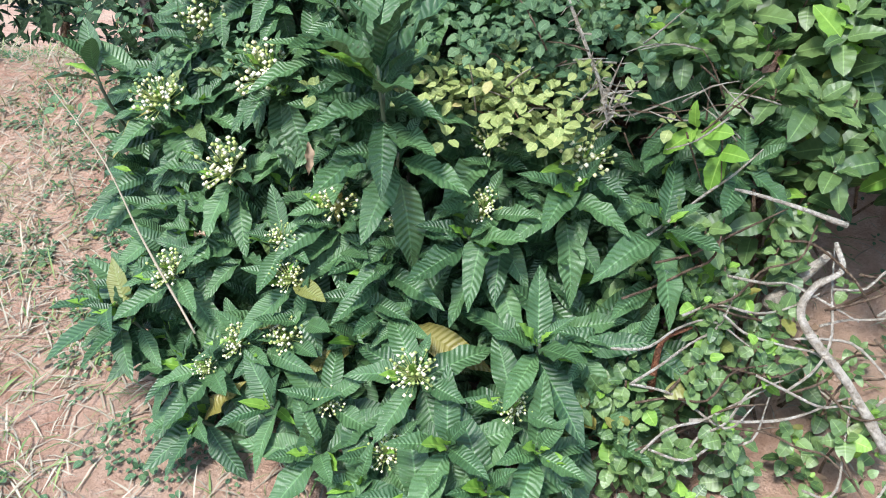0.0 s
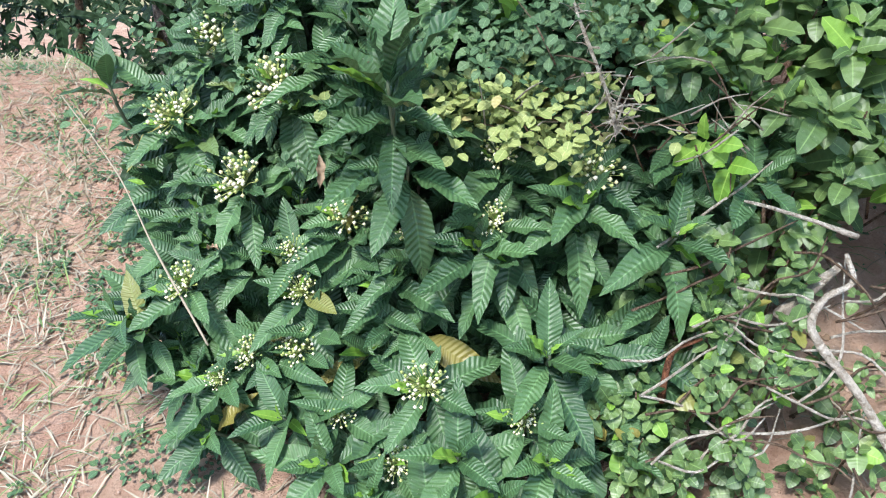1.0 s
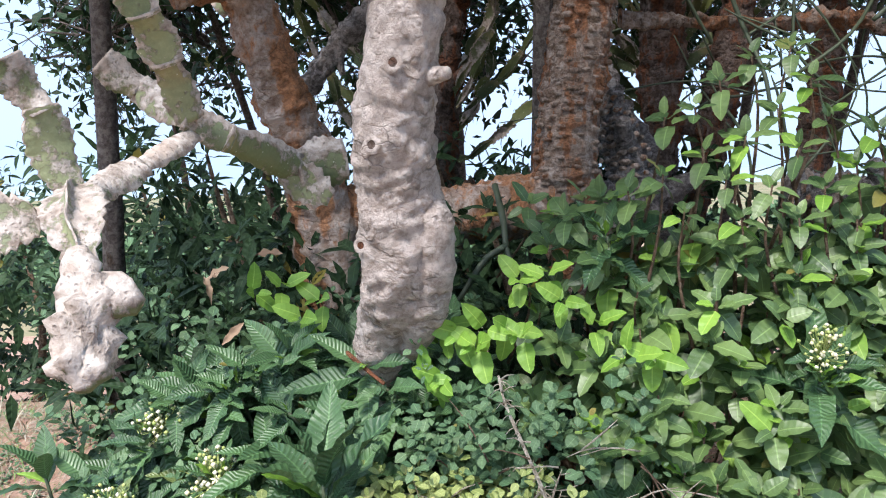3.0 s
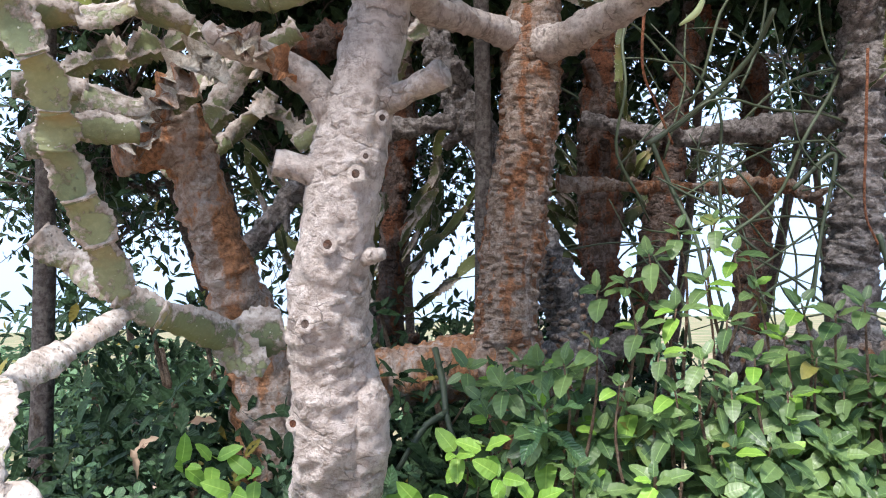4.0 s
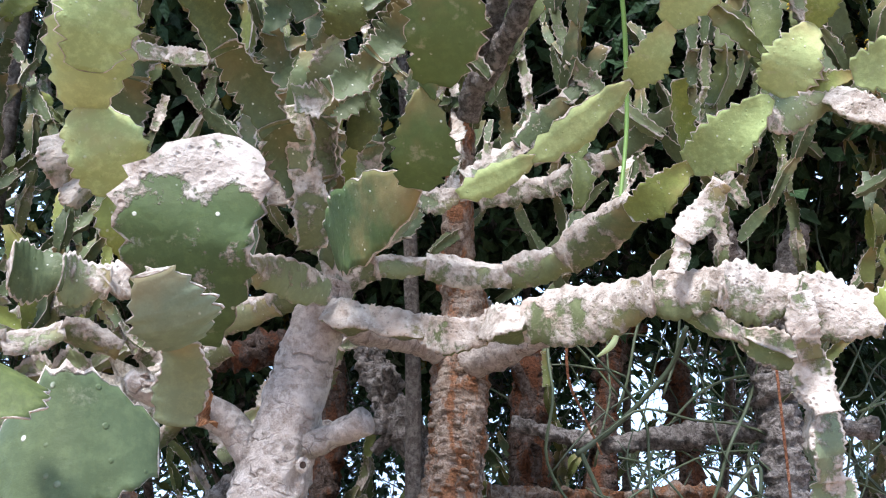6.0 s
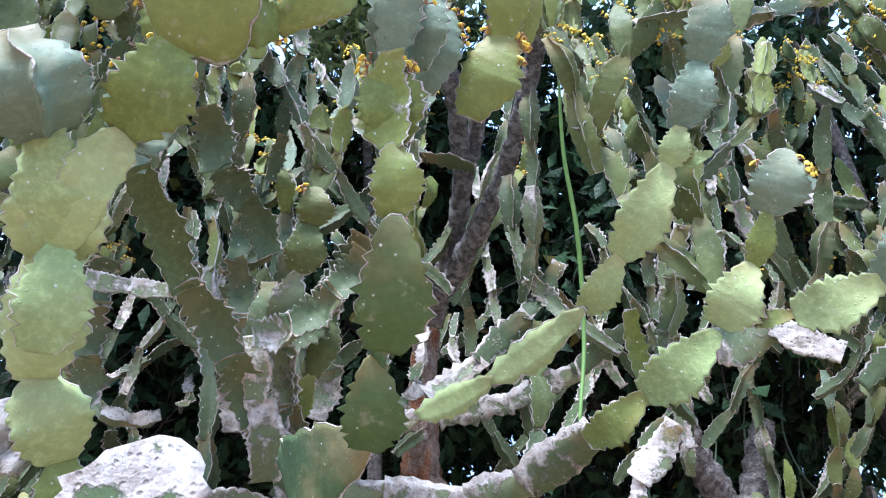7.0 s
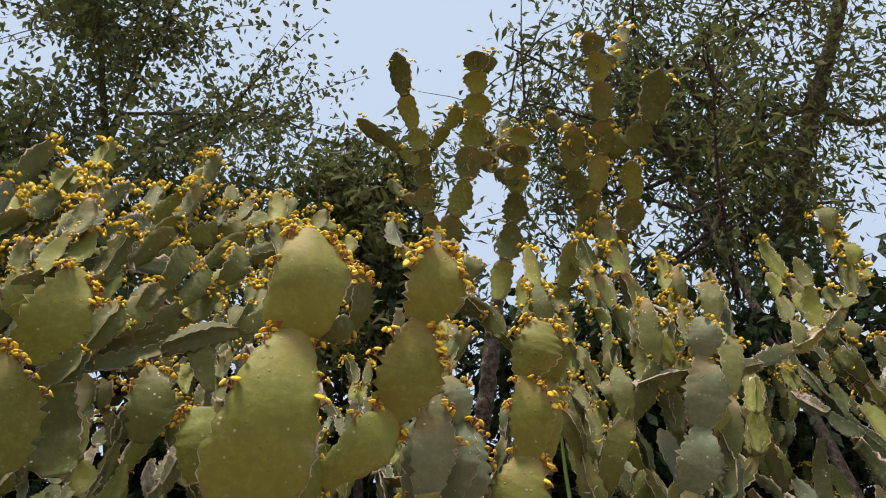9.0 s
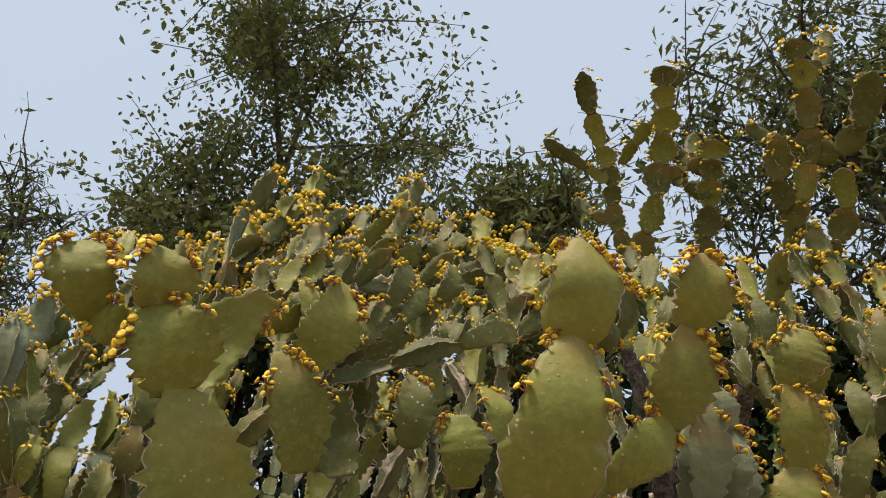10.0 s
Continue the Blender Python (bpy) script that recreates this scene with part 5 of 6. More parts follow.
class Shrub:
    def __init__(self, at, label, category, seed, group=""):
        self.ob = thing("shrub", at, label, category, group)
        self.at, self.rng, self.leaves = Vector(at), random.Random(seed), []

    def stem(self, pts, r0, r1, mat=TWIG, name="stem"):
        return part(name, mesh_of(name, tube(pts, list(np.linspace(r0, r1, len(pts))), 6, 0.05, 0.1), [mat]), self.ob)

    def shoot(self, at, axis, size=0.13, count=9, spread=(30, 105), flower=0.0, young=0, stem=True):
        for i, m in whorl(self.rng, at, axis, size, count, spread):
            self.leaves.append((i, 0, m))
        for i, m in whorl(self.rng, at, axis, size * 0.5, young, (8, 40)):
            self.leaves.append((i, 1, m))
        ax = Vector(axis).normalized()
        if flower:
            k = self.rng.randrange(3)
            part("flower_head", CLUSTER_MESH[k], self.ob, "", aim(Vector(at) - ax * flower * 0.1, ax.orthogonal(), ax, flower, flower, flower))
        if stem:
            low = Vector(at) - ax * 0.25 + Vector((0, 0.15, -0.12))
            self.stem([tuple(Vector(at) - ax * 0.0), tuple(Vector(at) - ax * 0.12), tuple(low)], 0.0035, 0.005, STEM_DULL)

    def build(self, name, shapes, mats, limit=300, far=None):
        order = sorted(self.leaves, key=lambda q: (q[2].translation - Vector((0.1, 0.1, 1.4))).length)
        scatter(self.ob, name, "leaf_mass", shapes, mats, order, limit, True, far)


BIG = "dark glossy shrub with corrugated leaves and cream flower heads"
shrubs = [Shrub((-0.75, 1.95, 0.1), BIG, "shrub", 1, "glossy shrubs"), Shrub((-0.15, 1.75, 0.05), BIG, "shrub", 2, "glossy shrubs"), Shrub((0.3, 1.85, 0.1), BIG, "shrub", 3, "glossy shrubs"), Shrub((-0.6, 2.3, 0.25), BIG, "shrub", 4, "glossy shrubs"), Shrub((0.7, 2.1, 0.3), BIG, "shrub", 5, "glossy shrubs")]


def nearest(p):
    return min(shrubs, key=lambda s: (Vector((s.at.x, s.at.y)) - Vector((p[0], p[1]))).length)


# shoots that stand out, with flower heads of the given size
for p, f, s in (
    ((-0.143, 1.493, 0.350), 0.075, 0.16), ((-0.353, 1.719, 0.624), 0.07, 0.13), ((-0.723, 1.654, 0.464), 0.07, 0.14), ((-0.439, 1.630, 0.482), 0.055, 0.13), ((0.173, 1.739, 0.742), 0.085, 0.15), ((0.063, 1.488, 0.290), 0.055, 0.15),
    ((-0.554, 1.587, 0.333), 0.06, 0.12), ((-0.775, 1.832, 0.805), 0.085, 0.13), ((-0.619, 1.558, 0.286), 0.045, 0.13), ((-0.602, 1.746, 0.681), 0.09, 0.13), ((-0.466, 1.672, 0.556), 0.05, 0.12), ((-0.197, 1.684, 0.608), 0.05, 0.12),
    ((-0.021, 1.682, 0.646), 0.06, 0.14), ((-0.019, 1.753, 0.772), 0.06, 0.13), ((-0.534, 1.843, 0.870), 0.10, 0.12), ((-0.331, 1.486, 0.267), 0.05, 0.14), ((-0.200, 1.432, 0.189), 0.06, 0.15), ((-0.444, 1.593, 0.353), 0.065, 0.12), ((-0.704, 1.967, 0.962), 0.09, 0.12)):
    nearest(p).shoot(p, (rng.uniform(-0.3, 0.3), -0.6, 0.7), s * 1.2, 9, (50, 110), f * 1.15, 2)
for p, s, ax in (((0.107, 1.542, 0.416), 0.15, (0.1, -0.5, 0.8)), ((-0.274, 1.773, 0.931), 0.17, (0.0, -0.3, 0.95)), ((-0.899, 1.651, 0.372), 0.14, (-0.4, -0.4, 0.8)), ((-0.837, 1.632, 0.357), 0.12, (-0.3, -0.5, 0.8)), ((0.153, 1.699, 0.687), 0.16, (0.2, -0.6, 0.7)), ((0.351, 1.676, 0.639), 0.15, (0.3, -0.5, 0.7)), ((-0.054, 1.658, 0.596), 0.15, (0, -0.6, 0.7)), ((0.797, 1.916, 1.089), 0.16, (0.1, -0.6, 0.7)), ((0.353, 2.004, 1.403), 0.14, (-0.1, -0.5, 0.8)), ((-0.339, 1.410, 0.200), 0.14, (-0.2, -0.6, 0.7)), ((-0.240, 1.384, 0.144), 0.15, (-0.1, -0.6, 0.7)), ((-0.067, 1.406, 0.246), 0.15, (0, -0.6, 0.7)), ((0.017, 1.374, 0.168), 0.15, (0.1, -0.6, 0.7)), ((0.114, 1.439, 0.225), 0.14, (0.2, -0.6, 0.7)), ((-0.118, 1.361, 0.134), 0.15, (0, -0.6, 0.7)), ((-0.454, 1.479, 0.252), 0.13, (-0.3, -0.6, 0.7)), ((-0.655, 1.516, 0.175), 0.12, (-0.4, -0.5, 0.6)), ):
    nearest(p).shoot(p, ax, s * 1.2, 9, (25, 105), 0.0, 3)
shrubs[1].shoot((-0.232, 1.617, 0.964), (-0.05, -0.2, 1.0), 0.22, 9, (14, 62), 0.0, 2)
shrubs[1].shoot((-0.223, 1.631, 0.908), (0.1, -0.35, 0.9), 0.19, 8, (45, 100))
shrubs[1].shoot((-0.195, 1.619, 0.788), (0.1, -0.5, 0.8), 0.18, 8, (60, 115))
shrubs[1].shoot((-0.243, 1.664, 0.840), (0.0, -0.4, 0.9), 0.20, 7, (50, 105))
shrubs[0].shoot((-0.965, 1.885, 0.879), (-0.2, -0.2, 1.0), 0.16, 6, (15, 60), 0.0, 2)
p = (0.801, 1.932, 1.130)
nearest(p).shoot(p, (0, -0.6, 0.7), 0.15, 7, (60, 110), 0.10, 0)
# the body of the hedge
made = 0
while made < 300:
    x, z = rng.uniform(-0.88, 0.75), rng.uniform(0.1, 1.2)
    top = 1.15 - 0.6 * max(0, -x - 0.5) if x < 0 else 0.85
    if z > top or (x < -0.75 and z < 0.15 + 0.9 * (-x - 0.75)):
        continue
    if x > 0.25 + 0.5 * (z - 0.2):
        continue
    y = leaf_front(x, z) + rng.uniform(0.03, 0.28)
    if z < ground_z(x, y) + 0.05:
        continue
    nearest((x, y)).shoot((x, y, z), (rng.uniform(-0.5, 0.5), -rng.uniform(0.3, 0.8), rng.uniform(0.4, 0.9)), rng.uniform(0.13, 0.19), rng.randint(6, 9), (35, 115), 0.0, rng.choice((0, 0, 1, 2)), rng.random() < 0.5)
    made += 1
for s in shrubs:
    s.stem([(s.at.x, s.at.y + 0.15, s.at.z), (s.at.x + 0.05, s.at.y + 0.12, s.at.z + 0.4), (s.at.x - 0.05, s.at.y + 0.1, s.at.z + 0.8)], 0.014, 0.008)
    s.build("leaf", BIG_LEAVES, [LEAF_BIG, LEAF_NEW], 300, BIG_FAR)

# the lighter shrub with oval leaves
oval = [Shrub((0.75, 2.15, 0.35), "leafy green shrub with oval pointed leaves on thin stems", "shrub", 21, "oval-leaved shrubs"), Shrub((0.55, 1.75, 0.1), "low leafy shrub with small oval leaves", "shrub", 22, "oval-leaved shrubs"), Shrub((1.15, 2.2, 0.4), "leafy green shrub with oval pointed leaves on thin stems", "shrub", 23, "oval-leaved shrubs")]
made = 0
while made < 620:
    x, z = rng.uniform(0.15, 1.7), rng.choice((rng.uniform(0.0, 0.6), rng.uniform(0.1, 1.5)))
    y = leaf_front(x, z) + rng.uniform(-0.02, 0.3)
    if x < 0.25 + 0.45 * (z - 0.2) - 0.1 and z < 0.95 or z < ground_z(x, y) or z > 1.5 + 0.12 * math.sin(x * 7):
        continue
    if x > 0.68 and 0.3 < z < 0.64 and y < 2.3 and rng.random() < 0.94:
        continue
    small = z < 0.6
    if small and rng.random() < (0.65 if x > 0.6 and z < 0.4 else 0.25):
        continue
    s = min(oval, key=lambda q: abs(q.at.x - x) + abs((0.3 if q.at.y < 1.9 else 1.0) - z))
    axis = (rng.uniform(-0.6, 0.6), -rng.uniform(0.2, 0.8), rng.uniform(0.3, 1.0))
    for i, m in whorl(s.rng, (x, y, z), axis, rng.uniform(0.028, 0.048) if small else rng.uniform(0.06, 0.085), rng.randint(5, 8), (30, 110), 3):
        s.leaves.append((i + (3 if small and rng.random() < 0.75 else 0), 0 if rng.random() < 0.93 else 1, m))
    if rng.random() < 0.5:
        s.stem([(x, y, z), (x, y + 0.05, z - 0.08), (x + rng.uniform(-0.1, 0.1), y + 0.15, z - 0.22)], 0.002, 0.004)
    made += 1
# its full upper side
for n in range(230):
    x, z = rng.uniform(0.3, 1.75), rng.uniform(0.78, 1.42)
    if x < 0.62 and z < 0.95:
        continue
    s = oval[0] if x < 0.9 else oval[2]
    for i, m in whorl(s.rng, (x, leaf_front(x, z) + rng.uniform(-0.04, 0.22), z), (rng.uniform(-0.5, 0.5), -rng.uniform(0.4, 0.9), rng.uniform(0.3, 0.8)), rng.uniform(0.06, 0.095), rng.randint(5, 8), (35, 110), 3):
        s.leaves.append((i, 0 if rng.random() < 0.92 else 1, m))
# its taller sprays
for p in ((0.627, 2.100, 1.758), (0.699, 2.100, 1.811), (0.795, 2.120, 1.832), (0.832, 2.100, 1.754), (0.560, 2.050, 1.691), (0.493, 2.050, 1.672), (0.759, 2.100, 1.688), (0.887, 2.120, 1.672), (0.791, 2.050, 1.595), (0.674, 2.050, 1.623), (0.580, 2.050, 1.586), (0.479, 2.000, 1.540), (0.401, 2.000, 1.504), (0.618, 2.000, 1.525), (0.718, 2.000, 1.510), (0.849, 2.050, 1.504), (0.984, 2.100, 1.630), (1.063, 2.100, 1.602), (0.937, 2.100, 1.551), (1.012, 2.100, 1.498), (1.133, 2.100, 1.627), (0.522, 1.980, 1.455), (0.645, 1.980, 1.440), (0.776, 2.000, 1.435), (0.920, 2.050, 1.427), (1.071, 2.100, 1.419), (1.181, 2.100, 1.455)):
    s = oval[0] if p[0] < 0.85 else oval[2]
    for i, m in whorl(s.rng, p, (rng.uniform(-0.5, 0.5), -0.5, 0.8), rng.uniform(0.055, 0.082), 6, (35, 105), 3):
        s.leaves.append((i, 0 if rng.random() < 0.85 else 1, m))
    s.stem([p, (p[0] + rng.uniform(-0.03, 0.03), p[1] + 0.02, p[2] - 0.15), (p[0] + rng.uniform(-0.08, 0.08), p[1] + 0.05, p[2] - 0.4)], 0.002, 0.005)
# bright young climber in front of the trunk
for p in ((-0.423, 2.060, 1.294), (-0.336, 2.042, 1.260), (-0.501, 2.080, 1.272), (-0.371, 2.008, 1.224), (-0.012, 1.906, 1.215), (0.131, 1.883, 1.211), (-0.045, 1.831, 1.109), (0.052, 1.860, 1.178), (0.317, 1.887, 1.221), (0.150, 1.967, 1.313), (0.015, 1.869, 1.201), (0.076, 1.874, 1.212), (0.149, 1.869, 1.200), (-0.020, 1.829, 1.110), (0.369, 1.823, 1.170), (0.426, 1.820, 1.158), (0.246, 1.899, 1.269), (0.212, 1.942, 1.327), (0.386, 1.712, 0.833), (0.433, 1.695, 0.794)):
    for i, m in whorl(oval[0].rng, p, (rng.uniform(-0.8, 0.8), -0.7, rng.uniform(-0.1, 0.8)), 0.07, 4, (25, 80), 3):
        oval[0].leaves.append((i, 1, m))
for s in oval:
    s.stem([(s.at.x, s.at.y + 0.1, s.at.z), (s.at.x + 0.03, s.at.y + 0.08, s.at.z + 0.3), (s.at.x - 0.02, s.at.y, s.at.z + 0.6)], 0.008, 0.004)
    s.build("leaf", OVATE_LEAVES + HEART_LEAVES, [LEAF_OVATE, LEAF_NEW], 300, OVATE_FAR + HEART_FAR)

# the pale round-leaved shrub in the middle of the hedge, and the grey small-leaved one
pale = Shrub((0.1, 1.85, 0.4), "pale yellow-green shrub with small round leaves and bare thorny twigs", "shrub", 31)
for i in range(80):
    p = Vector((0.014, 1.706, 0.894)) + Vector((rng.gauss(0, 0.13), rng.gauss(0, 0.06), rng.gauss(0, 0.035)))
    for k, m in whorl(pale.rng, p, (rng.uniform(-0.5, 0.5), -0.4, 0.8), rng.uniform(0.025, 0.038), 5, (30, 100), 2):
        pale.leaves.append((k, 0, m))
for i in range(160):
    p = Vector((0.074, 1.810, 0.993)) + Vector((rng.gauss(0, 0.16), rng.gauss(0, 0.06), rng.gauss(0, 0.06)))
    for k, m in whorl(pale.rng, p, (rng.uniform(-0.5, 0.5), -0.5, 0.7), rng.uniform(0.022, 0.035), 5, (30, 100), 2):
        pale.leaves.append((k, 1, m))
pale.build("leaf", ROUND_LEAVES, [LEAF_PALE, LEAF_SMALL])

fine = Shrub((-0.5, 2.3, 0.4), "fine grey-green shrub with tiny leaves", "shrub", 32)
for i in range(190):
    x, z = rng.uniform(-1.1, 0.1), rng.uniform(0.7, 1.25)
    y = leaf_front(x, z) + rng.uniform(0.0, 0.5)
    for k, m in whorl(fine.rng, (x, y, z), (rng.uniform(-0.5, 0.5), -0.5, 0.7), rng.uniform(0.02, 0.034), 6, (30, 100), 2):
        fine.leaves.append((k, 0, m))
fine.build("leaf", ROUND_LEAVES, [LEAF_SMALL])

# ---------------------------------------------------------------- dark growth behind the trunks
back = [Shrub((x, y, ground_z(x, y)), "dark dense bush behind the trunks, shade put into its leaf colour", "bush", 40 + i, "background bushes") for i, (x, y) in enumerate(((-1.05, 3.45), (-0.70, 3.1), (-0.1, 3.5), (0.6, 3.7), (2.4, 4.2), (-0.72, 2.75), (1.6, 4.0), (-0.4, 2.55), (0.15, 2.6), (0.3, 4.2), (-1.75, 4.3), (-2.7, 4.6), (-3.6, 4.9)))]
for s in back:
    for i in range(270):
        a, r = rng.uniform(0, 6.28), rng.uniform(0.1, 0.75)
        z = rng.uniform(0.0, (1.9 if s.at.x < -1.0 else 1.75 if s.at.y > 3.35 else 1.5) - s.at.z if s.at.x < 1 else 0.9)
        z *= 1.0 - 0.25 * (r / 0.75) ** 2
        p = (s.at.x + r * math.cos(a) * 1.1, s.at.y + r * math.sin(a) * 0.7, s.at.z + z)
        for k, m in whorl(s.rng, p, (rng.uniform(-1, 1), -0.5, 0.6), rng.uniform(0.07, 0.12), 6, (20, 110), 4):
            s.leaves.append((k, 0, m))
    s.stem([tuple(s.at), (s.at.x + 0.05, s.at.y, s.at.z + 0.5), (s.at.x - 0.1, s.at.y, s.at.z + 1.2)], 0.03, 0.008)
    s.build("leaf", BIG_LEAVES, [LEAF_DARK_SHADE], 60, DARK_FAR)


def tree(at, height, crown, count, label, leaf_len, seed, loose=0.06, mat=LEAF_TREE, shapes=WILLOW_LEAVES, trunk_r=0.045):
    """A tree with a tapered trunk, limbs that fork, and a crown of many hanging leaves."""
    rng = random.Random(seed)
    ob = thing("tree", at, label, "tree", "background trees")
    base, top = Vector(at), Vector((crown[0], crown[1], crown[2]))
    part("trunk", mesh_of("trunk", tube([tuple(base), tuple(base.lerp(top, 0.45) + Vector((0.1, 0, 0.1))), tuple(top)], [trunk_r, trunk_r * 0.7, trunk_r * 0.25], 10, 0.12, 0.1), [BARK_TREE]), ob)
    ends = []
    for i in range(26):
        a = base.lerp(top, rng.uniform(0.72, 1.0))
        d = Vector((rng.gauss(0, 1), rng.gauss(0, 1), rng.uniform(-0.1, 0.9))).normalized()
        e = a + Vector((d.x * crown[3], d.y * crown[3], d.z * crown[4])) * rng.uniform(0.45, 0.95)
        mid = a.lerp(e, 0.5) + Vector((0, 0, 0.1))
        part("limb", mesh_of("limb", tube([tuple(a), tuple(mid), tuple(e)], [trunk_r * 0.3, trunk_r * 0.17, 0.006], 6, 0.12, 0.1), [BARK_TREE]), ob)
        for k in range(16):
            f = rng.uniform(0.32, 1.0)
            s = a.lerp(mid, f * 2) if f < 0.5 else mid.lerp(e, f * 2 - 1)
            w = s + Vector((rng.gauss(0, 0.36), rng.gauss(0, 0.36), rng.gauss(-0.06, 0.3))) * crown[3] * 0.6
            ends.append((s, w))
    twigs = [tube([tuple(s), tuple(s.lerp(w, 0.5) + Vector((0, 0, 0.06))), tuple(w)], [0.007, 0.004, 0.002], 4, 0.15, cap=False) for s, w in ends]
    tagged(part("twig_mass", mesh_of("twig_mass", join(twigs), [BARK_TREE]), ob), kind="stuff")
    rows = []
    for i in range(count):
        s, w = ends[rng.randrange(len(ends))]
        f = rng.uniform(0.2, 1.0)
        p = s.lerp(w, f) + Vector((rng.gauss(0, loose), rng.gauss(0, loose), rng.gauss(0.03, loose)))
        way = Vector((rng.gauss(0, 0.7), rng.gauss(0, 0.7), -0.55 + rng.gauss(0, 0.5)))
        l = leaf_len * rng.uniform(0.7, 1.25)
        rows.append(shapes[rng.randrange(len(shapes))].moved(aim(p, way, (rng.gauss(0, 1), rng.gauss(0, 1), 0.6), l, l, l)))
    tagged(part("crown", mesh_of("crown", join(rows), [mat]), ob, "loose crown of narrow hanging leaves"), kind="stuff")


c = Vector((-1.198, 2.194, 6.876))
tree((c.x - 0.2, c.y + 0.9, -0.2), 6, (c.x, c.y, c.z + 0.1, 1.5, 1.3), 31000, "slender tree with a loose airy crown of small leaves", 0.048, 5, 0.06, shapes=TREE_LEAVES)
c = Vector((-3.514, 3.116, 7.019))
tree((c.x - 0.2, c.y + 0.6, -0.2), 6, (c.x, c.y, c.z + 0.1, 0.8, 0.6), 2000, "thin tree with sparse narrow leaves", 0.08, 6)
c = Vector((1.878, 1.918, 6.327))
tree((c.x + 0.3, c.y + 0.9, -0.2), 6, (c.x, c.y, c.z + 0.1, 1.35, 1.0), 11000, "tree with long drooping narrow leaves", 0.068, 7)
c = Vector((0.159, 2.631, 6.081))
tree((c.x, c.y + 0.9, -0.2), 6, (c.x, c.y, c.z, 0.95, 0.7), 11000, "young tree with narrow leaves", 0.08, 8)
far_limb = thing("tree", (2.414, 2.9, -0.2), "dark bare-limbed tree behind the cactus crown", "tree", "background trees")
part("trunk", mesh_of("trunk", tube([(2.664, 3.4, -0.2), (2.514, 3.15, 2.2), (2.414, 2.9, 4.652), (2.508, 2.542, 5.096), (2.627, 2.302, 5.488), (2.772, 1.954, 5.876), (2.93, 1.481, 6.246), (3.036, 0.977, 6.581)], [0.1, 0.085, 0.07, 0.062, 0.058, 0.05, 0.04, 0.03], 12, 0.05, 0.2, 0.03, 0), [BARK_TREE]), far_limb)
part("limb", mesh_of("limb", tube([(2.703, 2.079, 5.718), (2.484, 2.037, 5.877), (2.282, 1.946, 6.156), (2.087, 1.817, 6.307), (1.88, 1.666, 6.567)], [0.035, 0.028, 0.024, 0.018, 0.01], 12, 0.05, 0.2, 0.03, 1), [BARK_TREE]), far_limb)
part("limb", mesh_of("limb", tube([(2.842, 1.849, 6.015), (3.074, 1.858, 5.852), (3.359, 1.679, 5.858)], [0.03, 0.022, 0.012], 12, 0.05, 0.2, 0.03, 2), [BARK_TREE]), far_limb)
dice, rows = random.Random(12), []
for i in range(5200):
    a, b = dice.choice((((2.484, 2.037, 5.877), (2.087, 1.817, 6.307)), ((2.087, 1.817, 6.307), (1.88, 1.666, 6.567)), ((2.842, 1.849, 6.015), (3.359, 1.679, 5.858)), ((2.772, 1.954, 5.876), (3.036, 0.977, 6.581))))
    c = Vector(a).lerp(Vector(b), dice.random()) + Vector((dice.gauss(0, 0.28), dice.gauss(0, 0.28), dice.gauss(-0.05, 0.22)))
    l = dice.uniform(0.045, 0.08)
    rows.append(WILLOW_LEAVES[i % 3].moved(aim(c, (dice.gauss(0, 0.6), dice.gauss(0, 0.6), -0.6 + dice.gauss(0, 0.4)), (dice.gauss(0, 1), dice.gauss(0, 1), 0.6), l, l, l)))
tagged(part("crown", mesh_of("crown", join(rows), [LEAF_TREE]), far_limb, "thin crown of narrow hanging leaves"), kind="stuff")
# The leaf colour of these trees carries the shade seen in the gaps.
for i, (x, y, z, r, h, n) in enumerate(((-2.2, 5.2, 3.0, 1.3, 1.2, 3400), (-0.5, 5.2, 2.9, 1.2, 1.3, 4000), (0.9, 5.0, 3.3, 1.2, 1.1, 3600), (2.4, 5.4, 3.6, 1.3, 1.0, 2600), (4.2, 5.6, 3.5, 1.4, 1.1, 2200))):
    tree((x * 1.7, 9.5, ground_z(x * 1.7, 9.5)), z, (x, y, z, r, h), n, "dark leafy tree beyond the bank, shade put into its leaf colour", 0.09, 60 + i, loose=0.13, mat=LEAF_DARK_SHADE, shapes=DARK_LEAVES, trunk_r=0.05)
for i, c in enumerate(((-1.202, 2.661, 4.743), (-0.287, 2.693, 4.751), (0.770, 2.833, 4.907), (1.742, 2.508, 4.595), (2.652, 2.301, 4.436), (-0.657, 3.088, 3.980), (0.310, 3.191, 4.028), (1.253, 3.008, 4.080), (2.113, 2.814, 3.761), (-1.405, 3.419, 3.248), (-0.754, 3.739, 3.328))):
    tree((c[0] * 1.4, 8.0, ground_z(c[0] * 1.4, 8.0)), c[2], (c[0], c[1], c[2], 0.8, 0.6), 10000 if i in (1, 2, 3) else 5200 if i < 7 else 3600 if i < 9 else 1500, "dark leafy tree beyond the bank, shade put into its leaf colour", 0.115, 80 + i, loose=0.10, mat=LEAF_DARK_SHADE, shapes=DARK_LEAVES, trunk_r=0.045)

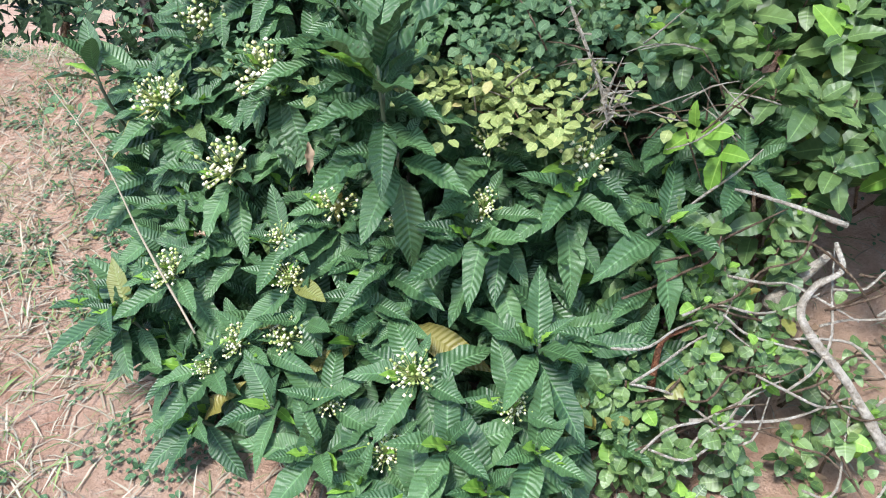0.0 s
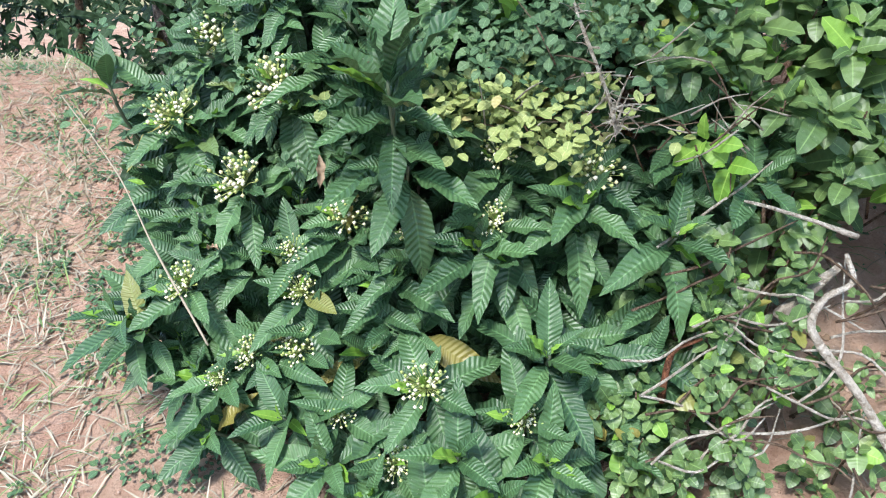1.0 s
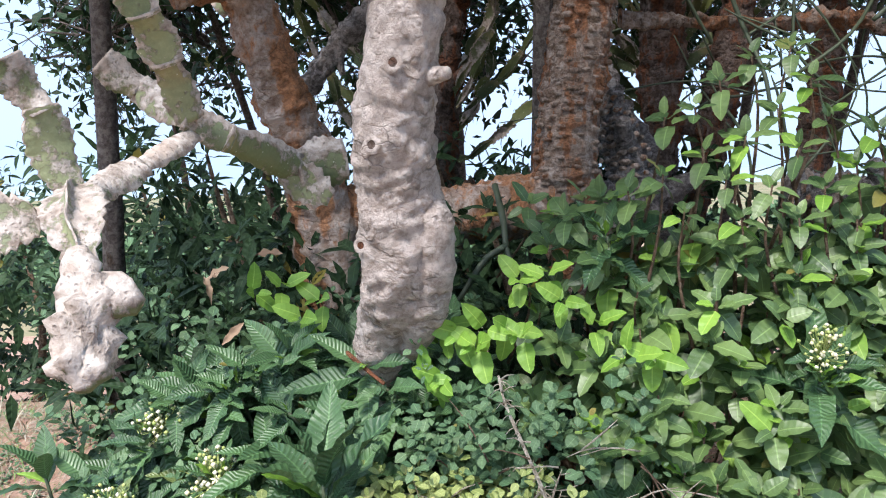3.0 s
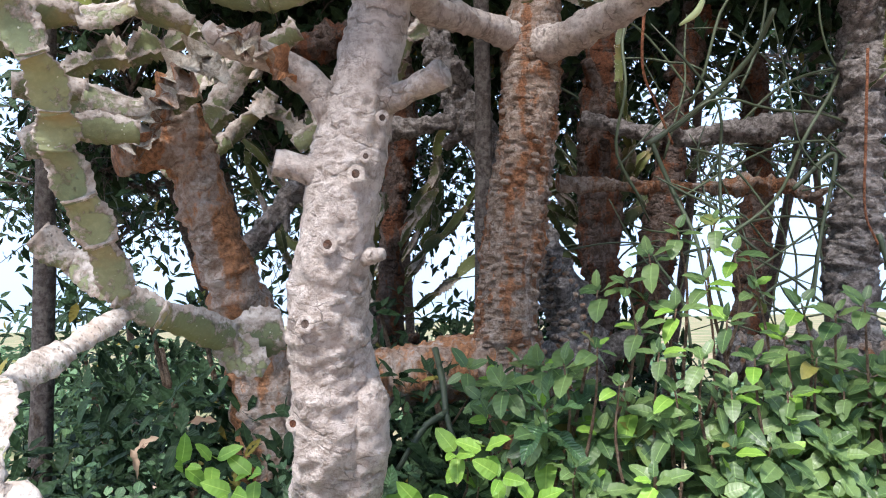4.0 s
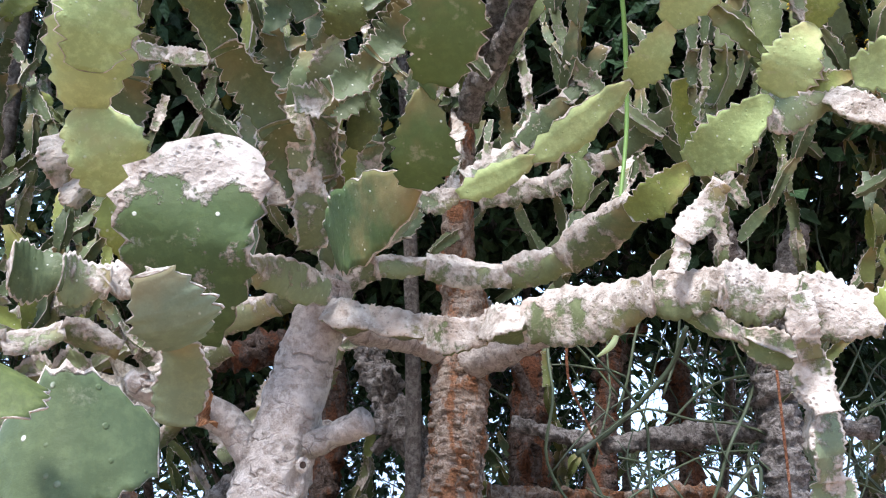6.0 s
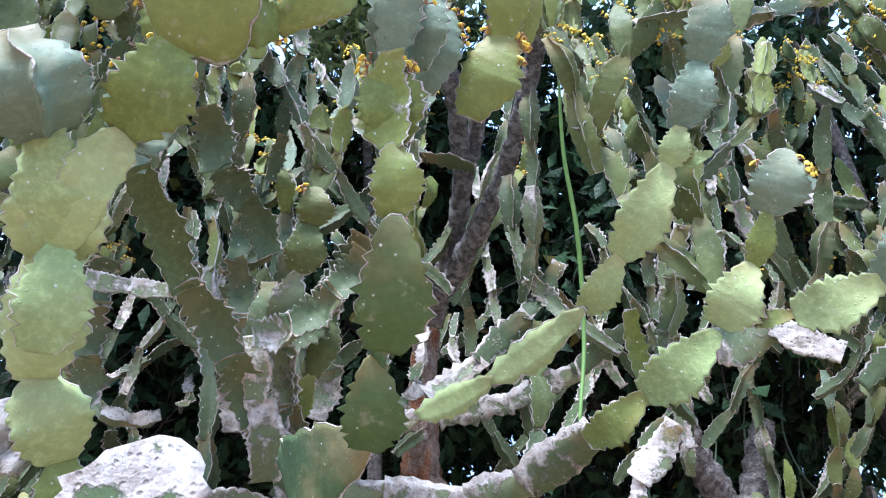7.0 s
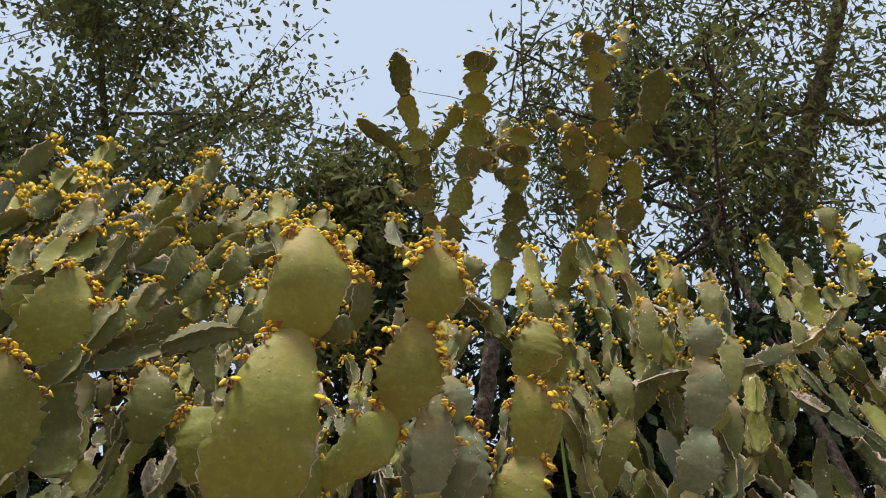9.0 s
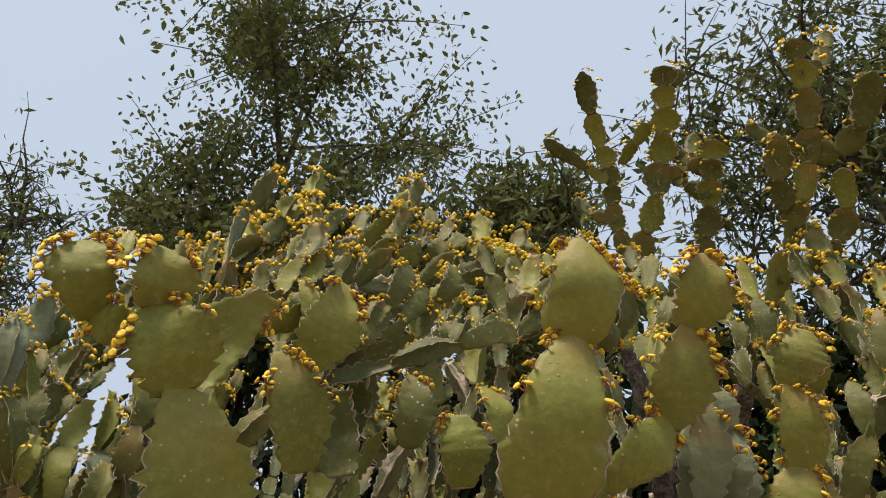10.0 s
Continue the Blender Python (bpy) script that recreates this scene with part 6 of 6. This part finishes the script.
# scrub far out in the fields
dice, scrub = random.Random(9), []
for i in range(150):
    y = 13 + 60 * dice.random() ** 1.5
    x, wide, tall = dice.uniform(-0.75, 0.75) * y, dice.uniform(0.5, 1.6), dice.uniform(0.5, 1.5)
    for k in range(70):
        a, r, h = dice.uniform(0, 6.28), dice.random() ** 0.5, dice.random()
        l = dice.uniform(0.18, 0.42)
        at = (x + wide * r * (1 - 0.5 * h) * math.cos(a), y + wide * r * (1 - 0.5 * h) * math.sin(a), ground_z(x, y) + 0.05 + tall * h * (1 - 0.4 * r))
        scrub.append(DARK_LEAVES[k % 2].moved(aim(at, (dice.gauss(0, 1), dice.gauss(0, 1), dice.gauss(0.3, 0.6)), (dice.gauss(0, 1), dice.gauss(-0.5, 1), 0.7), l, l * 1.6, l)))
tagged(new("far_scrub", mesh_of("far_scrub", join(scrub), [LEAF_SMALL])), "low green scrub dotted over the distant fields", "scrub", kind="stuff")

# ---------------------------------------------------------------- trunks and stems in the gloom behind
def pole(name, label, pts, radii, mat, category, seed, rough=0.15):
    ob = thing(name, pts[0], label, category)
    part("trunk", mesh_of("trunk", tube(pts, [r * 0.8 * (1 + 0.22 * math.sin(2.7 * i + seed)) for i, r in enumerate(radii)], 20, 0.015, rough * 1.8, 0.05, seed), [mat]), ob)
    dice = random.Random(seed)
    for _ in range(4):
        k = dice.randrange(len(pts) - 1)
        a = Vector(pts[k]).lerp(Vector(pts[k + 1]), dice.random())
        d = Vector((dice.gauss(0, 1), dice.gauss(-0.5, 0.5), dice.gauss(0, 0.8))).normalized()
        r = radii[k]
        part("stub", mesh_of("stub", tube([tuple(a), tuple(a + d * r * 1.3), tuple(a + d * r * 1.9)], [r * 0.5, r * 0.34, r * 0.26], 9, 0.015, 0.25), [mat]), ob)
    return ob


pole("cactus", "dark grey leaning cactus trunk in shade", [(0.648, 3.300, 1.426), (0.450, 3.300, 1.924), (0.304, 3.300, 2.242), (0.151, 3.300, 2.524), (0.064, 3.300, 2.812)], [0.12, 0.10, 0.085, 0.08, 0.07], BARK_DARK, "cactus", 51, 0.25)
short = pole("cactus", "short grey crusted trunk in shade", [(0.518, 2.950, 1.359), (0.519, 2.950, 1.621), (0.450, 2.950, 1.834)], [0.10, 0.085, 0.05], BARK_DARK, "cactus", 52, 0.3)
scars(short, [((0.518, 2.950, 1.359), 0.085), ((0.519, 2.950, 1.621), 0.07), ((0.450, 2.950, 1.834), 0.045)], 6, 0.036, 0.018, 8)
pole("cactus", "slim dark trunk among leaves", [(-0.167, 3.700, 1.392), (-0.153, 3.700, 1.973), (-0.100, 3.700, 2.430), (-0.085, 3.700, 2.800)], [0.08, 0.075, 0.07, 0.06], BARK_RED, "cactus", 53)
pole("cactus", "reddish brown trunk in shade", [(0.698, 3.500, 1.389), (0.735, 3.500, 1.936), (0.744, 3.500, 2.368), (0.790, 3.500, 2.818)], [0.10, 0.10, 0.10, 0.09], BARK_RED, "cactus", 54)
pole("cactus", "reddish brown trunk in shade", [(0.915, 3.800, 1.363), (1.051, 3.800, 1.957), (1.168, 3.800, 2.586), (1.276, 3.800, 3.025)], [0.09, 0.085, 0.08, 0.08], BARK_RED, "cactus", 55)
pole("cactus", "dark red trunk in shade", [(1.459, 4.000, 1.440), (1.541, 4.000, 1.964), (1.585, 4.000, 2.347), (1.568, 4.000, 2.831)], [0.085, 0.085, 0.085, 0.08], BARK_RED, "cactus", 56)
fallen = pole("fallen_limb", "thick grey weathered limb lying across the bank", [(0.966, 2.700, 1.493), (1.137, 2.700, 1.455), (1.396, 2.700, 1.433), (1.676, 2.700, 1.445), (2.161, 2.750, 1.414)], [0.07, 0.09, 0.085, 0.095, 0.09], BARK_DARK, "limb", 57, 0.25)
scars(fallen, [((0.966, 2.700, 1.493), 0.06), ((1.137, 2.700, 1.455), 0.072), ((1.396, 2.700, 1.433), 0.07), ((1.676, 2.700, 1.445), 0.075), ((2.161, 2.750, 1.414), 0.075)], 6, 0.045, 0.022, 9)
pole("dead_branch", "dead brown branch crossing between trunks", [(0.525, 3.100, 2.110), (0.794, 3.200, 2.103), (1.067, 3.250, 2.100), (1.374, 3.250, 2.098), (1.543, 3.250, 2.028)], [0.03, 0.034, 0.028, 0.042, 0.02], BARK_RUST, "branch", 58, 0.4)
pole("dead_branch", "grey branch crossing between trunks", [(0.647, 3.300, 2.396), (1.004, 3.300, 2.307), (1.330, 3.200, 2.313), (1.609, 3.050, 2.294), (1.953, 3.000, 2.286)], [0.03, 0.045, 0.045, 0.045, 0.04], BARK_DARK, "branch", 59, 0.3)
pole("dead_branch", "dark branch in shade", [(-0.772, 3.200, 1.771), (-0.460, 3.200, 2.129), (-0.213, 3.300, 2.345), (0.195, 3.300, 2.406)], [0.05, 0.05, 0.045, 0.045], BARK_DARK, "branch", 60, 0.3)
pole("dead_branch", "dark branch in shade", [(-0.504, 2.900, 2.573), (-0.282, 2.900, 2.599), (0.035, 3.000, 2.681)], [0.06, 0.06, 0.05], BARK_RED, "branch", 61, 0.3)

climber = thing("climber", (1.006, 3.000, 1.610), "tangle of thin dull green climber stems", "climber")
stems = []
for i in range(110):
    x0, y0, z0 = rng.uniform(0.75, 2.6), rng.uniform(2.9, 3.9), rng.uniform(1.35, 2.6)
    a, l = rng.gauss(1.3, 0.55) if rng.random() < 0.65 else rng.gauss(0.2, 0.4), rng.uniform(0.35, 1.0)
    p, pts = Vector((x0, y0, z0)), []
    sg = rng.choice((-1, 1))
    for q in range(5):
        pts.append(tuple(p))
        p = p + Vector((math.cos(a) * sg, rng.gauss(0, 0.15), math.sin(a))) * l * 0.25
        a += rng.gauss(0, 0.3)
    stems.append(tube(pts, [rng.uniform(0.003, 0.0065)] * 4 + [0.002], 5, 0.05, 0.1))
for s in stems:
    part("stem", mesh_of("stem", s, [STEM_DULL]), climber)
vine = thing("climber", (0.744, 1.533, 2.842), "upright bright green climber stem with young leaves", "climber")
part("stem", mesh_of("stem", tube([(0.683, 1.573, 2.503), (0.722, 1.567, 2.709), (0.721, 1.482, 2.932), (0.701, 1.416, 3.114), (0.695, 1.332, 3.285)], [0.004, 0.005, 0.0055, 0.005, 0.003], 8, 0.02), [STEM_GREEN]), vine)

# torn bark on the broken limb, pods, hanging stems, withered leaves
for k, (a, b, w) in enumerate((((-0.255, 1.520, 2.140), (-0.130, 1.600, 2.081), 0.022), ((-0.238, 1.500, 2.111), (-0.173, 1.560, 2.103), 0.018), ((-0.609, 2.200, 2.267), (-0.460, 2.150, 2.325), 0.05), ((-0.628, 2.180, 2.216), (-0.515, 2.150, 2.235), 0.06), ((-0.685, 2.200, 2.146), (-0.572, 2.150, 2.206), 0.05), ((-0.712, 2.200, 2.093), (-0.618, 2.150, 2.103), 0.045), ((-0.670, 2.180, 2.029), (-0.571, 2.150, 2.176), 0.012), ((-0.489, 2.150, 2.310), (-0.420, 2.100, 2.234), 0.03))):
    way = Vector(b) - Vector(a)
    part("torn_bark", mesh_of("torn_bark", leaf_shape(0.5, 0.4, 0.9, 0.25, 1.5, 16, 3, 1.0, k), [STICK_PALE if k % 3 else BARK_ORANGE]), (main if k < 2 else lean).ob, "", aim(a, way, (0.2, -1, 0.5), way.length * 1.15, w * 4, way.length * 0.6))
pod = thing("seed_pod", (0.815, 2.100, 2.485), "pale green curved seed pod hanging from an arm", "pod")
part("pod", mesh_of("pod", tube([(0.815, 2.100, 2.493), (0.805, 2.090, 2.435), (0.788, 2.080, 2.386)], [0.006, 0.009, 0.005], 10, 0.01), [POD_PALE]), pod)
part("pod", mesh_of("pod", tube([(0.785, 2.080, 2.382), (0.761, 2.070, 2.343), (0.718, 2.060, 2.311)], [0.006, 0.009, 0.003], 10, 0.01), [POD_PALE]), pod)
scrap = thing("yellow_scrap", (0.768, 2.100, 2.440), "small bright yellow scrap caught on the arm", "scrap")
part("strip", mesh_of("strip", tube([(0.742, 2.100, 2.439), (0.768, 2.090, 2.437), (0.797, 2.100, 2.436)], [0.008, 0.010, 0.007], 6, 0.01), [YELLOW_POD]), scrap)
hang = thing("climber", (0.124, 2.350, 1.358), "old grey-green climber stems looped under the limb", "climber")
for pts, r in (([(0.085, 2.500, 1.527), (0.109, 2.400, 1.432), (0.117, 2.350, 1.358), (0.139, 2.300, 1.286), (0.150, 2.280, 1.220)], 0.010), ([(0.121, 2.350, 1.361), (0.064, 2.330, 1.330), (0.022, 2.300, 1.272), (-0.011, 2.280, 1.222)], 0.011), ([(-0.265, 1.950, 1.165), (-0.204, 1.900, 1.128), (-0.148, 1.860, 1.097)], 0.006), ([(0.846, 3.000, 2.236), (0.916, 3.000, 2.049), (0.972, 2.950, 1.882), (0.986, 2.900, 1.724)], 0.009), ([(0.835, 3.000, 2.216), (1.016, 3.000, 2.337), (1.180, 2.900, 2.494), (1.235, 2.800, 2.624)], 0.012), ([(1.482, 2.700, 2.444), (1.455, 2.700, 2.141), (1.438, 2.700, 1.922), (1.471, 2.700, 1.813)], 0.005), ([(1.524, 2.800, 1.857), (1.564, 2.800, 1.709), (1.627, 2.800, 1.617)], 0.010), ([(0.857, 3.000, 2.795), (0.831, 3.000, 2.512), (0.874, 3.000, 2.361), (0.926, 3.000, 2.214)], 0.006), ([(1.299, 2.900, 2.026), (1.446, 2.900, 2.142), (1.382, 2.900, 1.869), (1.341, 2.900, 1.642)], 0.008)):
    part("stem", mesh_of("stem", tube(pts, list(np.linspace(r, r * 0.7, len(pts))), 7, 0.02, 0.12), [STEM_DULL if r > 0.0065 else STICK_RED]), hang)
for k, (p, l, w) in enumerate((((-0.495, 2.300, 1.354), 0.13, (-1, 0, 0.05)), ((-0.613, 2.200, 1.328), 0.11, (-0.9, -0.2, -0.3)), ((-0.644, 2.100, 1.315), 0.09, (0.5, -0.3, -0.6)), ((-0.508, 2.000, 1.213), 0.10, (-0.6, -0.3, -0.6)), ((-0.417, 1.750, 0.760), 0.10, (0.1, -0.3, -0.9)), ((-0.671, 1.682, 0.546), 0.09, (0.4, -0.4, 0.5)))):
    ob = thing("dead_leaf", p, "curled withered brown leaf caught in the shrubs", "leaf", "withered leaves")
    part("blade", mesh_of("blade", BIG_LEAVES[k % 4], [LITTER]), ob, "", aim(p, w, (0.5, -0.5, 0.7), l * 0.75, l * 0.6, l))
# ---------------------------------------------------------------- sticks and grass
def stick(name, label, pts, r, mat, seed):
    ob = thing(name, pts[0], label, "stick")
    part("wood", mesh_of("wood", tube(pts, list(np.linspace(r, r * 0.45, len(pts))), 8, 0.02, 0.2, 0.03, seed), [mat]), ob)


stick("dead_stick", "pale bare crooked stick in the undergrowth", [(0.814, 1.520, 0.236), (0.726, 1.561, 0.364), (0.626, 1.596, 0.480), (0.644, 1.626, 0.542), (0.699, 1.648, 0.573), (0.687, 1.679, 0.621)], 0.011, STICK_PALE, 1)
stick("dead_stick", "pale thin bare branch in the undergrowth", [(0.704, 1.687, 0.656), (0.610, 1.683, 0.688), (0.518, 1.681, 0.714), (0.476, 1.690, 0.720)], 0.006, STICK_PALE, 2)
stick("dead_stick", "thick brown stick leaning from the bank", [(0.597, 1.729, 0.444), (0.648, 1.711, 0.526), (0.691, 1.703, 0.585)], 0.018, STICK_PALE, 3)
stick("root", "curved reddish root above the soil", [(0.345, 1.583, 0.300), (0.349, 1.581, 0.372), (0.363, 1.600, 0.416), (0.422, 1.629, 0.431)], 0.009, STICK_RED, 4)
stick("dead_stick", "thin pale vine trailing over the soil", [(0.421, 1.520, 0.274), (0.604, 1.538, 0.279), (0.739, 1.574, 0.322)], 0.004, STICK_PALE, 5)
stick("grass_stalk", "long thin dry grass stalk leaning over the leaves", [(-0.638, 1.551, 0.376), (-0.779, 1.646, 0.555), (-0.896, 1.742, 0.700), (-1.093, 1.890, 0.838)], 0.003, STRAW, 6)
thorny = thing("thorny_branch", (0.204, 1.675, 0.870), "bare grey thorny branch standing among the leaves", "branch")
spine = [Vector(q) for q in spline([(0.212, 1.665, 0.860), (0.190, 1.690, 0.925), (0.150, 1.730, 1.010), (0.118, 1.765, 1.080), (0.105, 1.790, 1.130)], 25)]
part("wood", mesh_of("wood", tube([tuple(q) for q in spine], list(np.linspace(0.0055, 0.0025, 25)), 7, 0.012, 0.25, 0.03, 17), [STICK_PALE]), thorny)
for k in range(58):
    i = rng.randrange(24) if k > 22 else rng.randrange(7)
    d = (Vector((rng.gauss(0, 1), rng.gauss(-0.3, 0.7), rng.gauss(0.1, 0.8)))).normalized() * (rng.uniform(0.018, 0.045) if k > 9 else rng.uniform(0.07, 0.13))
    r = 0.0016 if k > 9 else 0.0028
    e = spine[i] + d
    part("thorn", mesh_of("thorn", tube([tuple(spine[i]), tuple(spine[i] + d * 0.5 + Vector((0, 0, 0.004))), tuple(e)], [r, r * 0.75, r * 0.25], 5, 0.012), [STICK_PALE]), thorny)
    if k < 10:
        for q in (0.45, 0.65, 0.85):
            g = Vector((rng.gauss(0, 1), rng.gauss(0, 0.6), rng.gauss(0, 1))).normalized() * 0.024
            part("thorn", mesh_of("thorn", tube([tuple(spine[i] + d * q), tuple(spine[i] + d * q + g)], [0.0015, 0.0004], 4, 0.012), [STICK_PALE]), thorny)

runner = thing("creeper", (0.623, 1.560, 0.328), "thin brown runners of a creeper over the bank", "creeper")
for k in range(60):
    x, z = rng.uniform(0.25, 1.1), rng.uniform(0.05, 0.7)
    pts = [(x, leaf_front(x, z) - 0.02, z)]
    a = rng.uniform(-0.6, 0.6)
    for q in range(4):
        a += rng.uniform(-0.6, 0.6)
        x, z = x + 0.07 * math.cos(a), max(0.02, z + 0.07 * math.sin(a))
        pts.append((x, leaf_front(x, z) + rng.uniform(-0.05, 0.03), z))
    part("runner", mesh_of("runner", tube(pts, [0.003, 0.003, 0.0028, 0.0025, 0.0015], 5, 0.02, 0.1), [TWIG if k % 2 else STICK_PALE]), runner)
bare = thing("dead_twigs", (0.417, 1.750, 0.811), "tangle of bare thorny grey twigs in the hedge", "twigs")
for k in range(46):
    a = Vector((0.227, 1.725, 0.892)) + Vector((rng.gauss(0, 0.16), rng.gauss(0, 0.04), rng.gauss(0, 0.05)))
    d = Vector((rng.gauss(0, 1), rng.gauss(0, 0.4), rng.gauss(0, 0.6))).normalized() * rng.uniform(0.06, 0.16)
    part("twig", mesh_of("twig", tube([tuple(a), tuple(a + d * 0.5 + Vector((0, 0, rng.uniform(-0.015, 0.015)))), tuple(a + d)], [0.0022, 0.0018, 0.0008], 4, 0.02, 0.1), [TWIG if k % 2 else STICK_PALE]), bare)
blades, green, lit, stones = [], [], [], []
strip = leaf_shape(0.022, 0.5, 0.2, 0.3, 0.0, 2, 1)
while len(blades) < 21000:
    x, y = (rng.uniform(-3.0, -0.35) if rng.random() < 0.87 else rng.uniform(-0.5, 1.4)), 1.0 + 3.2 * rng.random() ** 1.2
    if noise.noise((x * 2.2, y * 2.2, 7)) + rng.uniform(-0.35, 0.35) < -0.22:
        continue
    z, l = ground_z(x, y), rng.uniform(0.03, 0.12)
    m = aim((x, y, z), (rng.gauss(0, 1), rng.gauss(0, 1), abs(rng.gauss(0.15, 0.4))), (0, 0, 1), l, l * 1.7, l)
    (green if rng.random() < 0.3 else blades).append(strip.moved(m))
tagged(new("dry_grass", mesh_of("dry_grass", join(blades), [STRAW])), "thin dry straw-coloured grass lying on the soil", "grass", kind="stuff")
tagged(new("green_grass", mesh_of("green_grass", join(green), [BLADE])), "sparse green grass blades among dry grass", "grass", kind="stuff")
while len(lit) < 700:
    x, y = rng.uniform(-2.6, 1.6), rng.uniform(0.9, 3.2)
    l = rng.uniform(0.012, 0.05)
    lit.append(OVATE_LEAVES[1].moved(aim((x, y, ground_z(x, y) + 0.004), (rng.gauss(0, 1), rng.gauss(0, 1), 0.15), (rng.gauss(0, 0.3), rng.gauss(0, 0.3), 1), l, l, l)))
tagged(new("leaf_litter", mesh_of("leaf_litter", join(lit), [LITTER])), "scattered dead brown leaves and bits on the soil", "litter", kind="stuff")
weeds = []
for i in range(2600):
    x, y = (rng.uniform(-2.6, -0.4) if rng.random() < 0.85 else rng.uniform(-0.5, 1.4)), rng.uniform(1.0, 3.9)
    if noise.noise((x * 3, y * 3, 2)) < -0.15:
        continue
    for k, m in whorl(rng, (x, y, ground_z(x, y) + 0.015), (rng.uniform(-0.3, 0.3), -0.2, 1), rng.uniform(0.011, 0.028), 5, (40, 100), 2):
        weeds.append(ROUND_LEAVES[k].moved(m))
tagged(new("weeds", mesh_of("weeds", join(weeds), [LEAF_SMALL])), "tiny green weeds creeping over the soil", "weeds", kind="stuff")
peb = tube([(0, 0, -0.5), (0, 0, -0.3), (0, 0, 0.2), (0, 0, 0.45)], [0.2, 0.5, 0.45, 0.15], 6, 0.25, 0.3)
for i in range(420):
    x, y, l = rng.uniform(-2.4, 1.3), rng.uniform(0.9, 3.0), rng.uniform(0.004, 0.016)
    stones.append(peb.moved(aim((x, y, ground_z(x, y) + l * 0.2), (rng.gauss(0, 1), rng.gauss(0, 1), 0), (0, 0, 1), l, l, l * 0.7)))
tagged(new("pebbles", mesh_of("pebbles", join(stones), [STONE])), "small reddish pebbles and clods on the soil", "pebbles", kind="stuff")
